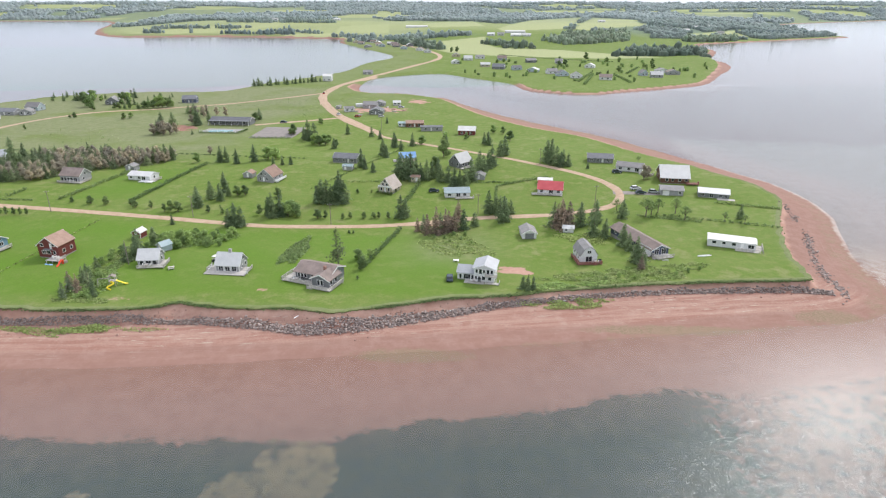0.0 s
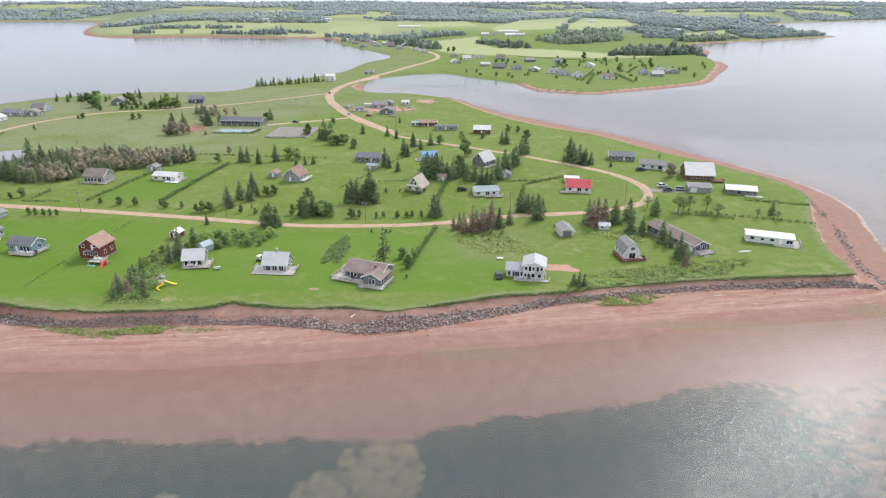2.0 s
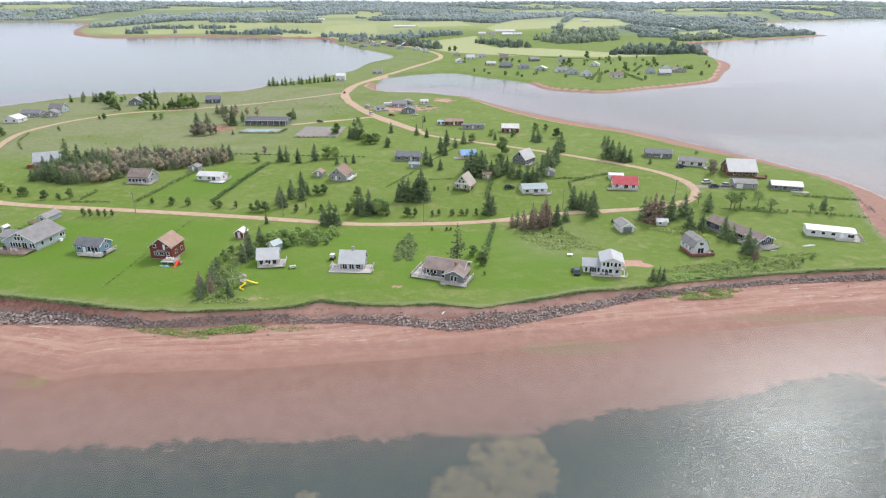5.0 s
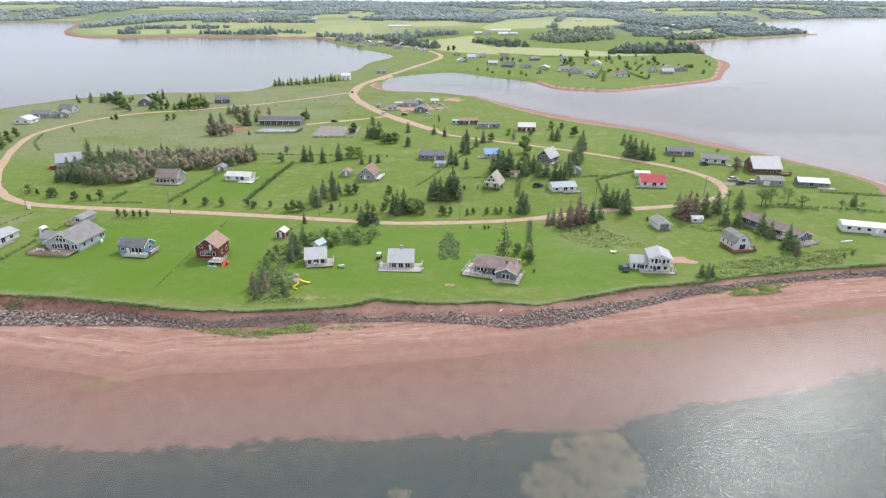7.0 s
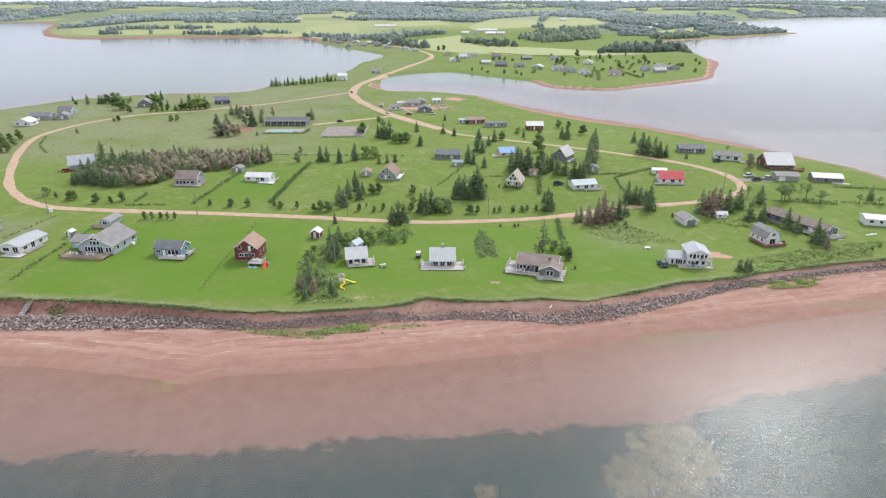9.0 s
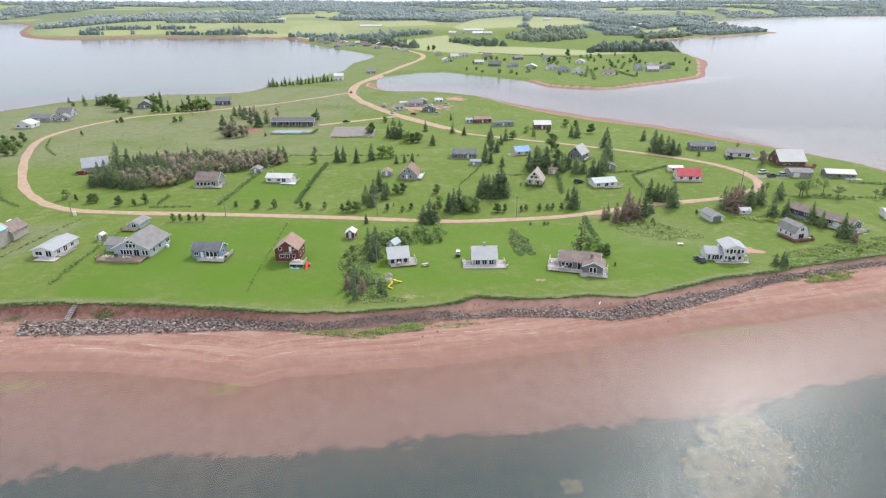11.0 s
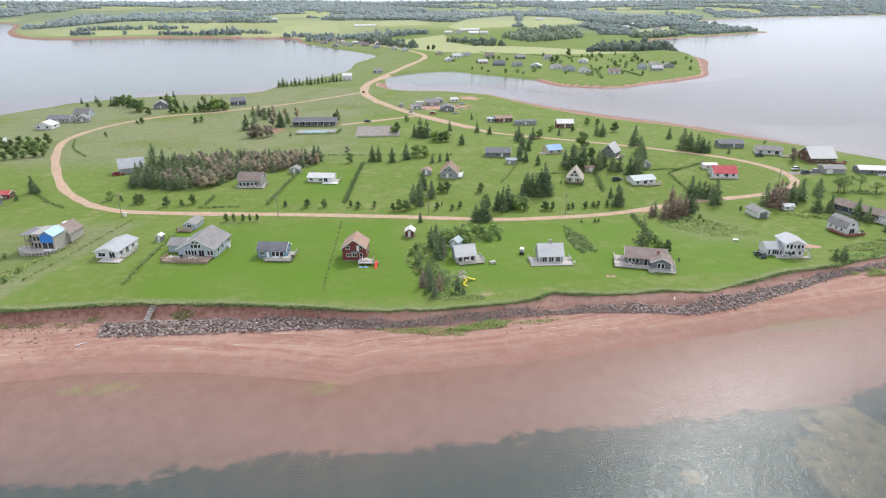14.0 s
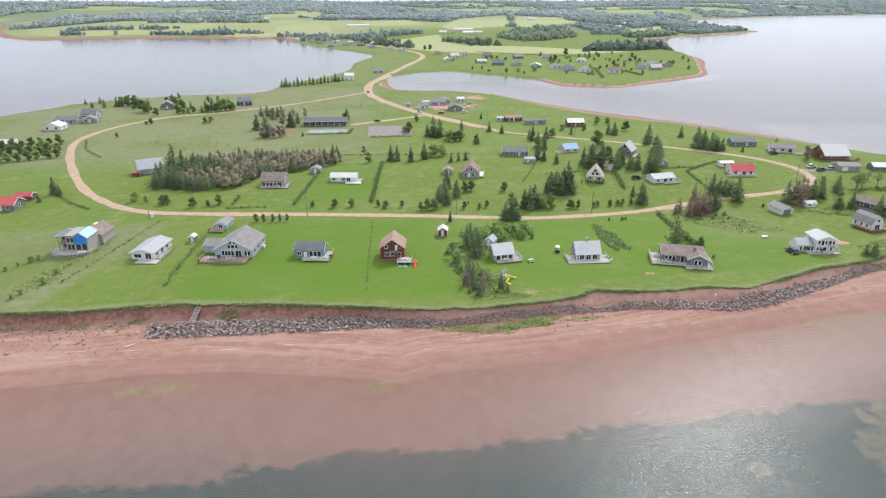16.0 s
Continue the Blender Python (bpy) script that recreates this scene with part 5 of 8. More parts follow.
# cape cottage
h = simple_house("cape_cottage", -68.2, 167.6, -6, 8.5, 6.8, 2.7, 6.1, 'x', GREY, ROOF_PALE, "grey cape cottage with pale roof and wide deck", "house", "shore cottages",
                 front=((1.9, 0.45, 1.5, 1.95), (4.25, 0.45, 1.5, 1.95), (6.6, 0.45, 1.5, 1.95)), sides=(('r', 2.2, 1.0, 0.9, 1.2), ('r', 5.2, 1.0, 0.9, 1.2), ('r', 3.7, 3.6, 1.0, 1.1), ('l', 2.2, 1.0, 0.9, 1.2), ('l', 3.7, 3.6, 1.0, 1.1)),
                 chim=(4.3, 3.6, 5.5, 7.2, BLOCK, 0.9), rise=0.97, size=0.87)
for u in (0.1, 3.05, 5.45, 8.4):
    box("corner_board", u - 0.1, -0.05, 0.35, u + 0.1, 0.0, 2.6, TRIM, h)
deck(h, -3.2, -3.0, 11.4, -0.1, 0.35, DECK, False, "f", 0.5)
deck(h, -3.2, -0.1, -0.1, 4.2, 0.35, DECK, True, "l", 0.5)
deck(h, 8.6, -0.1, 11.4, 4.2, 0.35, DECK, True, "r", 0.5)
for u, q in ((-2.4, 1.8), (-2.2, 0.2), (9.6, 1.5), (10.3, -1.6)):
    s = thing("patio_chair", -68.2 + u * 0.99 + q * 0.1, 167.6 - u * 0.1 + q, 20 * u, "white patio chair on the cottage deck", "chair", "patio chairs", z=float(ground_height(-66, 168)) + 0.42)
    box("seat", -0.28, -0.28, 0.34, 0.28, 0.28, 0.42, TRIM, s)
    box("backrest", -0.28, 0.22, 0.42, 0.28, 0.3, 0.95, TRIM, s)
    for lx in (-0.24, 0.24):
        for ly in (-0.24, 0.24):
            box("leg", lx - 0.03, ly - 0.03, 0.0, lx + 0.03, ly + 0.03, 0.34, TRIM, s)
g = thing("golf_cart", -71.2, 176.0, 75, "golf cart with a white canopy beside the cape cottage", "golf cart")
box("body", -1.2, -0.6, 0.3, 1.2, 0.6, 0.75, RUBBER, g)
box("seat", -0.5, -0.55, 0.75, 0.1, 0.55, 1.0, DECK, g)
box("canopy", -0.9, -0.62, 1.8, 0.8, 0.62, 1.88, TRIM, g)
for sx in (-0.8, 0.7):
    for sy in (-0.55, 0.55):
        box("strut", sx - 0.03, sy - 0.03, 0.75, sx + 0.03, sy + 0.03, 1.8, TRIM, g)
        bm = bmesh.new()
        bmesh.ops.create_cone(bm, cap_ends=True, segments=12, radius1=0.26, radius2=0.26, depth=0.2, matrix=Matrix.Translation((sx, sy, 0.26)) @ Matrix.Rotation(radians(90), 4, 'X'))
        part("wheel", bm, RUBBER, g)

# low bungalow with wrap-around deck
h = thing("brown_bungalow", -43.0, 162.4, -22, "low grey bungalow with brown shingle roof and wrap-around deck", "house", "shore cottages")
base_of(h, 11.5, 8)
gable_walls(h, 11.5, 8, 2.9, 4.5, 'x', DARK_GREY)
gable_roof(h, 11.5, 8, 2.9, 4.5, 'x', ROOF_BROWN, 0.6)
base_of(h, 5.4, 6, 7.2, -2.4)
gable_walls(h, 5.4, 6, 2.9, 4.2, 'y', DARK_GREY, 0.3, 7.2, -2.4, "wing_wall")
gable_roof(h, 5.4, 6, 2.9, 4.2, 'y', ROOF_BROWN, 0.6, 0.16, 7.2, -2.4, "wing_roof")
for u in (1.2, 2.3, 3.4):
    window(h, 'f', u, 1.3, 0.8, 1.0, 11.5, 8)
window(h, 'f', 5.8, 0.4, 0.9, 2.0, 11.5, 8, TRIM, "door")
for u in (9.3, 10.4):
    fr = window(h, 'f', u, 0.9, 0.75, 1.5, 11.5, 8)
    fr.location.y = -2.4
for u in (-1.0, 1.4):
    fr = window(h, 'r', u, 1.0, 1.2, 1.3, 12.6, 8)
deck(h, -3.2, -2.6, 6.9, -0.1, 0.5, DECK, True, "fl", 1.0)
deck(h, -3.2, -0.1, -0.1, 6.5, 0.5, DECK, True, "l", 1.0)
deck(h, 6.4, -4.2, 14.0, -2.5, 0.5, DECK, True, "f", 1.0, step_at=7.4)
deck(h, 12.7, -2.4, 14.0, 3.5, 0.5, DECK, True, "r", 1.0)
chimney(h, 9.2, 1.6, 3.6, 5.1)

# white two-storey house
h = thing("white_house", 9.0, 162.0, -12, "white two-storey house with pale roof, balcony and side wing", "house", "shore cottages", size=0.79)
base_of(h, 7.6, 8.5, low=-1.5)
gable_walls(h, 7.6, 8.5, 5.6, 7.0, 'y', WHITE)
gable_roof(h, 7.6, 8.5, 5.6, 7.0, 'y', ROOF_SILVER, 0.7)
for u, z, w, hh in ((1.0, 3.7, 0.8, 1.3), (2.4, 3.3, 1.0, 1.9), (3.7, 3.7, 0.7, 1.3), (5.2, 3.5, 0.9, 1.6), (6.6, 3.7, 0.8, 1.3), (0.8, 1.0, 0.7, 1.3), (2.0, 1.0, 0.7, 1.3), (3.6, 0.9, 1.2, 1.5), (5.9, 1.0, 1.1, 1.4)):
    window(h, 'f', u, z, w, hh, 7.6, 8.5)
for u, z in ((2, 1.0), (6, 1.0), (2, 3.8), (6, 3.8)):
    window(h, 'r', u, z, 0.9, 1.2, 7.6, 8.5)
deck(h, 4.4, -1.8, 8.6, -0.1, 3.1, DECK, True, "flr", -2.8)
for u in (4.6, 8.4):
    box("balcony_post", u - 0.1, -1.7, -0.4, u + 0.1, -1.5, 3.0, TRIM, h)
base_of(h, 6.5, 7.0, -6.4, 1.0, -1.5)
gable_walls(h, 6.5, 7.0, 2.9, 4.6, 'x', WHITE, 0.3, -6.4, 1.0, "wing_wall")
gable_roof(h, 6.5, 7.0, 2.9, 4.6, 'x', ROOF_SILVER, 0.4, 0.16, -6.4, 1.0, "wing_roof")
for u, w in ((-5.2, 0.8), (-3.6, 0.8), (-2.3, 1.6), (-0.7, 0.8)):
    fr = window(h, 'f', u, 0.5, w, 1.8, 7.6, 8.5)
    fr.location.y = 1.0
deck(h, -3.4, -2.2, 4.2, 0.9, 0.3, DECK, False, "f", 0.8)
deck(h, 4.4, -1.9, 9.6, -0.1, 0.35, DECK, True, "r", 0.8)

# gambrel house
h = thing("gambrel_house", 43.3, 177.2, 5, "white gambrel house with grey roof and red-stained deck", "house", "shore cottages", size=0.82)
base_of(h, 6.6, 10, low=-1.4)
gambrel(h, 6.6, 9.5, 3.2, 5.4, 6.6, 'y', WHITE, ROOF_GREY)
window(h, 'f', 3.3, 3.9, 1.4, 1.2, 6.6, 10)
window(h, 'f', 3.3, 0.6, 2.4, 2.1, 6.6, 10, TRIM, "patio_door")
for u in (2.0, 4.6, 7.6):
    window(h, 'l', u, 1.3, 0.8, 1.3, 6.6, 10)
for u in (3.0, 7.0):
    window(h, 'r', u, 1.3, 0.8, 1.3, 6.6, 10)
deck(h, -1.6, -2.4, 7.9, -0.1, 0.5, DECK_RED, True, "flr", 1.2, step_at=5.2)
deck(h, -1.6, -0.1, -0.1, 7.0, 0.5, DECK_RED, True, "l", 1.2)

h = simple_house("garage", 28.2, 202.6, 2, 5.0, 7.2, 2.5, 3.9, 'y', WHITE, ROOF_GREY, "white and grey single garage in rough grass", "garage")
d = box("garage_door", 1.0, -0.07, 0.1, 4.1, 0.0, 2.2, DARK_GREY, h, "grey panelled garage door")
for z in (0.65, 1.2, 1.75):
    box("panel_rib", 1.05, -0.1, z, 4.05, -0.07, z + 0.05, GREY, d)
h = simple_house("garden_shed", 43.6, 208.4, -12, 3.8, 3.0, 2.0, 2.8, 'x', WHITE, ROOF_PALE, "small white shed among brown spruces", "shed", front=((1.2, 0.9, 0.8, 0.9),), door=3.0, over=0.3, low=-0.5)

# long dark bungalow
h = simple_house("dark_bungalow", 59.4, 203.0, -71, 23.0, 6.6, 2.6, 4.1, 'x', NAVY, ROOF_BROWN, "long low navy bungalow with brown roof and white end deck", "house", "shore cottages",
                 front=((3, 1.0, 1.4, 1.1), (7, 1.0, 1.4, 1.1), (11, 1.0, 1.4, 1.1), (15.5, 0.9, 1.8, 1.3), (19, 0.9, 1.8, 1.3)), sides=(('r', 2.0, 0.5, 1.6, 1.9), ('r', 4.7, 0.5, 1.6, 1.9)), over=0.5, low=-3.0)
h.location.z += 1.1
box("end_wall_cladding", 17.0, -0.05, 0.35, 23.05, -0.004, 2.8, WHITE, h)
deck(h, 23.1, 0.3, 26.2, 6.4, 0.4, DECK, True, "rf", 1.6, step_at=24.6)
deck(h, 17.0, -2.4, 23.0, -0.1, 0.35, DECK, True, "f", 1.2)

# white mobile home at the point
h = simple_house("mobile_home", 88.4, 190.0, -22, 14.6, 6.0, 2.9, 3.6, 'x', WHITE, ROOF_WHITE, "long white mobile home with white roof at the point", "mobile home", "shore cottages",
                 front=((2.0, 1.3, 1.2, 0.9), (5.0, 1.3, 1.0, 0.9), (8.0, 1.3, 1.2, 0.9), (13.2, 1.0, 1.8, 1.2)), sides=(('r', 2.4, 1.0, 1.6, 1.2),), door=10.6, over=0.25, low=-1.4)
deck(h, 8.6, -2.0, 16.8, -0.1, 0.4, DECK, True, "f")
deck(h, 14.7, -0.1, 16.8, 5.4, 0.4, DECK, True, "r")

# ---- patio furniture on the decks ----
def patio_chair(x, y, z, turn, mat=None):
    s = thing("patio_chair", x, y, turn, "white patio chair on a cottage deck", "chair", "patio chairs", z=z)
    mat = mat or TRIM
    box("seat", -0.28, -0.28, 0.34, 0.28, 0.28, 0.42, mat, s)
    box("backrest", -0.28, 0.22, 0.42, 0.28, 0.3, 0.95, mat, s)
    for lx in (-0.24, 0.24):
        for ly in (-0.24, 0.24):
            box("leg", lx - 0.03, ly - 0.03, 0.0, lx + 0.03, ly + 0.03, 0.34, mat, s)


def patio_table(x, y, z, turn):
    s = thing("patio_table", x, y, turn, "round pale patio table on a cottage deck", "table", "patio tables", z=z)
    bm = bmesh.new()
    bmesh.ops.create_cone(bm, cap_ends=True, segments=16, radius1=0.62, radius2=0.62, depth=0.05, matrix=Matrix.Translation((0, 0, 0.72)))
    part("tabletop", bm, DECK, s)
    bm = bmesh.new()
    tapered(bm, (0, 0, 0), (0, 0, 0.7), 0.09, 0.05, 8)
    part("pedestal", bm, WOOD, s)


def grill(x, y, z, turn):
    s = thing("barbecue_grill", x, y, turn, "black lidded gas barbecue on a cottage deck", "grill", "grills", z=z)
    part("lid", bm_prism(bmesh.new(), [(-0.28, 0.85), (0.28, 0.85), (0.22, 1.15), (-0.15, 1.2)], 0, -0.45, 0.45), RUBBER, s)
    box("cart", -0.42, -0.25, 0.12, 0.42, 0.25, 0.85, DARK_GREY, s)
    for sx in (-0.38, 0.38):
        box("leg", sx - 0.04, -0.22, 0.0, sx + 0.04, 0.22, 0.12, RUBBER, s)


DECKS = [("blue_gable_house", 0.0, -2.4, 0.58), ("blue_gable_house", 5.6, -2.6, 0.58), ("brown_bungalow", 1.2, -1.3, 0.53), ("brown_bungalow", -1.6, 3.0, 0.53), ("blue_cottage", 9.9, -1.4, 0.58),
         ("grey_cottage", 3.2, -1.2, 0.43), ("white_house", 0.2, -0.8, 0.33), ("red_house", 8.2, -2.0, 0.93), ("red_roofed_house", 4.0, -1.2, 0.33), ("brown_roofed_cottage", 7.0, -1.1, 0.38), ("gambrel_house", 5.4, -1.4, 0.53)]
seat_rng = random.Random(4)
bpy.context.view_layer.update()


def furnish():
    for k, (name, u, v, z) in enumerate(DECKS):
        house = bpy.data.objects.get(name)
        if house is None:
            continue
        turn = math.degrees(house.matrix_world.to_euler().z)
        def at(du, dv):
            return house.matrix_world @ Vector((u + du, v + dv, z + 0.005))
        p = at(0, 0)
        patio_table(p.x, p.y, p.z, turn)
        for du, dv, a in ((-0.95, 0.1, 90), (0.95, -0.1, -90)):
            p = at(du, dv)
            patio_chair(p.x, p.y, p.z, turn + a + seat_rng.uniform(-25, 25))
        if k % 2 == 0:
            p = at(1.9, 0.3)
            grill(p.x, p.y, p.z, turn)


# ---- houses round the bend of the lane ----
simple_house("grey_bungalow", 106.0, 243.5, -18, 14.0, 8.0, 2.8, 4.4, 'x', DARK_GREY, ROOF_PALE, "dark grey bungalow with pale roof beside a hedge", "house", "lane houses", size=0.85,
             front=((2, 0.9, 1.4, 1.2), (6, 0.4, 1.8, 2.0), (10, 0.9, 1.4, 1.2), (12.6, 0.9, 1.0, 1.2)))
h = bpy.data.objects["grey_bungalow"]
deck(h, 8.5, -3.0, 16.5, -0.1, 0.35, DECK, False, "f")
h = simple_house("garage", 91.6, 247.0, -12, 9.0, 7.0, 2.7, 3.9, 'x', GREY, ROOF_GREY, "pale grey double garage with grey roof", "garage", front=((7.6, 1.0, 0.9, 0.9),))
box("garage_door", 0.8, -0.07, 0.1, 3.4, 0.0, 2.3, TRIM, h)
h = thing("brown_barn_house", 97.0, 263.4, -9, "brown log house with a broad white metal roof", "house", "lane houses")
base_of(h, 12.0, 12)
gable_walls(h, 12.0, 12, 2.9, 7.0, 'x', BROWN)
gable_roof(h, 12.0, 12, 2.9, 7.0, 'x', ROOF_WHITE, 0.6)
for u in (2.5, 5.0, 8.0, 10.8):
    window(h, 'f', u, 1.2, 1.1, 1.3, 12.0, 12)
for u, z in ((3, 1.2), (9, 1.2), (6.0, 4.6)):
    window(h, 'l', u, z, 1.0, 1.3, 12.0, 12)
deck(h, 10.5, -2.6, 15.6, -0.1, 0.8, DECK_RED, True, "fr")
h = simple_house("white_bungalow", 82.5, 284.5, -24, 12.0, 7.5, 2.7, 4.3, 'x', WHITE, ROOF_GREY, "white bungalow with grey roof and front deck", "house", "lane houses",
                 front=((2, 0.9, 1.3, 1.2), (6.0, 0.9, 1.3, 1.2), (9.6, 0.5, 1.8, 1.9)), door=4.0)
deck(h, 11.0, -3.0, 17.5, -0.1, 0.35, DECK, True, "fr")
simple_house("grey_bungalow", 72.5, 301.0, -12, 12.5, 8.0, 2.7, 4.4, 'x', DARK_GREY, ROOF_SLATE, "slate-grey bungalow on the grass above the inlet", "house", "lane houses",
             front=((2, 0.9, 1.4, 1.2), (5, 0.9, 1.4, 1.2), (10, 0.9, 1.6, 1.2)), door=7.4)

# ---- houses inside the loop ----
h = simple_house("red_roofed_house", 40.8, 253.6, -11, 12.0, 8.0, 2.9, 6.2, 'x', WHITE, ROOF_RED, "white house under a bright red metal roof", "house", "houses inside the loop", size=0.88,
                 front=((2, 0.9, 1.3, 1.3), (6.5, 0.5, 1.8, 1.9), (10, 0.9, 1.3, 1.3)), sides=(('l', 4, 1.0, 1.2, 1.2),), door=4.2)
deck(h, -2.6, -2.4, 12.0, -0.1, 0.3, DECK, True, "f")
simple_house("white_shed", 42.6, 265.5, -11, 6.3, 4.0, 2.3, 2.9, 'x', WHITE, ROOF_WHITE, "low white shed behind the red-roofed house", "shed", front=((2, 0.8, 0.9, 0.8),), door=4.4, over=0.3)
h = simple_house("pale_roofed_bungalow", 0.9, 250.4, 5, 11.6, 7.6, 2.7, 4.4, 'x', WHITE, ROOF_SKY, "white bungalow with pale blue-green metal roof", "house", "houses inside the loop", size=0.92,
                 front=((2, 1.0, 1.3, 1.1), (6.2, 0.5, 1.8, 1.9), (9.2, 1.0, 1.3, 1.1)), sides=(('r', 3.6, 1.0, 1.1, 1.1),), door=4.2)
deck(h, 4.6, -2.4, 13.2, -0.1, 0.35, DECK, True, "fr")
h = simple_house("chalet", -28.2, 257.0, -24, 7.0, 8.0, 2.2, 7.0, 'y', CREAM, ROOF_TAUPE, "cream chalet with tall glazed gable and shrubs", "house", "houses inside the loop",
                 front=((1.5, 0.8, 0.8, 1.3), (5.1, 0.8, 0.8, 1.3), (2.4, 2.9, 0.9, 1.2), (4.2, 2.9, 0.9, 1.2), (3.3, 4.5, 1.0, 1.0)), sides=(('r', 2.5, 0.8, 0.9, 1.0), ('r', 5.5, 0.8, 0.9, 1.0)), door=3.3)
box("balcony", 0.4, -0.9, 2.5, 6.2, 0.0, 2.75, WHITE, h)
box("balcony", 0.4, -0.95, 2.75, 6.2, -0.85, 3.3, TRIM, h)
simple_house("garden_shed", -14.6, 269.4, -8, 4.0, 3.0, 2.7, 3.3, 'x', CREAM, ROOF_TAN, "tan wooden shed beside tall spruces", "shed", front=((1.0, 1.2, 0.7, 0.7),), door=2.6, over=0.25)
h = simple_house("steep_roofed_house", 3.0, 294.5, -42, 7.2, 9.0, 3.0, 7.2, 'y', DARK_GREY, ROOF_PALE, "grey steep-gabled house with a pale metal roof among spruces", "house", "houses inside the loop",
                 front=((2, 1.0, 1.0, 1.3), (5.5, 1.0, 1.0, 1.3), (3.75, 4.2, 1.2, 1.3)), sides=(('r', 2.5, 1.0, 1.2, 1.2), ('r', 6.5, 0.5, 1.8, 1.9)))
deck(h, 7.6, -1.0, 10.0, 7.0, 0.35, DECK, True, "r")
h = simple_house("blue_roofed_house", -21.6, 303.0, 10, 9.8, 8.2, 2.8, 5.6, 'x', CREAM, ROOF_BLUE, "cream house with a blue metal roof", "house", "houses inside the loop", size=0.82,
                 front=((2, 1.0, 1.2, 1.2), (7.4, 1.0, 1.2, 1.2)), sides=(('r', 4.0, 1.0, 1.1, 1.1),), door=4.8)
deck(h, -4.0, 0.0, -0.1, 6.0, 0.3, DECK, True, "f")
simple_house("grey_bungalow", -55.3, 301.0, -12, 12.4, 8.0, 2.8, 4.6, 'x', DARK_GREY, ROOF_SLATE, "grey bungalow with dark roof on open lawn", "house", "houses inside the loop",
             front=((2, 0.9, 1.4, 1.2), (6, 0.9, 1.4, 1.2), (10, 0.9, 1.4, 1.2)), door=8.2)
simple_house("garden_shed", -48.2, 286.0, -8, 4.8, 3.4, 2.2, 3.0, 'x', GREY, ROOF_SKY, "low grey garden shed with pale roof", "shed", door=1.4, over=0.25)
simple_house("garden_shed", 14.0, 272.6, -8, 5.2, 4.4, 2.3, 3.6, 'y', GREY, ROOF_GREY, "weathered grey shed by the spruces", "shed", door=2.4, over=0.25)
h = simple_house("tan_roofed_house", -83.6, 266.6, -14, 8.8, 10.5, 3.2, 7.4, 'y', GREY, ROOF_TAN, "grey house with steep tan shingle roof and side deck", "house", "houses inside the loop", size=0.88,
                 front=((1.8, 0.9, 0.9, 1.3), (5.6, 0.9, 0.9, 1.3), (2.6, 3.6, 0.9, 1.2), (4.8, 3.6, 0.9, 1.2)), sides=(('r', 3, 1.0, 1.1, 1.2), ('r', 7, 1.0, 1.1, 1.2)), door=3.7)
deck(h, 8.9, 1.0, 11.2, 10.0, 0.5, TRIM, True, "rf")
simple_house("garden_shed", -91.4, 271.6, -10, 4.4, 4.0, 2.3, 3.5, 'y', GREY, ROOF_TAN, "small grey shed with tan roof under a spruce", "shed", door=2.2, over=0.25)
h = simple_house("white_cottage", -141.6, 266.6, -12, 12.6, 7.4, 2.8, 4.3, 'x', WHITE, ROOF_PALE, "white bungalow with pale roof before the wood", "house", "houses inside the loop", size=0.88,
                 front=((1.8, 1.0, 1.3, 1.1), (6.5, 0.9, 1.4, 1.2), (9.0, 0.5, 1.8, 1.9)), sides=(('r', 3.5, 1.0, 1.1, 1.1),), door=4.2, chim=(1.6, 4.8, 3.8, 5.0, BLOCK, 0.6))
deck(h, 7.8, -3.0, 15.4, -0.1, 0.35, TRIM, False, "f")
deck(h, 12.7, -0.1, 15.4, 5.5, 0.35, DECK, True, "r")
h = simple_house("brown_roofed_cottage", -170.2, 263.4, -10, 10.6, 8.2, 2.9, 5.4, 'x', GREY, ROOF_BROWN, "pale grey cottage with brown roof and glazed front", "house", "houses inside the loop", size=0.92, rise=1.12,
                 front=((1.2, 0.6, 1.2, 1.6), (2.9, 0.6, 1.2, 1.6), (4.6, 0.6, 1.2, 1.6), (6.3, 0.6, 1.2, 1.6), (8.4, 0.4, 1.7, 2.0)), sides=(('r', 2.5, 0.9, 1.0, 1.2), ('r', 4.1, 3.2, 1.0, 1.0)))
deck(h, 0.0, -2.2, 12.4, -0.1, 0.35, DECK, True, "f")
deck(h, 10.7, -0.1, 12.4, 5.0, 0.35, DECK, True, "r")
simple_house("garden_shed", -150.5, 282.5, -10, 4.6, 4.0, 2.4, 3.6, 'y', GREY, ROOF_GREY, "small grey shed behind the white bungalow", "shed", door=2.2, over=0.25)
h = simple_house("machine_shed", -226.4, 292.5, 20, 10.8, 9.0, 3.0, 6.9, 'x', PALE_BLUE, ROOF_SILVER, "large plain grey metal shed at the wood's edge", "shed", over=0.2)
box("sliding_door", 1.0, -0.1, 0.3, 4.4, -0.004, 2.5, GREY, h)
h = simple_house("clubhouse", -158.7, 418.0, -6, 28.0, 9.0, 3.2, 5.2, 'x', DARK_GREY, ROOF_SLATE, "long grey clubhouse with dark roof by a pool", "clubhouse",
                 front=((3, 0.6, 2.0, 1.8), (7, 0.6, 2.0, 1.8), (11, 0.6, 2.0, 1.8), (15, 0.6, 2.0, 1.8), (19, 0.6, 2.0, 1.8), (24, 0.6, 2.0, 1.8)))
for u in range(0, 29, 4):
    box("porch_post", u - 0.12, -2.4, -0.2, u + 0.12, -2.2, 2.9, TRIM, h)
box("porch_roof", -0.4, -2.8, 2.9, 28.4, -0.3, 3.1, ROOF_SLATE, h)
p = thing("swimming_pool", -151.5, 394.0, -6, "pale blue swimming pool with concrete surround and fence", "pool")
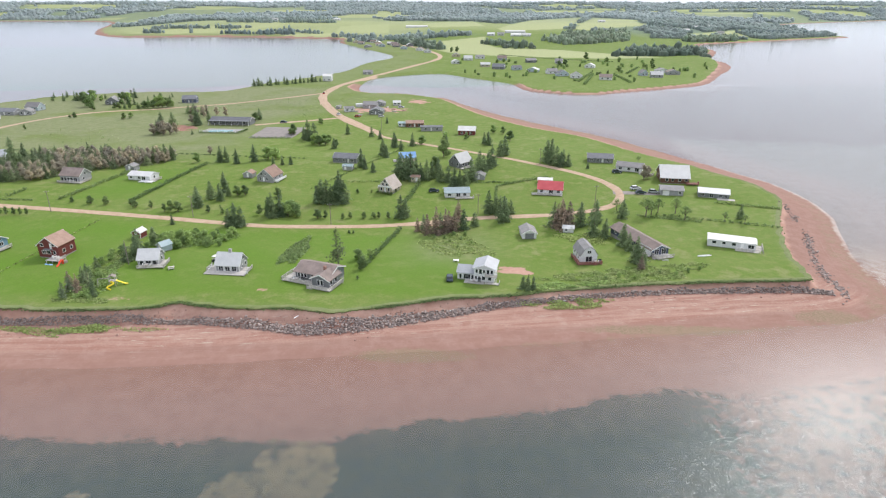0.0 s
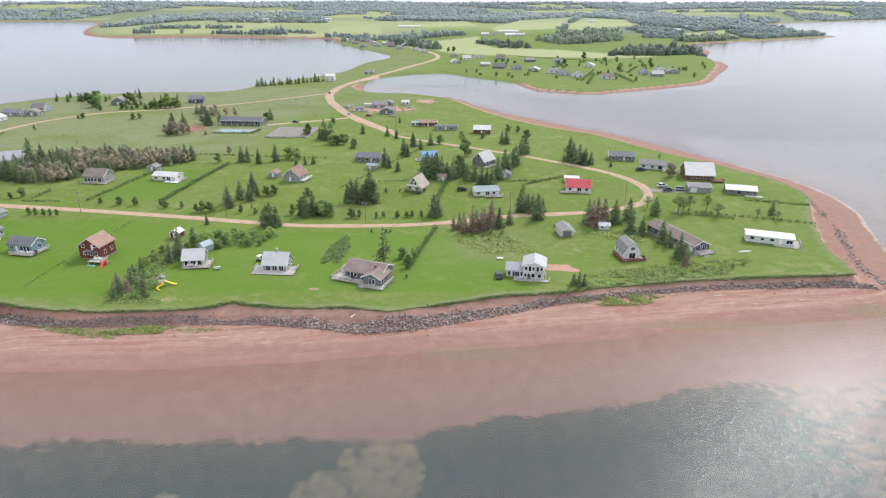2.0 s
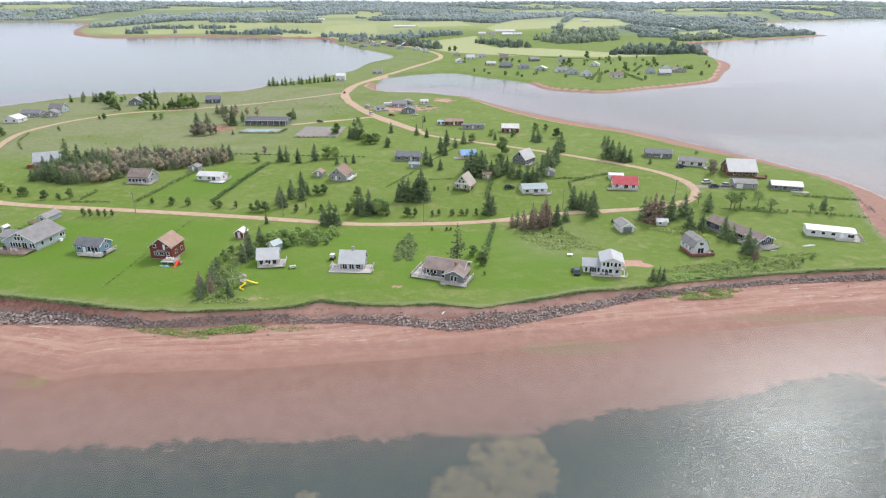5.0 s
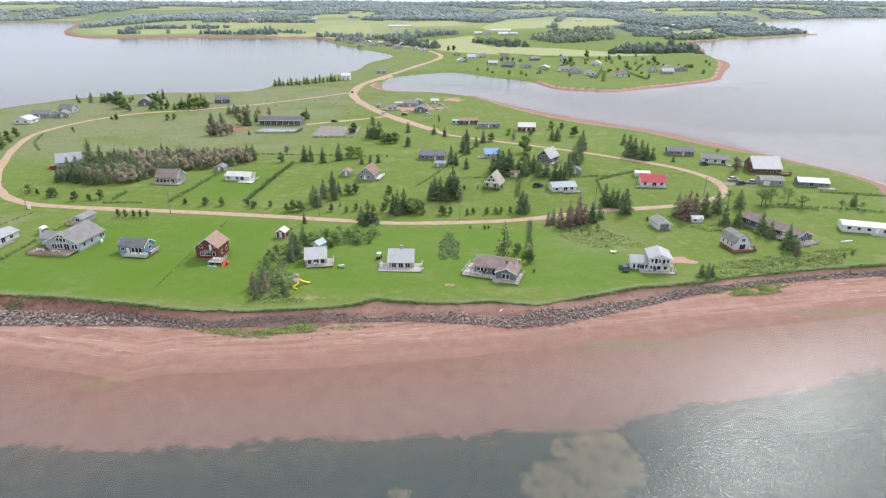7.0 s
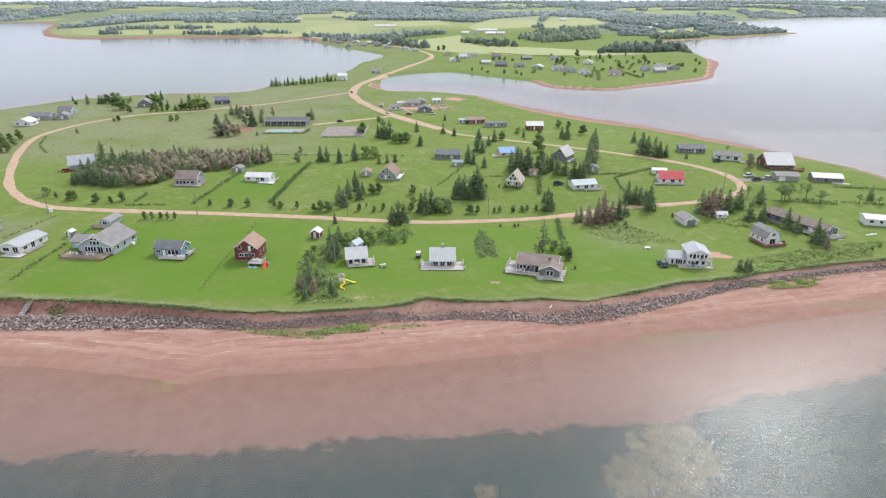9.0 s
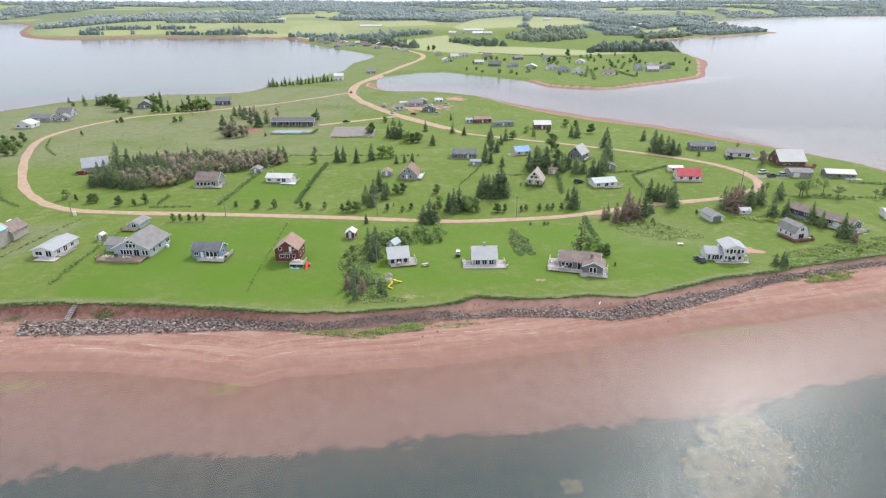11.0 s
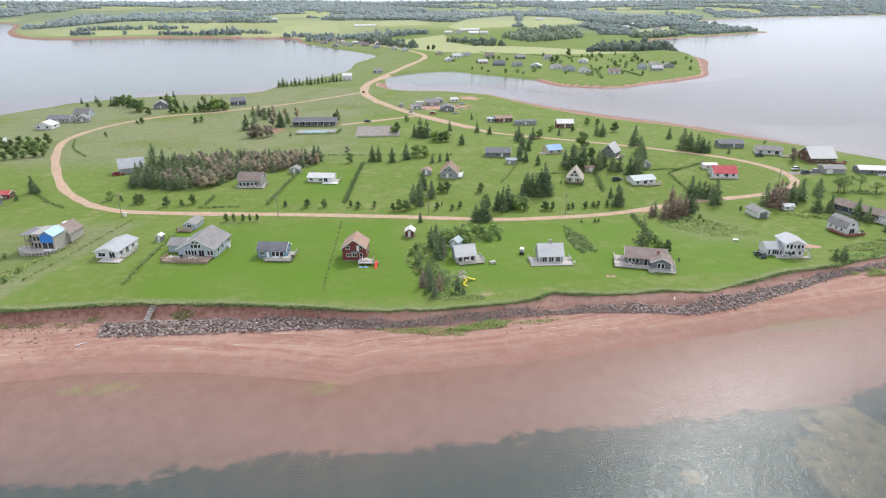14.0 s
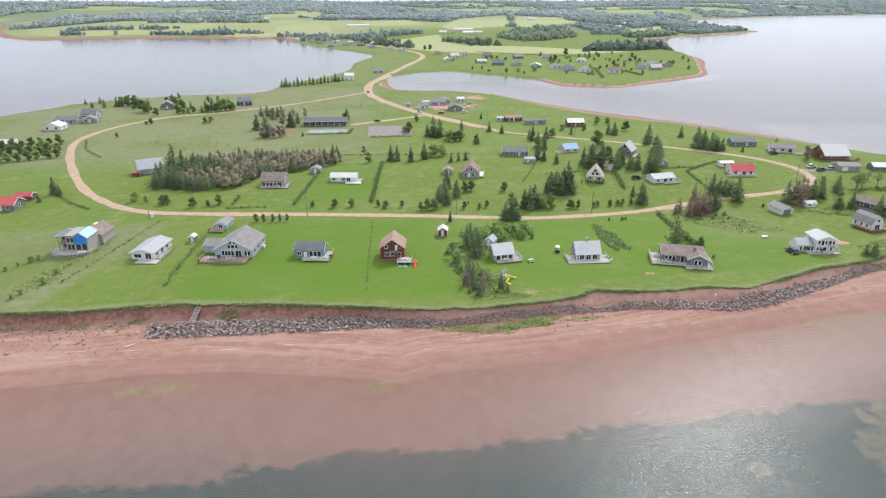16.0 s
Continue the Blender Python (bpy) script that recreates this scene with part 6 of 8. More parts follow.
box("surround", -4, -4, -0.4, 20, 9, 0.12, BLOCK, p)
box("basin_water", 0.0, -1.0, 0.1, 15.0, 5.0, 0.16, POOL, p, "pale blue pool water")
for u in range(-4, 21, 3):
    box("fence_post", u - 0.06, -4.0, 0.1, u + 0.06, -3.9, 1.5, TRIM, p)
box("fence_rail", -4, -4.02, 1.35, 20, -3.94, 1.5, TRIM, p)
c = thing("sports_court", -119.5, 373.0, -4, "grey asphalt sports court on the grass", "court")
box("paving", 0, 0, -0.5, 27, 34, 0.1, PAVED, c)

# ---- houses towards the neck and on the far shores ----
MORE = [
    (-14.3, 394.5, 2, 14.0, 5.0, 2.9, 3.6, 'x', GREY, ROOF_SLATE, "blue-grey mobile home on the green"),
    (9.5, 381.5, -8, 10.5, 7.5, 3.4, 5.6, 'x', RED, ROOF_WHITE, "dark red house with a white roof"),
    (-24.4, 407.5, 4, 11.5, 7.0, 3.0, 4.4, 'x', BROWN, ROOF_TAN, "brown cottage with a tan roof"),
    (-29.8, 410, -6, 4.6, 4.0, 2.6, 3.4, 'x', PALE_BLUE, ROOF_SKY, "small pale blue cabin"),
    (-62.8, 485, -6, 11.0, 8.0, 3.2, 5.6, 'x', GREY, ROOF_GREY, "grey house on bare red earth"),
    (-54.7, 458, -6, 10.0, 8.0, 3.2, 5.4, 'y', DARK_GREY, ROOF_SLATE, "dark grey house on bare red earth"),
    (-74.0, 468, 20, 7.0, 5.0, 2.8, 4.2, 'x', WHITE, ROOF_GREY, "small white cottage on bare red earth"),
    (-56.0, 497, -10, 9.0, 6.0, 3.0, 4.8, 'y', GREY, ROOF_GREY, "grey half-finished cottage on bare red earth"),
    (-40.0, 499, 5, 6.0, 5.0, 2.6, 4.0, 'x', WHITE, ROOF_PALE, "small white trailer on bare red earth"),
    (-312.3, 411.5, -6, 10, 9, 2.8, 5.2, 'y', WHITE, ROOF_PALE, "white bungalow by the western shore"),
    (-314.5, 433.5, -6, 14, 8, 3.0, 5.0, 'x', GREY, ROOF_SLATE, "grey house by the western shore"),
    (-305.3, 452, -6, 10, 8, 3.4, 6.4, 'x', PALE_BLUE, ROOF_GREY, "pale blue house by the western shore"),
    (-297.0, 432, 10, 8, 7, 2.8, 5.0, 'y', GREY, ROOF_GREY, "small grey house by the western shore"),
    (-262.1, 482, 8, 9.5, 8, 3.2, 6.4, 'y', DARK_GREY, ROOF_GREY, "grey gabled house among shore trees"),
    (-212, 505, 8, 11, 8, 3.4, 6.2, 'x', NAVY, ROOF_SLATE, "dark blue-grey house by the bay"),
    (-267.5, 248.8, -8, 9.4, 7.0, 2.8, 5.0, 'x', DARK_GREY, ROOF_RED, "dark house with a red roof beyond the lane"),
    (-263.6, 260.6, -4, 6.0, 4.0, 2.3, 3.4, 'x', RED, ROOF_RED, "small red-roofed shed beyond the lane"),
    (-316.0, 363, 6, 9.0, 7.0, 2.8, 4.6, 'x', WHITE, ROOF_PALE, "white cottage beyond the lane"),
    (-126.0, 660, -4, 9.0, 8.0, 5.6, 8.0, 'x', WHITE, ROOF_WHITE, "tall white house with white roof by the bay"),
    (-91.8, 725, -7, 10, 8, 3.0, 5.2, 'x', GREY, ROOF_GREY, "grey cottage on the neck"),
]
for x, y, turn, W, D, e, r, al, wm, rm, lab in MORE:
    simple_house("house", x, y, turn, W, D, e, r, al, wm, rm, lab, "house", "", front=((W * 0.22, 0.9, 1.3, 1.2), (W * 0.74, 0.9, 1.3, 1.2)), sides=(('r', D * 0.5, 1.0, 1.1, 1.1),), door=W * 0.48)
FAR = [(36, 902, 12), (84, 902, 13), (121, 867, 13), (106, 751, 13), (68, 784, 15), (54, 812, 12), (91, 770, 11), (127, 727, 12), (135, 704, 13),
       (145, 687, 13), (156, 859, 10), (184, 798, 12), (173, 672, 13), (258, 739, 13), (263, 721, 15), (235, 693, 13), (227, 709, 8), (18, 851, 11)]
VILLAGE = [(-174, 1290), (-150, 1316), (-128, 1260), (-101, 1229), (-68, 1115), (-138, 1171), (-112, 1180), (-86, 1170), (-120, 1205), (-160, 1250), (-92, 1205),
           (-60, 1180), (-140, 1290), (-75, 1240), (-40, 1085), (-25, 1040), (20, 960), (55, 925)]
far_rng = random.Random(5)
for x, y, w in FAR + [(x, y, 12) for x, y in VILLAGE]:
    rm = far_rng.choice((ROOF_GREY, ROOF_SLATE, ROOF_GREY, ROOF_BROWN, ROOF_PALE))
    wm = far_rng.choice((GREY, PALE_BLUE, WHITE, DARK_GREY, CREAM))
    tone = {"grey_shingle": "grey", "slate_shingle": "dark slate", "brown_shingle": "brown", "pale_metal_roof": "pale"}[rm.name]
    simple_house("house", x - w / 2, y, far_rng.uniform(-25, 15), w, 8.5, 3.4, 6.2 + far_rng.uniform(-0.6, 1.2), far_rng.choice('xy'), wm, rm, "distant " + wm.name.split("_siding")[0].replace("_", " ") + " house with a " + tone + " roof",
                 "house", "houses on the far shore", front=((w * 0.25, 1.0, 1.6, 1.4), (w * 0.7, 1.0, 1.6, 1.4)))
for x, y, L, lab in ((-95, 1662, 55, "long white farm shed in the distance"), (140, 1459, 45, "white farm shed on the hill"), (700, 1796, 50, "long white building by the far inlet")):
    simple_house("farm_shed", x, y, -4, L, 14, 4, 6.5, 'x', WHITE, ROOF_WHITE, lab, "shed")


for x, y, w, lab in ((145, 1373, 22, "white farm shed beyond the hay field"), (169, 1373, 18, "white farm shed beyond the hay field"), (95, 1392, 16, "white farmhouse beyond the hay field"), (118, 1395, 14, "white farmhouse beyond the hay field"),
                     (660, 1648, 26, "pale building by the far inlet"), (648, 1525, 15, "white house by the far inlet"), (575, 1553, 15, "white house by the far inlet"), (624, 1628, 15, "pale house by the far inlet"), (536, 1518, 14, "white house by the far inlet"),
                     (454, 1904, 20, "white farmhouse among far fields"), (839, 1779, 18, "white farmhouse among far fields"), (-331, 1979, 18, "white farmhouse among far fields"), (-523, 1992, 18, "white farmhouse among far fields"), (-951, 2276, 24, "white farmhouse among far fields")):
    simple_house("farmhouse", x, y, far_rng.uniform(-20, 20), w, 10, 4.0, 7.0, 'x', WHITE, far_rng.choice((ROOF_WHITE, ROOF_PALE, ROOF_GREY)), lab, "house", "far farm buildings", front=((w * 0.3, 1.2, 1.6, 1.4), (w * 0.7, 1.2, 1.6, 1.4)))


# ---- vehicles ----
def car(x, y, turn, mat, label, name="car", z=None):
    c = thing(name, x, y, turn, label, "car", "parked cars", z)
    bm = bm_prism(bmesh.new(), [(-2.3, 0.35), (2.3, 0.35), (2.32, 0.85), (1.3, 1.0), (-2.1, 1.05), (-2.32, 0.8)], 1, -0.9, 0.9)
    bmesh.ops.bevel(bm, geom=list(bm.edges), offset=0.08, segments=1, affect='EDGES')
    part("body", bm, mat, c)
    bm = bm_prism(bmesh.new(), [(-2.0, 1.02), (1.2, 1.0), (0.45, 1.62), (-1.6, 1.65)], 1, -0.78, 0.78)
    cab = part("cabin", bm, GLASS, c, "dark glazed cabin")
    box("roof_panel", -1.55, -0.74, 1.64, 0.4, 0.74, 1.7, mat, cab)
    for wx in (-1.45, 1.45):
        for wy in (-0.86, 0.86):
            bm = bmesh.new()
            bmesh.ops.create_cone(bm, cap_ends=True, segments=14, radius1=0.36, radius2=0.36, depth=0.24, matrix=Matrix.Translation((wx, wy, 0.36)) @ Matrix.Rotation(radians(90), 4, 'X'))
            w = part("wheel", bm, RUBBER, c)
            bm = bmesh.new()
            bmesh.ops.create_cone(bm, cap_ends=True, segments=10, radius1=0.2, radius2=0.2, depth=0.27, matrix=Matrix.Translation((wx, wy, 0.36)) @ Matrix.Rotation(radians(90), 4, 'X'))
            part("rim", bm, TRIM, w)
    return c


PAINT_DARK = surface("dark_blue_car_paint", (0.05, 0.07, 0.09), (0.06, 0.08, 0.1), 1.0, 0.25, 0.0, 0.3)
PAINT_WHITE = surface("white_car_paint", (0.75, 0.76, 0.77), (0.8, 0.8, 0.8), 1.0, 0.25, 0.0)
PAINT_RED = surface("red_car_paint", (0.4, 0.03, 0.03), (0.45, 0.05, 0.04), 1.0, 0.25, 0.0)
PAINT_SILVER = surface("silver_car_paint", (0.42, 0.44, 0.46), (0.48, 0.5, 0.52), 1.0, 0.25, 0.0, 0.4)
car(2.0, 163.4, 90, PAINT_DARK, "dark blue-grey car parked on the lawn", "car")
car(83.5, 255.5, 10, PAINT_WHITE, "white car parked by the barn house")
car(84.0, 249.6, 5, PAINT_DARK, "dark car parked on the driveway")
car(89.6, 250.0, -15, PAINT_SILVER, "silver car parked on the driveway")
car(82.0, 280.5, -5, PAINT_DARK, "dark car beside the white bungalow")
car(-4.0, 257.5, 8, PAINT_DARK, "dark car parked on the grass by the bungalow")
car(-108.0, 566.0, 100, PAINT_RED, "red car on the gravel road")
car(-77.0, 455.0, 120, PAINT_WHITE, "white car on the gravel road")
car(-62.0, 447.0, 15, PAINT_RED, "red car parked on bare earth")
car(-110.0, 424.0, 10, PAINT_DARK, "dark car near the clubhouse")
car(-52.0, 306.5, 40, PAINT_WHITE, "white car by the grey bungalow")
car(-227.0, 292.0, 12, PAINT_RED, "old red car beside the machine shed")
car(-70.5, 481.0, 30, PAINT_SILVER, "silver car parked on bare earth")
car(-49.0, 462.5, -40, PAINT_DARK, "dark car parked on bare earth")
car(-45.0, 448.0, 5, PAINT_WHITE, "white car parked on bare earth")
car(-33.0, 488.0, 10, PAINT_WHITE, "white car parked on bare earth")

# ---- building site on the red earth ----
site_rng = random.Random(12)


def earth_pile(x, y, r, hgt):
    ob = thing("earth_pile", x, y, site_rng.uniform(0, 360), "heap of dug red earth on the building site", "earth pile", "earth piles")
    bm = bmesh.new()
    bmesh.ops.create_icosphere(bm, subdivisions=2, radius=1.0)
    for v in bm.verts:
        k = 1 + 0.18 * math.sin(v.co.x * 5 + x) * math.cos(v.co.y * 4 + y)
        v.co = Vector((v.co.x * r * k, v.co.y * r * 0.7 * k, max(v.co.z, -0.1) * hgt * k))
    part("heap", bm, RUBBLE, ob)


def lumber_stack(x, y, turn):
    ob = thing("lumber_stack", x, y, turn, "stack of pale sawn boards on the ground", "lumber", "lumber stacks")
    for i in range(4):
        for k in range(3):
            box("board", -1.8, -0.55 + 0.38 * k, 0.1 + 0.16 * i, 1.8, -0.2 + 0.38 * k, 0.24 + 0.16 * i, DECK, ob)
    for u in (-1.3, 1.3):
        box("bearer", u - 0.06, -0.6, -0.1, u + 0.06, 0.6, 0.1, WOOD, ob)


for x, y, r, hgt in ((-46, 474, 3.2, 1.3), (-38, 480, 2.6, 1.1), (-71, 474, 2.4, 1.0), (-30, 474, 2.2, 0.8)):
    earth_pile(x, y, r, hgt)
for x, y, turn in ((-66, 470, 20), (-61, 455, -30), (-44, 489, 70), (-37, 470, 10)):
    lumber_stack(x, y, turn)
simple_house("storage_shed", -69.0, 492.0, 12, 6.0, 3.0, 2.3, 2.9, 'x', WHITE, ROOF_PALE, "white storage cabin on the building site", "shed", door=3.0, over=0.15)
simple_house("storage_shed", -80.5, 482.0, 80, 5.0, 3.0, 2.3, 2.9, 'x', GREY, ROOF_GREY, "grey storage cabin on the building site", "shed", door=2.5, over=0.15)

# ---- canoe by the mobile home ----
k = thing("canoe", 84.0, 181.0, 8, "upturned white canoe lying on mown grass", "canoe")
bm = bmesh.new()
bmesh.ops.create_uvsphere(bm, u_segments=14, v_segments=8, radius=1.0, matrix=Matrix.Translation((0, 0, 0.1)) @ Matrix.Diagonal((2.5, 0.42, 0.34, 1)))
part("hull", bm, TRIM, k)
box("keel", -2.1, -0.03, 0.4, 2.1, 0.03, 0.46, WOOD, k)
furnish()

# ---- trees and shrubs ----
plant("spruce", [(-112.1, 302, 8.3), (-109, 301.7, 8.2), (-102.6, 297.8, 7.9), (-95.3, 302.7, 9), (-93.2, 251.2, 9.0), (-95.7, 241.8, 8), (-98.9, 235, 7.6),
                 (-97, 230.6, 7.5), (-91.3, 239.5, 7.5), (-90.1, 246.4, 6), (-83.4, 293.8, 5), (-75.5, 296.8, 4.7), (-79.4, 295.7, 5.1), (-60.7, 337.1, 6.4)], "spruces by the tan-roofed house")
plant("spruce", [(-76.3, 211.2, 9.6), (-74.3, 212.2, 8.0), (-78.6, 211.5, 7.0), (-65.7, 222.9, 10.1), (-63.2, 225.1, 10.2), (-67.3, 224.5, 8), (-99.2, 211, 4.2)], "lane spruces")
plant("spruce", [(-96.5, 177.7, 7.5), (-98.8, 183.8, 8.0), (-98.3, 174.6, 6.5), (-96.4, 189.9, 6.5), (-97.4, 180.5, 7.0), (-104.4, 168.8, 4.6), (-96.2, 151.2, 5.2), (-94.9, 149.4, 2.6), (-103.0, 161.0, 5.0)], "spruces by the shore cottages")
plant("brown", [(-105.0, 155.4, 5.2), (-102.7, 148.3, 5.2), (-101.0, 152.2, 5.6), (-99.4, 155.2, 5.0), (-102.6, 158.2, 5.4), (-103.4, 152.6, 4.6)], "browned spruces by the shore")
plant("bush", [(-103.4, 175.5, 3.4), (-104.6, 172.0, 3.2), (-101.0, 163.6, 2.8), (-99.0, 160.4, 3.0), (-98.0, 156.8, 2.6), (-104.6, 165.0, 2.8), (-105.5, 180.0, 2.6)], "bushes by the shore cottages")
plant("spruce", [(-48.1, 242.7, 10.2), (-50.4, 242.6, 10.2), (-52.0, 241.5, 8), (-46, 241, 8.4), (-42.8, 242.8, 14.2), (-41.2, 243.6, 10), (-44, 244.5, 11), (-45.2, 247, 8),
                 (-16.6, 227.9, 10), (-14.8, 229.1, 8), (-15.5, 237.5, 5.1)], "spruces on the chalet's lawn")
plant("spruce", [(-39.9, 292.4, 9.4), (-37.8, 289, 7), (-33.3, 283.5, 5.5), (-31.6, 317.9, 9.1), (-29.5, 313, 7), (-23.1, 332.3, 6), (-21, 279.7, 9.1), (-19.3, 274.2, 12.5),
                 (-17, 277.5, 10.5), (-14.8, 272.9, 12.7), (-15.5, 285.2, 8.4), (-12.5, 278, 9.5), (-10.2, 272.6, 8.1), (-7.4, 272.4, 9.7), (-5, 275, 8.6), (-2.3, 277.2, 8.4),
                 (-1, 270.4, 8.1), (2.3, 270.1, 7.8), (5.1, 265, 8.9), (7.5, 264.8, 8), (9.8, 266, 8.6), (17.2, 279.3, 12.2), (19, 281, 9.6), (24.1, 294.7, 10.3), (22, 290, 9), (13, 271.6, 11)], "spruce belt")
plant("spruce", [(7.8, 215, 8.3), (12.1, 218.8, 6.1), (18.3, 233, 9.8), (21.2, 232.6, 7.8), (22.8, 231, 8.2), (25, 231, 7), (27, 232, 6.2), (23.5, 223.5, 10.6),
                 (52.7, 303.2, 11.5), (53.8, 298.8, 10.3), (55.8, 294.6, 10.2), (57.5, 292, 7.7), (61.5, 293.8, 6.8), (59.5, 297, 8), (70, 288.8, 3.7)], "spruces east of the loop")
plant("spruce", [(51.3, 215.1, 9.7), (57.6, 218.1, 9.1), (53.5, 203.5, 9.0), (57.0, 201.0, 7.6), (68.9, 222.1, 7.7), (60.9, 192.5, 8.4), (61.6, 188.0, 6.4), (60.8, 177.0, 9.0), (62.2, 175.6, 6), (24, 155.7, 5.2), (25.6, 156.3, 4.4), (22.8, 157, 4.2), (111, 216, 6)], "spruces by the dark bungalow")
plant("brown", [(6.1, 226.4, 8.4), (-7.2, 214.6, 6.4), (-5.8, 209.8, 8), (-2.5, 209.5, 10.9), (0.9, 211.3, 9.6), (4.4, 213.2, 8.2), (-9.5, 213, 5.5), (2.2, 214.5, 8), (-0.8, 213.5, 7.5), (41.9, 217.4, 9.6), (42.8, 214.9, 9.6),
                (43.7, 212.5, 11.9), (46.8, 214, 10.4), (45.2, 216.5, 9), (60.6, 171.2, 4.6)], "browned spruces in the hollow")
plant("pine", [(-32.5, 174.0, 12.5)], "pine by the bungalow")
plant("broad", [(-89.7, 308, 7.4), (-85.7, 307.6, 7), (-86.4, 246.4, 5.1), (-83.4, 247.4, 5.2), (-217.1, 252.6, 4.9), (-193.2, 240.7, 4.6), (-184.1, 242.2, 4.7), (-123.2, 300, 5.8),
                (-69.3, 246.6, 4.8), (-70, 233.4, 4.5), (-285.3, 348, 6.3), (-74.1, 356.2, 5.6), (-66.8, 357.6, 5.2), (0.3, 314.1, 10.2), (-3.6, 290.6, 6.7)], "leafy trees on the green")
plant("bush", [(-91.6, 189.3, 5), (-89.4, 194.6, 4.5), (-85.8, 192.7, 4.4), (-82.2, 196.3, 3.9), (-79.2, 198.1, 3), (-87.5, 187, 3.6), (-93.8, 192, 4), (-60.4, 228.6, 6), (-56.7, 224.5, 6.2), (-60, 224.4, 5.6), (-64.2, 227.2, 5.4),
               (-58.5, 227.5, 5.5), (66, 205, 3.6)], "leafy bushes")
plant("bush", [(-97 + 3.1 * (i % 8) + 1.1 * math.sin(i * 3.1), 186 + 3.4 * (i // 8) + 0.75 * (i % 8) + 1.2 * math.sin(i * 1.7), 2.7 + 0.9 * math.sin(i * 2.3)) for i in range(32)], "thicket behind the grey cottage")
plant("bush", [(-104, 183, 2.6), (-105, 150.5, 1.8), (-98.5, 149.5, 1.8), (-25, 176.5, 3.6), (-27, 180, 4.4), (-23.5, 182, 3.4)], "leafy bushes")
plant("shrub", [(-28.4 + 1.5 * i, 255.2 - 0.55 * i, 1.5) for i in range(5)], "shrubs before the chalet")
plant("grey", [(91.0, 268.5, 8.0), (93.5, 271.0, 6.5)], "trees beside the brown log house")
plant("bush", [(-230.6, 193.8, 2.4), (-229.2, 195.4, 2.0), (-219.8, 183.2, 2.0), (-220.5, 176.0, 1.9), (-223.7, 170.2, 1.7), (-235.1, 187.9, 1.8), (-224.9, 167.7, 1.6), (-233.0, 191.0, 1.6)], "bushes in the rough strip")
plant("bush", [(0.5, 204, 1.8), (4, 207.5, 2.2), (6.5, 203, 1.7), (2.5, 200, 1.4), (8, 208, 2.0), (-3, 205, 1.5), (10, 199, 1.3), (5, 194, 1.2)], "bushes in the hollow")
plant("bush", [(48 + 4.3 * i, 163.5 + 0.75 * i + 1.5 * math.sin(i * 2.1), 1.5 + 0.4 * math.sin(i * 1.3)) for i in range(8)], "bushes along the bank")
plant("sparse", [(77.9, 222.2, 8.7), (83.6, 225.6, 7.1), (80.5, 224, 6.6), (89.8, 224.1, 7.2), (90.8, 216.8, 6.2), (97.7, 299.9, 4.2), (93.5, 233.1, 4.4), (104, 213, 4.5), (110, 210, 4.2), (69, 231, 5.4)], "thin trees by the lane's bend")
plant("shrub", [(-105.5, 225, 5), (-102.7, 225, 4.6), (-108, 225, 3.4), (-90.9, 225.1, 3.4), (-88.3, 230.7, 1.8), (-85.2, 224.3, 2.8), (-81.7, 226.6, 3.2), (-71.1, 224.8, 4.8), (-212.4, 249.7, 3.1),
                (-205.6, 246.6, 4.2), (-203.7, 246.4, 4.2), (-187.7, 240.2, 2.9), (-140, 231.8, 3.8), (-133.8, 231.4, 3.8), (-123.7, 231, 3), (-120.9, 228.7, 3.3), (-114.6, 228.6, 3.3), (-148.4, 233.7, 2.7), (-155.1, 237.3, 1.4)], "clipped shrubs along the lane")
plant("shrub", [(-48.5, 223.5, 4.2), (-45.4, 223.6, 4), (-38.9, 223.8, 3), (-36.3, 226, 2.8), (-31, 226, 3), (-27.3, 226.8, 2.8), (-25.1, 226.8, 3), (-21.5, 226.8, 3.2), (-39.4, 207.9, 1.5), (-34.1, 207.9, 1.6),
                (-32.6, 208.3, 1.5), (-25.2, 163.3, 1.3), (-37.1, 254.5, 2.2), (-24.9, 171.5, 4.6), (28.6, 213.6, 2), (-178.1, 398.3, 3.9), (-31, 255.6, 1.6), (-20.5, 256.5, 1.6)], "clipped shrubs along the lane")
plant("shrub", [(-167.8, 219.3, 3.2), (-165.2, 219.1, 3.1), (-161.8, 218.4, 3.2), (-159.5, 218.6, 3), (-156.9, 218.4, 3.0)], "row of young spruces")

wood_rng = random.Random(3)
WOOD_EDGE = np.array([(-214, 268), (-196, 263), (-179, 264), (-172, 280), (-150, 290), (-137, 300), (-141, 316), (-170, 318), (-205, 312), (-218, 290)], float)
spots = {"spruce": [], "grey": [], "dull": []}
for trial in range(4000):
    x, y = wood_rng.uniform(-220, -136), wood_rng.uniform(262, 320)
    close = any(abs(x - p[0]) < 2.1 and abs(y - p[1]) < 2.1 for v in spots.values() for p in v)
    if not close and sum(len(v) for v in spots.values()) < 300 and inside(np.array([x]), np.array([y]), WOOD_EDGE)[0]:
        green = x < -196 + 8 * math.sin(y * 0.2) or wood_rng.random() < 0.12
        kind = wood_rng.choice(("spruce", "dull", "dull")) if green else wood_rng.choice(("grey", "grey", "grey", "grey", "dull"))
        spots[kind].append((x, y, wood_rng.uniform(4.4, 6.8) * (1.1 if kind == "spruce" else 1.0)))
for kind, v in spots.items():
    plant(kind, v, "dense wood")
plant("spruce", [(-212, 296, 13.5), (-209, 300, 10), (-203, 268, 8), (-208, 272, 8), (-140, 303, 9), (-144, 300, 8.5), (-138, 306, 8), (-216, 283, 8)], "dense wood")

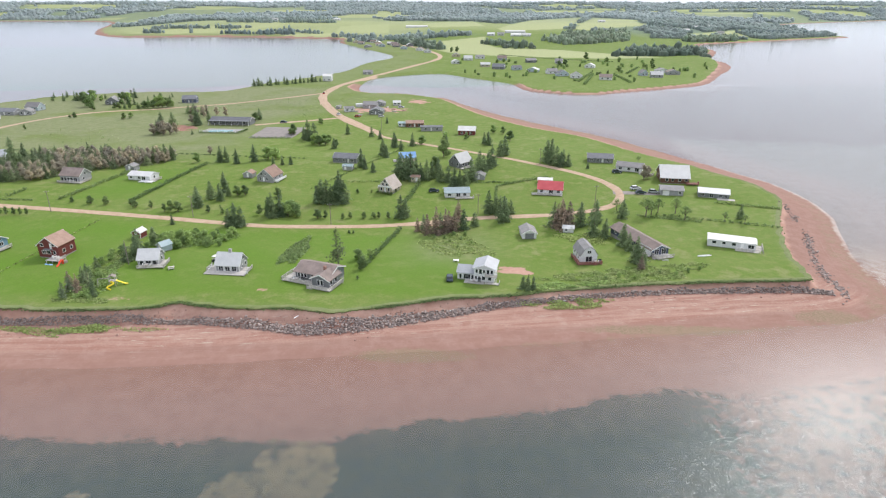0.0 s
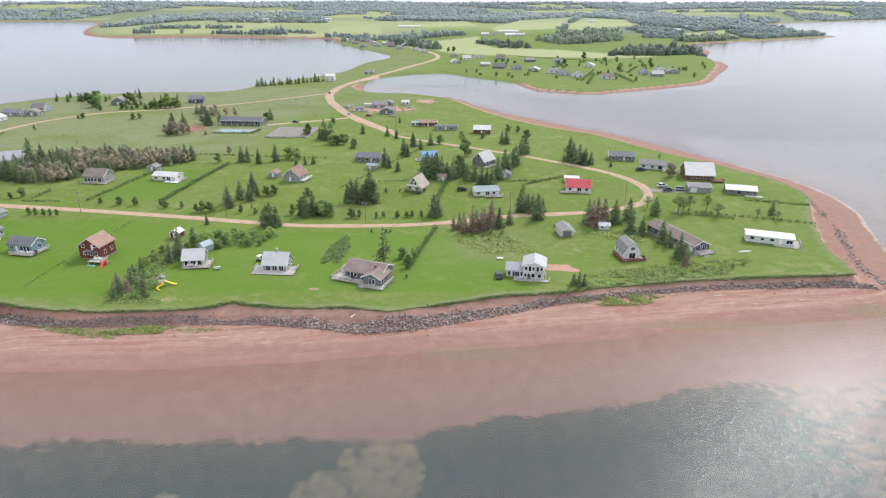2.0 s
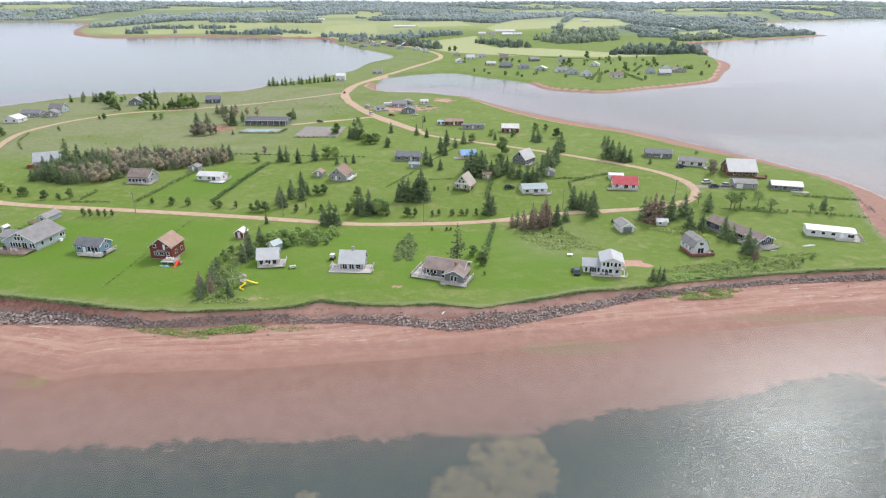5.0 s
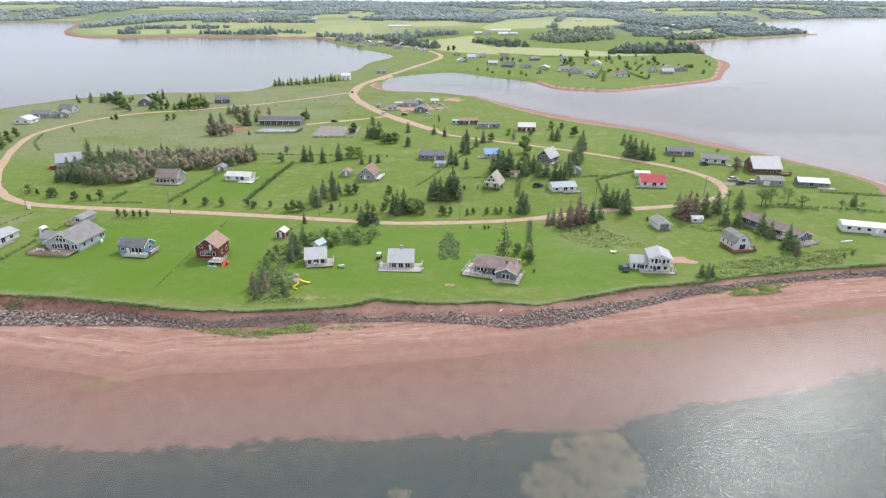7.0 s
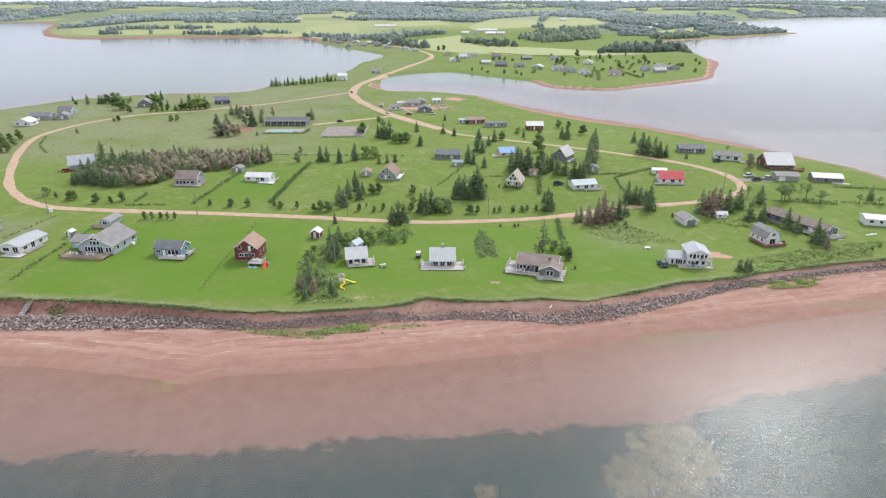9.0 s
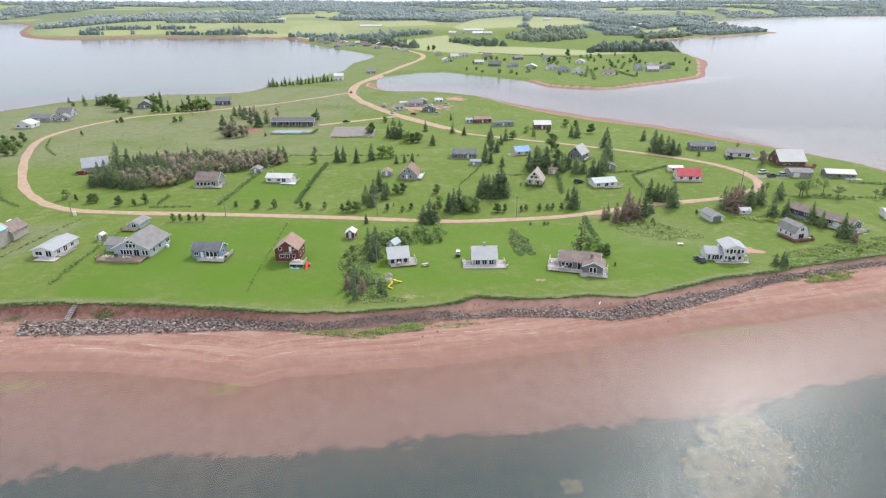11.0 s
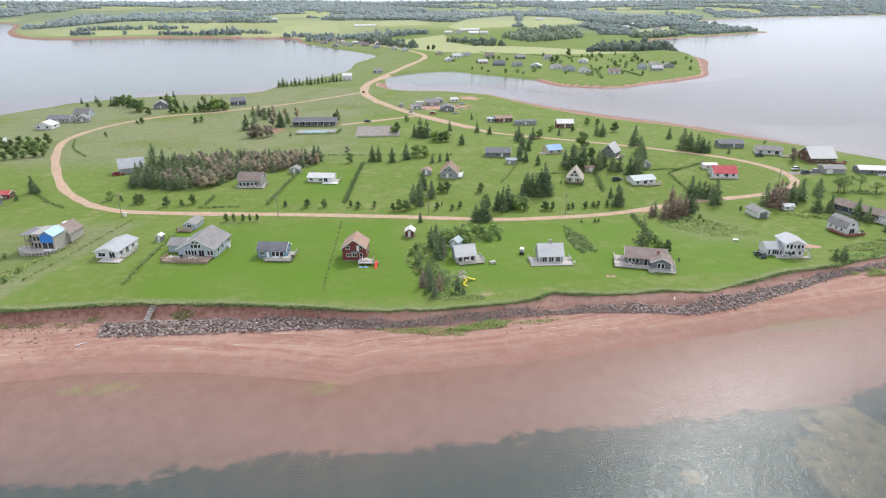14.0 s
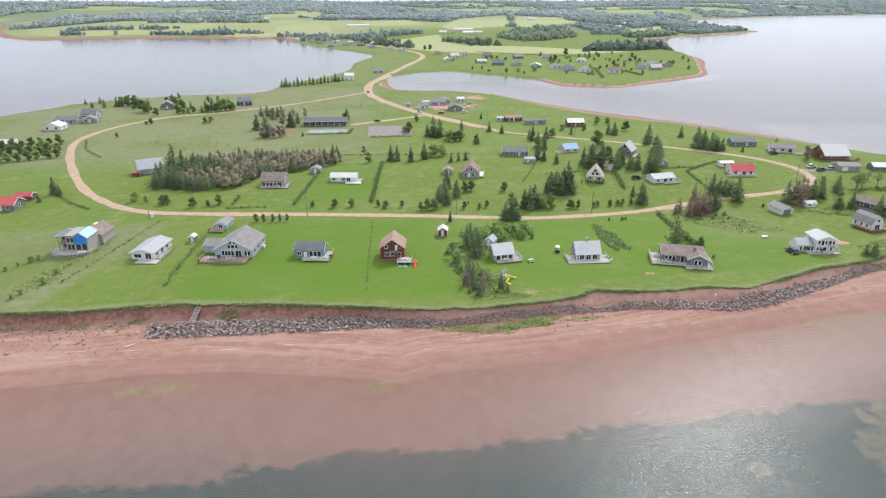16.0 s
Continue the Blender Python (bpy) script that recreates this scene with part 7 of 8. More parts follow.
plant("spruce", [(-158, 384, 3), (-44, 376, 7), (-38, 368, 6), (-27, 348, 6), (-60, 384, 7), (26, 348, 8), (24, 352, 7), (60, 332, 7), (2, 356, 5)], "scattered spruces")
plant("spruce", [(-81, 365.2, 12.5), (-77.2, 364.7, 11), (-79, 361, 8), (-84, 368, 8), (-166.6, 415.5, 10), (-180.5, 386, 9), (-163, 428, 8)], "spruces by the court")
plant("grey", [(-178.2, 383.9, 9), (-171.8, 383.5, 8.5), (-175, 381, 8), (-158.6, 450, 8), (-184, 452, 7), (-174, 448, 8)], "grey-brown trees by the clubhouse")
plant("broad", [(-73.8, 350, 7.5), (-67.7, 349.2, 7), (-71, 347, 6.5), (-60.1, 341.4, 5), (-93.4, 381.4, 8), (-131, 430, 7), (40, 362, 7), (14, 366, 5), (-12, 350, 6), (32, 388, 6), (38, 385, 5.5), (-222, 428, 5), (-219, 432, 5)], "scattered leafy trees")
plant("spruce", [(-306.4, 502.8, 6.3), (-298.4, 504.9, 8.0), (-296.0, 504.6, 7.5), (-294.8, 506.5, 6.5), (-278.9, 514.9, 4.8), (-264.5, 529.6, 6.4), (-257.6, 521.9, 8.6), (-240.1, 467.3, 4.6), (-231.5, 470.6, 5.1), (-231.1, 532.4, 4.3)], "bay shore spruces")
plant("broad", [(-290.1, 500.9, 7.9), (-281.1, 490.0, 8.2), (-272.0, 475.0, 9.6), (-267.5, 470.1, 9.5), (-258.9, 457.2, 6.1), (-263.2, 508.1, 6.7), (-258.6, 505.0, 8.0), (-256.8, 508.1, 7.2), (-250.0, 493.5, 5.7), (-246.1, 464.8, 5.2), (-243.6, 465.1, 5.2), (-236.3, 468.0, 5.4), (-228.4, 473.8, 6.2), (-225.3, 474.5, 6.2), (-222.1, 475.2, 7.0), (-219.4, 477.5, 9.8), (-217.0, 478.9, 10.4), (-214.2, 481.2, 8.6), (-212.1, 483.4, 6.7), (-236.1, 520.8, 5.6)], "bay shore trees")
plant("spruce", [(-187.2, 407.8, 10), (-182.9, 415, 9), (-180.2, 444.8, 8), (-166.7, 416.5, 11), (-185.5, 459.9, 8), (-178, 456, 7), (-189.7, 460.6, 7), (-130, 436.7, 8)], "spruces by the clubhouse")
plant("grey", [(-181.2, 381.3, 8), (-177.5, 388.2, 9), (-169.5, 387.2, 7.5), (-172.5, 421.6, 7), (-175.5, 458.3, 8), (-181, 452, 8), (-167, 455, 7), (-124.2, 321.5, 5), (-222, 306, 3.4), (-228, 308, 3.6), (-217, 309, 3.6)], "grey-brown trees by the clubhouse")
plant("bush", [(-295.4, 523.7, 7), (-289, 516, 7.5), (-284, 507, 6.5), (-280.6, 498.8, 6), (-276, 503, 5), (-299, 520, 6), (-248, 490, 5), (-252, 487, 4.6), (-96, 385, 5), (-83.6, 420.2, 5), (1.6, 370.1, 5)], "bay shore bushes")
plant("spruce", [(-253.5, 486, 6), (-247.4, 488.1, 7), (-242.2, 487.3, 6), (-326.3, 522.9, 5), (-316.3, 524.8, 6), (-232.9, 491.1, 7), (-228.1, 492.5, 8), (-223.5, 495, 9), (-216.4, 493.8, 8), (-27.3, 340.5, 9), (-17.4, 345.4, 8), (32.7, 319, 11), (30, 315, 9), (-38.4, 422, 5)], "bay shore spruces")
plant("broad", [(203.5, 908.5, 12), (223, 865.6, 8), (149.5, 819, 8), (159.5, 830, 9), (278, 845, 8), (268, 815, 7), (253, 801, 7), (23, 1054, 10), (14, 1054, 9), (208, 751, 8), (262, 790, 6), (330, 800, 6), (320, 770, 5)], "trees among the headland houses")
plant("shrub", [(-314.2, 500.8, 4.0), (-254.6, 425.4, 4.0), (-262.6, 383.8, 3.3), (-257.1, 424.0, 2.4)], "bay shore shrubs")
plant("spruce", [(-186 + 3.6 * i, 618 + 2.4 * i + 3 * math.sin(i * 2.9), 7 + 2 * math.sin(i * 1.9)) for i in range(17)], "spruces by the tall bay house")
plant("broad", [(-312 + 4.0 * (i % 7) + 5.5 * (i // 7), 361 - 16 * (i // 7) + 1.4 * (i % 7), 5.4 + 0.9 * math.sin(i * 2.3)) for i in range(21)], "small plantation beyond the lane")
plant("spruce", [(-252, 268, 7.5), (-249, 265, 5), (-254, 258, 4)], "spruces beyond the lane")

# hedges
DARK_HEDGE = "dark green hedge dividing two lawns"
for k, (pts, w, hgt, gap) in enumerate((
        ([(-126, 235.5), (-121.5, 266), (-116.8, 297)], 1.4, 1.8, 0.0), ([(-155.7, 237), (-151, 261), (-146.3, 285)], 1.3, 1.5, 0.08),
        ([(-178.9, 239), (-178.2, 245), (-177.8, 251)], 1.2, 1.4, 0.2), ([(-180.5, 236.6), (-173, 236.3), (-165.9, 236)], 0.9, 0.9, 0.1),
        ([(-187.0, 169), (-185.5, 186), (-182.6, 209)], 1.1, 1.3, 0.35), ([(-132.2, 157.5), (-130, 182), (-127, 214)], 0.4, 0.4, 0.5),
        ([(-24.0, 174), (-20, 196), (-15.8, 216)], 1.3, 1.9, 0.05), ([(23.9, 263.4), (36, 269.5), (48.4, 274.9)], 1.1, 1.3, 0.0),
        ([(23.9, 263.4), (22.6, 251), (21.4, 239)], 1.0, 1.2, 0.0), ([(-10.6, 268), (-13, 256), (-15.7, 245)], 1.6, 2.2, 0.1),
        ([(110, 235), (120, 230.5), (131, 226)], 1.2, 1.3, 0.0), ([(82.3, 224), (102, 214), (122, 204.6)], 1.0, 1.1, 0.35),
        ([(-250, 267), (-242, 255), (-231, 244.5)], 1.1, 1.3, 0.1), ([(-276, 375), (-268, 352), (-255, 332)], 0.9, 0.9, 0.2),
        ([(-216, 176.6), (-209, 200), (-201, 227)], 0.6, 0.6, 0.45), ([(-226, 170), (-219, 188), (-212, 206)], 0.5, 0.5, 0.6),
        ([(-118, 371.5), (-105, 371), (-93, 370.5)], 1.2, 1.3, 0.1), ([(-156, 388.5), (-143, 387.5), (-130, 386.5)], 1.3, 1.6, 0.0),
        ([(-130, 386.5), (-129, 393), (-128, 400)], 1.3, 1.5, 0.0),
        ([(142.2, 632), (157, 677), (171, 721)], 2.6, 2.6, 0.0), ([(141, 655), (156, 695), (172.7, 736)], 2.4, 2.4, 0.1), ([(195, 721), (194, 682), (192.4, 643)], 2.4, 2.4, 0.0), ([(212, 730), (229, 765), (246, 801)], 2.4, 2.2, 0.2), ([(88, 997), (163, 922), (234, 878)], 2.0, 1.6, 0.45),
        ([(-44, 268), (-34, 268.6), (-24, 270)], 0.8, 1.0, 0.3), ([(-24, 330), (-46, 280), (-58, 258)], 0.8, 0.9, 0.4),
        ([(-150, 323), (-110, 316), (-70, 309)], 0.8, 0.8, 0.4), ([(12, 268), (22, 268.5), (31, 268)], 0.9, 1.0, 0.2))):
    faint = w < 0.7
    hedge(pts, w, hgt, "sparse low row of weeds dividing two lawns" if faint else DARK_HEDGE, SCRUB if faint else None, seed=60 + k, gap=gap)

scrub("scrub", -48.5, 187, 3.4, 13, -4, 1.3, 1000, LEAF_DARK, "oval bed of grey-green shrubs on the lawn", 3, 0.46)
scrub("scrub", 3, 199, 10, 17, 25, 0.7, 3600, SCRUB, "rank scrub below the browned spruces", 4)
scrub("scrub", 50, 201, 9, 5, -20, 1.0, 2000, SCRUB, "rank weeds beside the garage", 5)
scrub("scrub", 56, 167, 24, 6.0, 10, 0.7, 4600, SCRUB, "dense low bushes along the bank", 6)
scrub("scrub", 34, 158.5, 14, 2.2, 10, 0.9, 1900, LEAF, "low green bushes above the stones", 8)
scrub("scrub", -99, 159, 4.5, 13, 5, 1.0, 2000, LEAF, "leafy undergrowth round the shore spruces", 9)
scrub("scrub", -97, 147, 8, 1.8, -3, 0.5, 650, SCRUB, "weeds along the bank's edge", 10)
scrub("scrub", -106, 136.9, 11, 1.4, -10, 0.6, 1000, SCRUB, "beach grass on the upper beach", 11, 0.2)
scrub("scrub", -92, 137.5, 8, 1.5, 5, 0.8, 1000, SCRUB, "dense beach grass on the upper beach", 18, 0.27)
scrub("scrub", -78, 137.8, 6, 0.9, 0, 0.35, 260, SCRUB, "thin beach grass on the upper beach", 19, 0.18)
scrub("scrub", 35, 151.6, 12, 2.4, 6, 0.8, 3000, SCRUB, "beach grass on the upper beach", 12, 0.2)
scrub("scrub", -168, 153.2, 3, 1.4, 0, 0.9, 300, LEAF, "weeds at the foot of the bank", 13, 0.2)
scrub("scrub", -86, 195, 13, 8, 15, 1.4, 3000, LEAF, "bushes behind the grey cottage", 14)
scrub("scrub", -102, 172, 5, 16, 3, 0.7, 2200, SCRUB, "rank grass among the shore spruces", 17)
scrub("scrub", -222, 180, 4, 10, -15, 0.5, 420, SCRUB, "rough weeds beside the unfinished house", 15)
for k, (cx, cy, rx0, ry0, n) in enumerate(((-150, 505, 55, 30, 420), (-92, 470, 24, 34, 300), (-200, 470, 40, 16, 200), (-70, 530, 22, 30, 260), (-225, 350, 38, 36, 260), (-110, 600, 16, 40, 200))):
    scrub("scrub", cx, cy, rx0, ry0, 10, 0.9, n, SCRUB if k % 2 else LEAF_DARK, "low tussocks scattered over the rough meadow", 50 + k, 0.42)
scrub("scrub", 86, 219, 12, 1.6, -25, 0.8, 600, LEAF_DARK, "weeds under the thin trees", 16)

for k, (cx, cy, w, n) in enumerate(((-222, 156.2, 4, 90), (-213, 155.2, 3, 70), (-205, 154.6, 4, 90), (-196, 153.4, 3, 70), (-191, 155.2, 2.5, 90))):
    scrub("scrub", cx, cy, w, 0.9, 0, 0.6, n, SCRUB, "tufts of weeds on the slumped bank", 40 + k, 0.22)

# the sod: a ragged lip of turf and roots that overhangs the eroded bank
def sod_lip():
    line = smooth_line(BANK_NEAR[2:] + BANK_TIP[:9], 3)
    run = np.concatenate([[0], np.cumsum(np.linalg.norm(np.diff(line, axis=0), axis=1))])
    s = np.arange(0, run[-1], 0.4)
    p = np.stack([np.interp(s, run, line[:, 0]), np.interp(s, run, line[:, 1])], 1)
    tan = np.gradient(p, axis=0)
    tan /= np.linalg.norm(tan, axis=1)[:, None]
    out = np.stack([tan[:, 1], -tan[:, 0]], 1)
    for k in range(3):
        p = p + out * ground_height(p[:, 0], p[:, 1], True)[2][:, None] * 0.9
    r = np.random.default_rng(71)
    jut = 0.22 + 0.3 * (1 + waves(s * 0.35, s * 0.11, 2.0)) + r.uniform(-0.12, 0.2, s.size)
    top = land(p[:, 0], p[:, 1]) + 0.12 * waves(p[:, 0] * 0.12, p[:, 1] * 0.13, 6.0)
    rows = []
    for o, dz in ((-1.2, -0.03), (-0.5, 0.07), (0.4, 0.07), (0.95, -0.02), (1.0, -0.16), (0.75, -0.34), (0.1, -0.75), (-0.5, -1.0)):
        d = np.where(o > 0, o * jut, o)
        sag = np.where(dz < -0.1, dz * r.uniform(0.6, 1.35, s.size), dz)
        rows.append(np.stack([p[:, 0] + out[:, 0] * d, p[:, 1] + out[:, 1] * d, top + sag], 1))
    g = np.array(rows)
    ob = sheet("turf_lip", g[:, :, 0], g[:, :, 1], g[:, :, 2], GROUND)
    for key, val in (("cover_shore", (0, 0, 0, 0)), ("cover_land", (0.75, 0, 0, 0))):
        att = ob.data.attributes.new(key, 'FLOAT_COLOR', 'POINT')
        att.data.foreach_set("color", np.tile(np.array(val, np.float32), len(ob.data.vertices)))
    ob.data.materials.append(SOIL)
    per_row = s.size - 1
    for q in ob.data.polygons:
        q.material_index = 1 if q.index // per_row >= 5 else 0
        q.use_smooth = False
    return tagged(ob, "ragged overhanging lip of turf above dark root soil", "turf", kind="structure")


sod_lip()

# turf edge hanging over the bank
rng = np.random.default_rng(17)
edge = smooth_line(BANK_NEAR[3:], 10)
cum = np.concatenate([[0], np.cumsum(np.linalg.norm(np.diff(edge, axis=0), axis=1))])
s = rng.uniform(0, cum[-1], 26000)
ex, ey = np.interp(s, cum, edge[:, 0]) + rng.normal(0, 0.35, s.size), np.interp(s, cum, edge[:, 1]) + rng.normal(0, 0.4, s.size)
keep = np.sin(s * 0.21) + np.sin(s * 0.083 + 1) + rng.normal(0, 0.8, s.size) > -0.6
ex, ey = ex[keep], ey[keep]
ey = ey - 0.5
ez = land(ex, ey) + rng.uniform(-0.35, 0.12, ex.size)
tagged(new("turf_edge", leaf_mesh("turf_edge", np.stack([ex, ey, ez], 1), 0.2, LEAF_DARK, rng)), "ragged long grass overhanging the red bank", "grass", kind="stuff")

# ---- far woods ----
def far_trees(name, x, y, wide, high, label, seed, mat=None, peak=0.68):
    """Crowns of distant trees, each a tapering ragged cone of a few faces."""
    rng = np.random.default_rng(seed)
    n, k = len(x), 6
    z = ground_height(x, y)
    a = np.linspace(0, 2 * np.pi, k, endpoint=False)[None] + rng.uniform(0, 6, n)[:, None]
    r = wide[:, None] * rng.uniform(0.7, 1.2, (n, k)) * 0.5
    low = np.stack([x[:, None] + np.cos(a) * r * 0.9, y[:, None] + np.sin(a) * r * 0.9, np.repeat(z[:, None] - 0.5, k, 1)], -1)
    mid = np.stack([x[:, None] + np.cos(a + 0.4) * r, y[:, None] + np.sin(a + 0.4) * r, z[:, None] + high[:, None] * peak * rng.uniform(0.75, 1.2, (n, k))], -1)
    tip = np.stack([x + rng.normal(0, 0.3, n), y, z + high], -1)[:, None]
    co = np.concatenate([low, mid, tip], 1).reshape(-1, 3)
    f = []
    for i in range(k):
        j = (i + 1) % k
        f += [(i, j, k + j), (i, k + j, k + i), (k + i, k + j, 2 * k)]
    faces = (np.arange(n)[:, None, None] * (2 * k + 1) + np.array(f)[None]).reshape(-1, 3)
    me = bpy.data.meshes.new(name)
    me.vertices.add(len(co))
    me.vertices.foreach_set("co", co.reshape(-1))
    me.loops.add(faces.size)
    me.loops.foreach_set("vertex_index", faces.reshape(-1))
    me.polygons.add(len(faces))
    me.polygons.foreach_set("loop_start", np.arange(len(faces)) * 3)
    me.update(calc_edges=True)
    me.materials.append(mat or MID_HAZY_WOODS)
    return tagged(new(name, me), label, "woods", kind="stuff")


def fill(poly, n, seed):
    rng = np.random.default_rng(seed)
    p = np.array(poly, float)
    x, y = rng.uniform(p[:, 0].min() - 12, p[:, 0].max() + 12, n), rng.uniform(p[:, 1].min() - 12, p[:, 1].max() + 12, n)
    k = away(x, y, p) + 9 * waves(x * 0.06, y * 0.05, seed) + 5 * waves(x * 0.21, y * 0.16, seed + 1.0) > 1.0
    return x[k], y[k]


for k, (poly, n, lab) in enumerate((
        ([(262, 975), (300, 1040), (340, 1040), (416, 1000), (392, 930), (311, 950)], 420, "dark spruce wood on the far point"),
        ([(190, 1265), (269, 1427), (428, 1507), (381, 1316), (222, 1170)], 700, "mixed wood between far fields"),
        ([(-737, 1600), (-555, 1625), (-354, 1560), (-350, 1575), (-560, 1630), (-740, 1610)], 200, "trees along the far shore"),
        ([(491, 1300), (612, 1343), (631, 1398), (522, 1385)], 260, "dark wood by the far inlet"),
        ([(80, 1215), (110, 1130), (160, 1115), (150, 1140), (100, 1235)], 120, "trees along the hay field"),
        ([(-110, 1300), (-60, 1350), (10, 1100), (-10, 1090)], 200, "trees among village houses"),
        ([(-200, 1330), (-120, 1400), (60, 1440), (60, 1400), (-60, 1350)], 260, "trees behind the village"),
        ([(-760, 1700), (-500, 1720), (-500, 1735), (-760, 1716)], 160, "belt of trees between far fields"),
        ([(-430, 1640), (-290, 1560), (-280, 1580), (-420, 1665)], 130, "belt of trees between far fields"),
        ([(-620, 1850), (-300, 1800), (-300, 1830), (-620, 1880)], 240, "belt of trees between far fields"),
        ([(-250, 1480), (-150, 1420), (-140, 1440), (-240, 1505)], 90, "trees above the far cove"),
        ([(-560, 1590), (-350, 1545), (-345, 1560), (-560, 1606)], 130, "trees along the far shore"),
        ([(700, 1500), (930, 1560), (900, 1590), (700, 1560)], 160, "trees along the far spit"))):
    x, y = fill(poly, int(n * 2), 70 + k)
    rg = np.random.default_rng(k)
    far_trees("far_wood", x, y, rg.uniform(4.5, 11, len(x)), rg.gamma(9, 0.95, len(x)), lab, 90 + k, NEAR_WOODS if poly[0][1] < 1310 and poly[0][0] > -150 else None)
rng = np.random.default_rng(33)
n = 150000
y = 1400 * (4850 / 1400) ** rng.uniform(0, 1, n)
x = rng.uniform(-0.95, 0.95, n) * y
sel = (waves(x * 0.0045, y * 0.0031, 9.0) + 0.5 * waves(x * 0.013, y * 0.009, 2.5) + 0.35 * waves(x * 0.05, y * 0.03, 1.1) > -0.25)
for poly in FIELDS.values():
    sel &= away(x, y, np.array(poly, float)) < -8
sel &= away(x, y, WATERLINE) > 25
sel &= open_land(x, y, 0.05) < 0.5
sel &= (y > 2000) | (x > 110)
x, y = x[sel], y[sel]
size = (y / 1500) ** 0.7
broad, tall = rng.uniform(6, 14, len(x)) * size, rng.gamma(8, 0.8, len(x)) * size ** 0.5
# beyond 2050 m the crowns take the foliage with more haze in its colour
for k, (pick, mat, lab) in enumerate(((y < 2050, MID_HAZY_WOODS, "wooded country beyond the fields"), (y >= 2050, HAZY_WOODS, "wooded country rolling to the horizon"))):
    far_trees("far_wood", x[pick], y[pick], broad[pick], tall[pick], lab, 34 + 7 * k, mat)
x, y = rng.uniform(20, 300, 260), rng.uniform(640, 920, 260)
k = (away(x, y, WATERLINE) > 14)
far_trees("far_wood", x[k][:70], y[k][:70], rng.uniform(2.5, 5, 70), rng.uniform(2.5, 6, 70), "garden trees on the far point", 35, LEAF_DARK)

# ---- utility poles, play set, beach things ----
for x, y, hgt in ((-206.5, 231, 8.5), (-150, 222, 8.5), (-95, 220, 8.5), (-42.3, 217.5, 8.5), (14, 232, 8.5), (62, 238, 8.5), (48, 296, 8.5), (0, 345, 8.5), (-40, 398, 8.5), (-96.5, 172, 8)):
    p = thing("utility_pole", x, y, 8, "weathered wooden utility pole beside the lane", "pole", "utility poles")
    bm = bmesh.new()
    tapered(bm, (0, 0, -0.6), (0, 0, hgt), 0.15, 0.1, 8)
    part("pole", bm, WOOD, p)
    if y != 172:
        arm = box("crossarm", -0.9, -0.06, hgt - 0.7, 0.9, 0.06, hgt - 0.55, WOOD, p)
        for u in (-0.8, 0.0, 0.8):
            box("insulator", u - 0.05, -0.05, hgt - 0.55, u + 0.05, 0.05, hgt - 0.35, TRIM, arm)
b = thing("meter_box", -205.2, 230.4, 10, "white electric meter box at the pole's foot", "box")
box("cabinet", -0.5, -0.3, 0, 0.5, 0.3, 1.6, TRIM, b)

p = thing("play_set", -93.6, 157.0, 15, "wooden play tower with two yellow slides", "play set")
for sx in (-0.8, 0.8):
    for sy in (-0.8, 0.8):
        box("post", sx - 0.07, sy - 0.07, -0.2, sx + 0.07, sy + 0.07, 3.0, DECK, p)
box("platform", -0.9, -0.9, 1.4, 0.9, 0.9, 1.5, DECK, p)
part("canopy", bm_prism(bmesh.new(), [(-1.0, 2.6), (0, 3.2), (1.0, 2.6), (1.0, 2.68), (0, 3.3), (-1.0, 2.68)], 1, -0.8, 0.8), WOOD, p)
part("slide", bm_prism(bmesh.new(), [(0.9, 1.5), (3.3, 0.25), (3.8, 0.2), (3.8, 0.05), (3.2, 0.1), (0.9, 1.35)], 1, -0.4, 0.3), YELLOW, p, "yellow plastic slide")
bm = bmesh.new()
prev = Vector((-0.3, -0.9, 1.5))
for i in range(1, 13):
    q = Vector((-0.3 + 0.75 * math.sin(i * 0.55), -0.9 - 0.22 * i, 1.5 - 0.11 * i))
    tapered(bm, prev, q, 0.24, 0.24, 8)
    prev = q
part("slide", bm, YELLOW, p, "curved yellow tube slide")
box("swing_beam", -3.8, -0.06, 2.2, -0.8, 0.06, 2.35, DECK, p)
for sy in (-0.9, 0.9):
    bm = bmesh.new()
    tapered(bm, (-3.8, sy, -0.2), (-3.8, 0, 2.3), 0.07, 0.07, 6)
    part("swing_leg", bm, DECK, p)

st = thing("beach_stairs", -175.4, 157.6, -20, "weathered wooden stairs down the bank to the beach", "stairs", z=0.5)
for i in range(14):
    box("tread", -0.7, -0.42 * (i + 1), -0.26 * (i + 1), 0.7, -0.42 * i, -0.26 * (i + 1) + 0.07, DECK, st)
for sx in (-0.75, 0.68):
    part("stringer", bm_prism(bmesh.new(), [(0.3, 0.1), (-5.9, -3.75), (-5.9, -4.0), (0.3, -0.25)], 0, sx, sx + 0.08), DECK, st)
for x, y, ln, tn in ((-38.0, 141.5, 2.6, 55), (2.5, 147.5, 3.2, 40), (33, 152.8, 3.0, 10), (-190, 145.0, 2.4, 30), (70.5, 178.0, 2.0, 0)):
    d = thing("drift_log", x, y, tn, "bleached drift log lying on the beach", "log", "drift logs")
    bm = bmesh.new()
    tapered(bm, (-ln / 2, 0, 0.1), (ln / 2, 0.1, 0.14), 0.17, 0.1, 7)
    part("log", bm, TRIM, d)
b = thing("boat_trailer", 4.2, 179.4, -10, "white flat boat trailer on the mown edge", "trailer")
box("bed", -0.9, -0.5, 0.45, 0.9, 0.5, 0.6, TRIM, b)
for sx in (-0.6, 0.6):
    box("leg", sx - 0.06, -0.45, 0.0, sx + 0.06, 0.45, 0.45, TRIM, b)

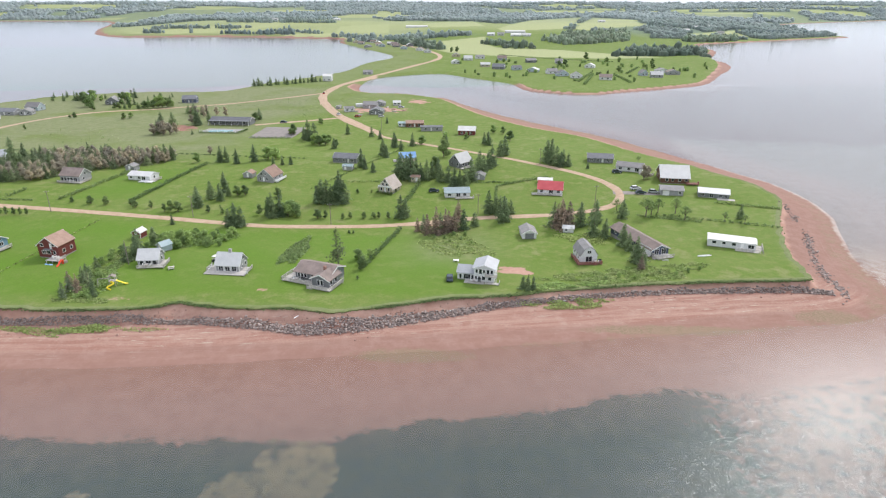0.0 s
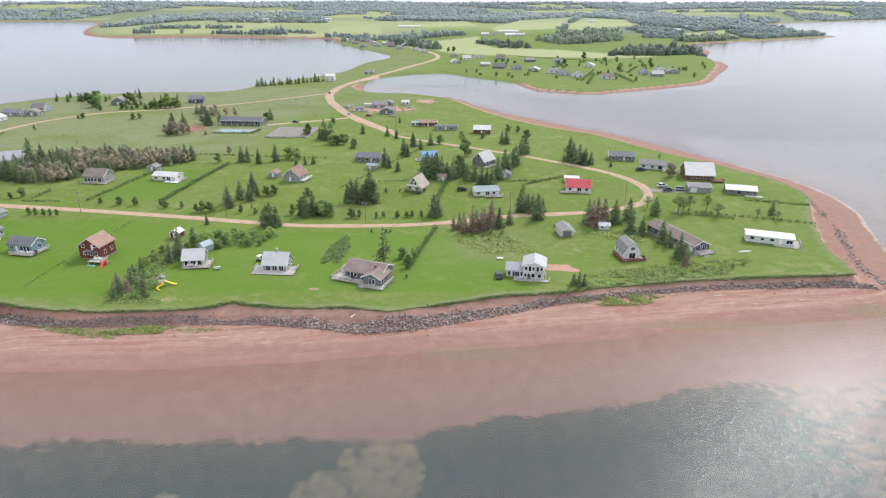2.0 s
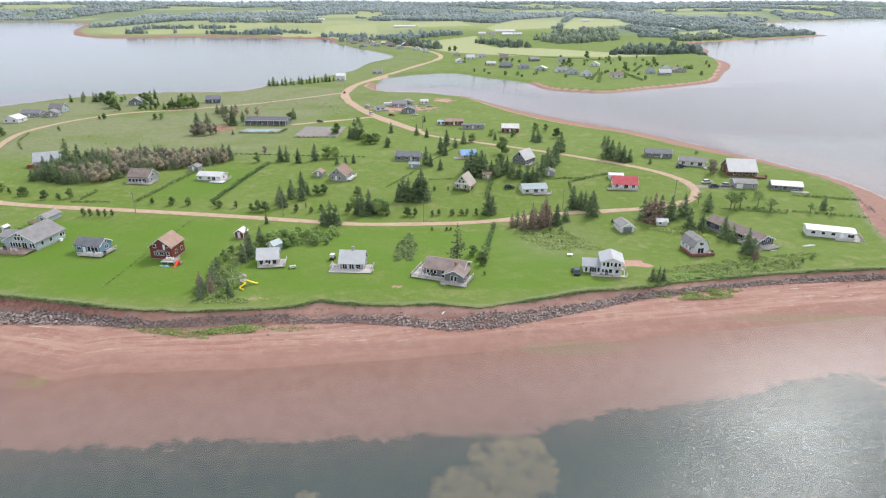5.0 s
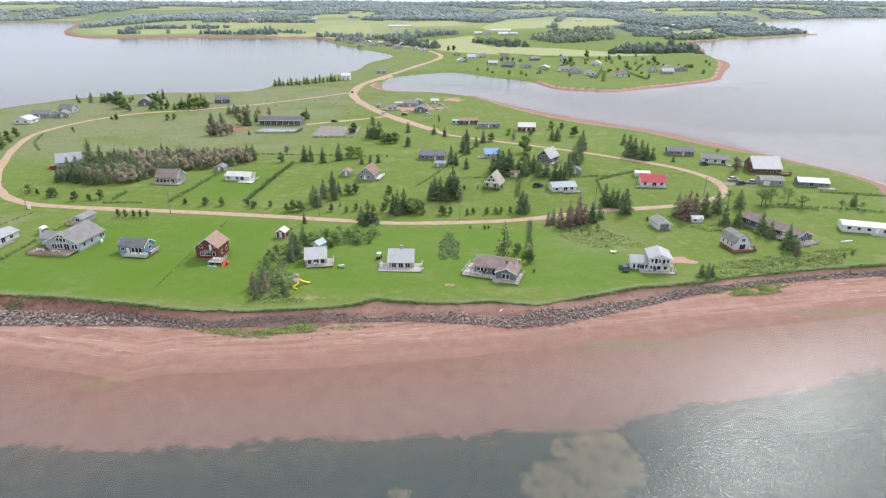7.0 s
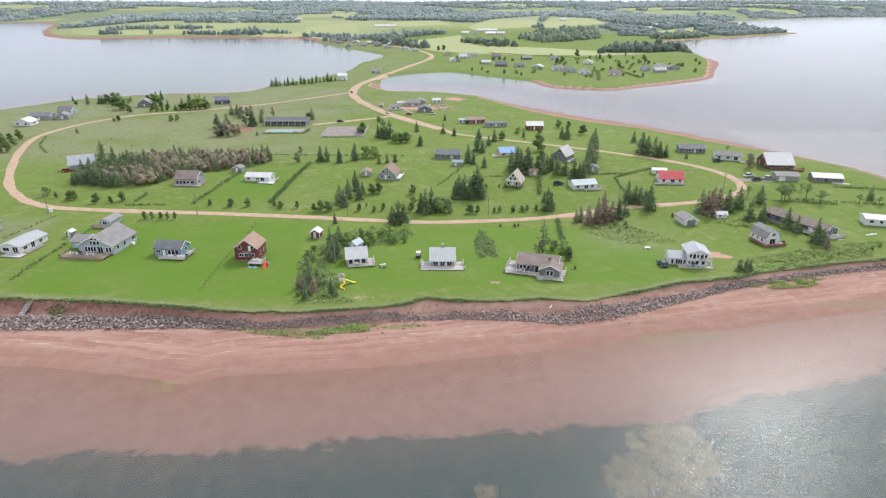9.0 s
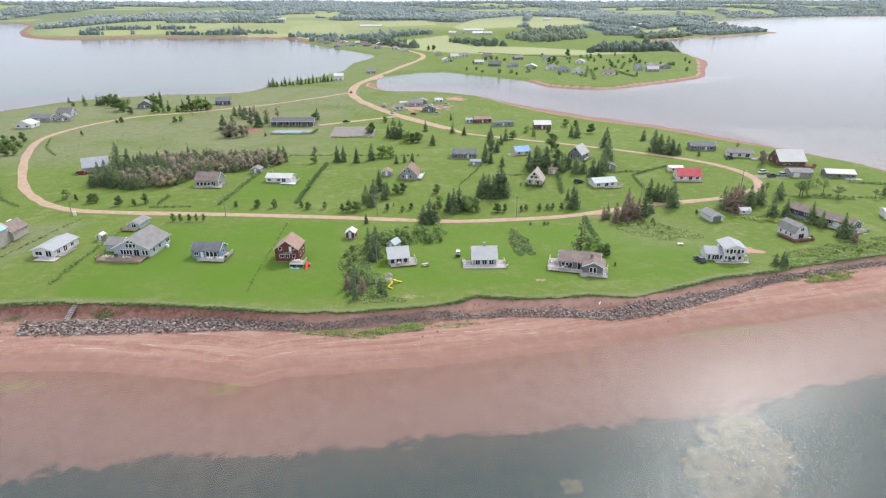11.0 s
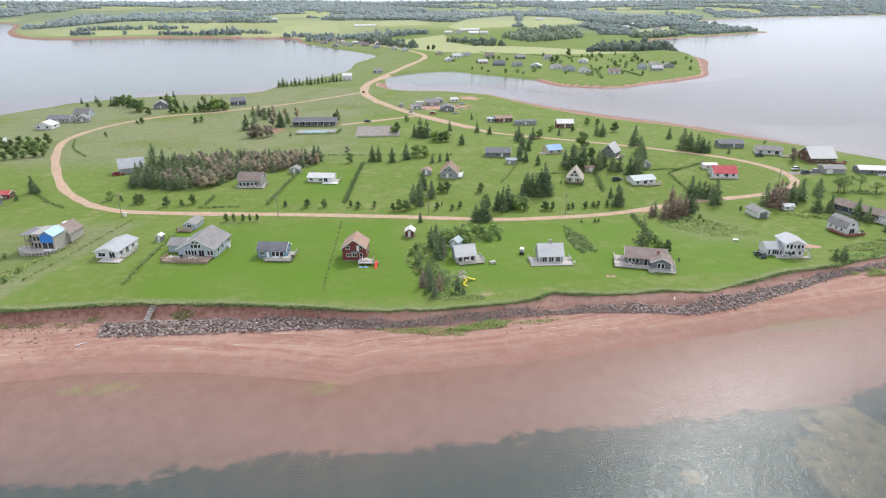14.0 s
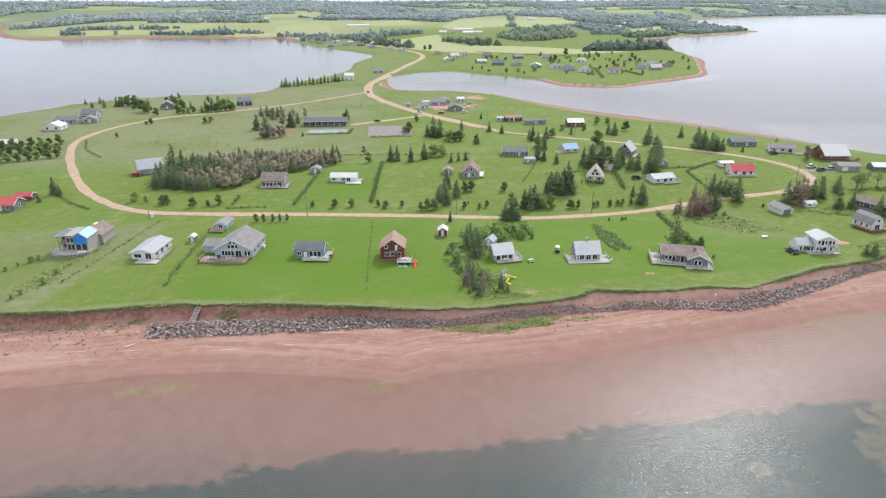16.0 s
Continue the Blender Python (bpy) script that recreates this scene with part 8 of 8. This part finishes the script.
# ---- loose rubble on the upper beach ----
rub = np.random.default_rng(44)
n = 1500
ux = np.concatenate([rub.uniform(-260, -188, n // 2), rub.uniform(-188, 108, n // 2)])
back_of = np.interp(ux, [p[0] for p in BANK_NEAR], [p[1] for p in BANK_NEAR])
uy = back_of - np.where(ux < -188, rub.gamma(2.0, 2.6, n) + 1.5, rub.gamma(1.6, 1.5, n) + 1.2)
low = np.interp(ux, [p[0] for p in SHORE_NEAR], [p[1] for p in SHORE_NEAR])
keep = uy > low + 5.5
ux, uy = ux[keep], uy[keep]
us = rub.uniform(0.05, 0.14, ux.size) * np.where(rub.random(ux.size) < 0.08, 1.9, 1.0)
far_trees("beach_rubble", ux, uy, us * 3.2, us * 1.5, "scattered red sandstone rubble below the bank", 45, RUBBLE)

# ---- armour stones along the bank ----
rock_rng = np.random.default_rng(23)


def stone_mesh(seed):
    """A quarried block: the hull of scattered points, 20 to 40 faces."""
    r = np.random.default_rng(seed)
    d = r.normal(0, 1, (13, 3))
    d /= np.linalg.norm(d, axis=1)[:, None]
    d *= r.uniform(0.75, 1.1, 13)[:, None] * np.array([0.72, 0.48, 0.4])
    bm = bmesh.new()
    for p in d:
        bm.verts.new(p)
    bmesh.ops.convex_hull(bm, input=bm.verts)
    bmesh.ops.delete(bm, geom=[v for v in bm.verts if not v.link_faces], context='VERTS')
    me = bpy.data.meshes.new("stone")
    bm.to_mesh(me)
    bm.free()
    me.materials.append(STONE)
    return me


STONES = [stone_mesh(s) for s in range(8)]
RIPRAP = [(-187, 150.5), (-174, 149.2), (-162, 148), (-149, 146.2), (-135, 144.5), (-117, 140.9), (-104, 140.2), (-85, 140.8), (-65, 141), (-46, 139), (-33, 137.5), (-19, 139.8), (-4, 144.2), (12, 149),
          (18, 150.5), (41, 155), (66, 158.3), (99, 159.4), (113, 158.8)]
RIPRAP_WIDE = [2.8, 3.0, 2.9, 2.6, 2.0, 1.2, 0.9, 0.9, 1.0, 1.4, 2.0, 2.0, 1.7, 1.3, 1.1, 0.9, 0.9, 1.1, 1.2]
line = smooth_line(RIPRAP, 6)
cum = np.concatenate([[0], np.cumsum(np.linalg.norm(np.diff(line, axis=0), axis=1))])
wide = np.interp(np.linspace(0, 1, len(line)), np.linspace(0, 1, len(RIPRAP_WIDE)), RIPRAP_WIDE)
SIZE_AT, SIZE = [-190, -140, -118, -100, -68, -55, -10, 20, 110], [0.88, 0.84, 0.64, 0.42, 0.44, 0.64, 0.72, 0.58, 0.66]
s = rock_rng.uniform(0, cum[-1], 30000)
wd = np.interp(s, cum, wide)
girth = np.interp(np.interp(s, cum, line[:, 0]), SIZE_AT, SIZE)
s = s[rock_rng.uniform(0, 14.0, s.size) < wd / girth ** 2][:4200]
wd = np.interp(s, cum, wide)
cross = rock_rng.uniform(-1, 1, s.size)
rx = np.interp(s, cum, line[:, 0]) + rock_rng.normal(0, 0.2, s.size)
ry = np.interp(s, cum, line[:, 1]) + cross * wd
under = s.size
laid = []
for k in range(-8, 9):
    d = 0.0
    while d < cum[-1]:
        g = float(np.interp(np.interp(d, cum, line[:, 0]), SIZE_AT, SIZE))
        w = float(np.interp(d, cum, wide))
        c = k * 0.82 * g + rock_rng.normal(0, 0.1) * g
        if abs(c) < w + 0.25 * rock_rng.normal():
            laid.append((np.interp(d, cum, line[:, 0]) + rock_rng.normal(0, 0.12), np.interp(d, cum, line[:, 1]) + c, c / w))
        d += g * rock_rng.uniform(1.0, 1.6)
laid = np.array(laid)
rx, ry, cross = np.concatenate([rx, laid[:, 0]]), np.concatenate([ry, laid[:, 1]]), np.concatenate([cross, laid[:, 2]])
upper = rx.size
side = ((116.5, 160, 0.8), (117.5, 165, 0.8), (118, 171, 0.8), (119, 177, 0.8), (121.5, 184, 0.8), (125, 191.5, 0.8), (128, 199, 0.8), (131.5, 206, 0.7), (137, 225, 1.0), (139, 237, 0.9))
for cx, cy, sp in side:
    along = rock_rng.normal(0, 2.6, 40)
    rx, ry = np.concatenate([rx, cx + 0.4 * along + rock_rng.normal(0, sp, 40)]), np.concatenate([ry, cy + along])
    cross = np.concatenate([cross, rock_rng.uniform(-1, 1, 40)])
big = np.interp(rx, SIZE_AT, SIZE) * rock_rng.uniform(0.65, 1.3, rx.size)
rank = np.arange(rx.size)
top_layer = (rank >= under) & (rank < upper)
rz = ground_height(rx, ry) + 0.12 * big + np.where(top_layer, 0.3 * big + 0.35 * np.clip(1 - np.abs(cross), 0, 1), 0.0)
spin = np.stack([rock_rng.normal(0, 11, rx.size), rock_rng.normal(0, 11, rx.size), rock_rng.uniform(0, 360, rx.size)], 1)
rip = thing("riprap", -40.0, 138.5, 0, "band of warm grey armour stones along the bank", "riprap", z=-2.8)
near_pick = np.where((rx > -62) & (rx < -10) & top_layer)[0][:300]
picked = set(int(i) for i in near_pick)
back = rip.matrix_world.inverted()
for i in near_pick:
    o = new("stone", STONES[int(i) % 8])
    o.parent = rip
    o.matrix_basis = back @ pose(rx[i], ry[i], rz[i], *spin[i]) @ Matrix.Diagonal((big[i],) * 3 + (1,))
vs, fs, off = [], [], 0
templ = [(np.array([v.co[:] for v in me.vertices]), [tuple(p.vertices) for p in me.polygons]) for me in STONES]
for i in range(rx.size):
    if i in picked:
        continue
    co, fa = templ[i % 8]
    rot = np.array(Euler([radians(a) for a in spin[i]]).to_matrix())
    vs.append(co @ rot.T * big[i] + np.array([rx[i], ry[i], rz[i]]) - np.array(rip.location))
    fs += [tuple(v + off for v in f) for f in fa]
    off += len(co)
me = bpy.data.meshes.new("rubble")
me.from_pydata(np.concatenate(vs).tolist(), [], fs)
me.materials.append(STONE)
rest = new("rubble", me)
rest.parent = rip
tagged(rest, kind="stuff")
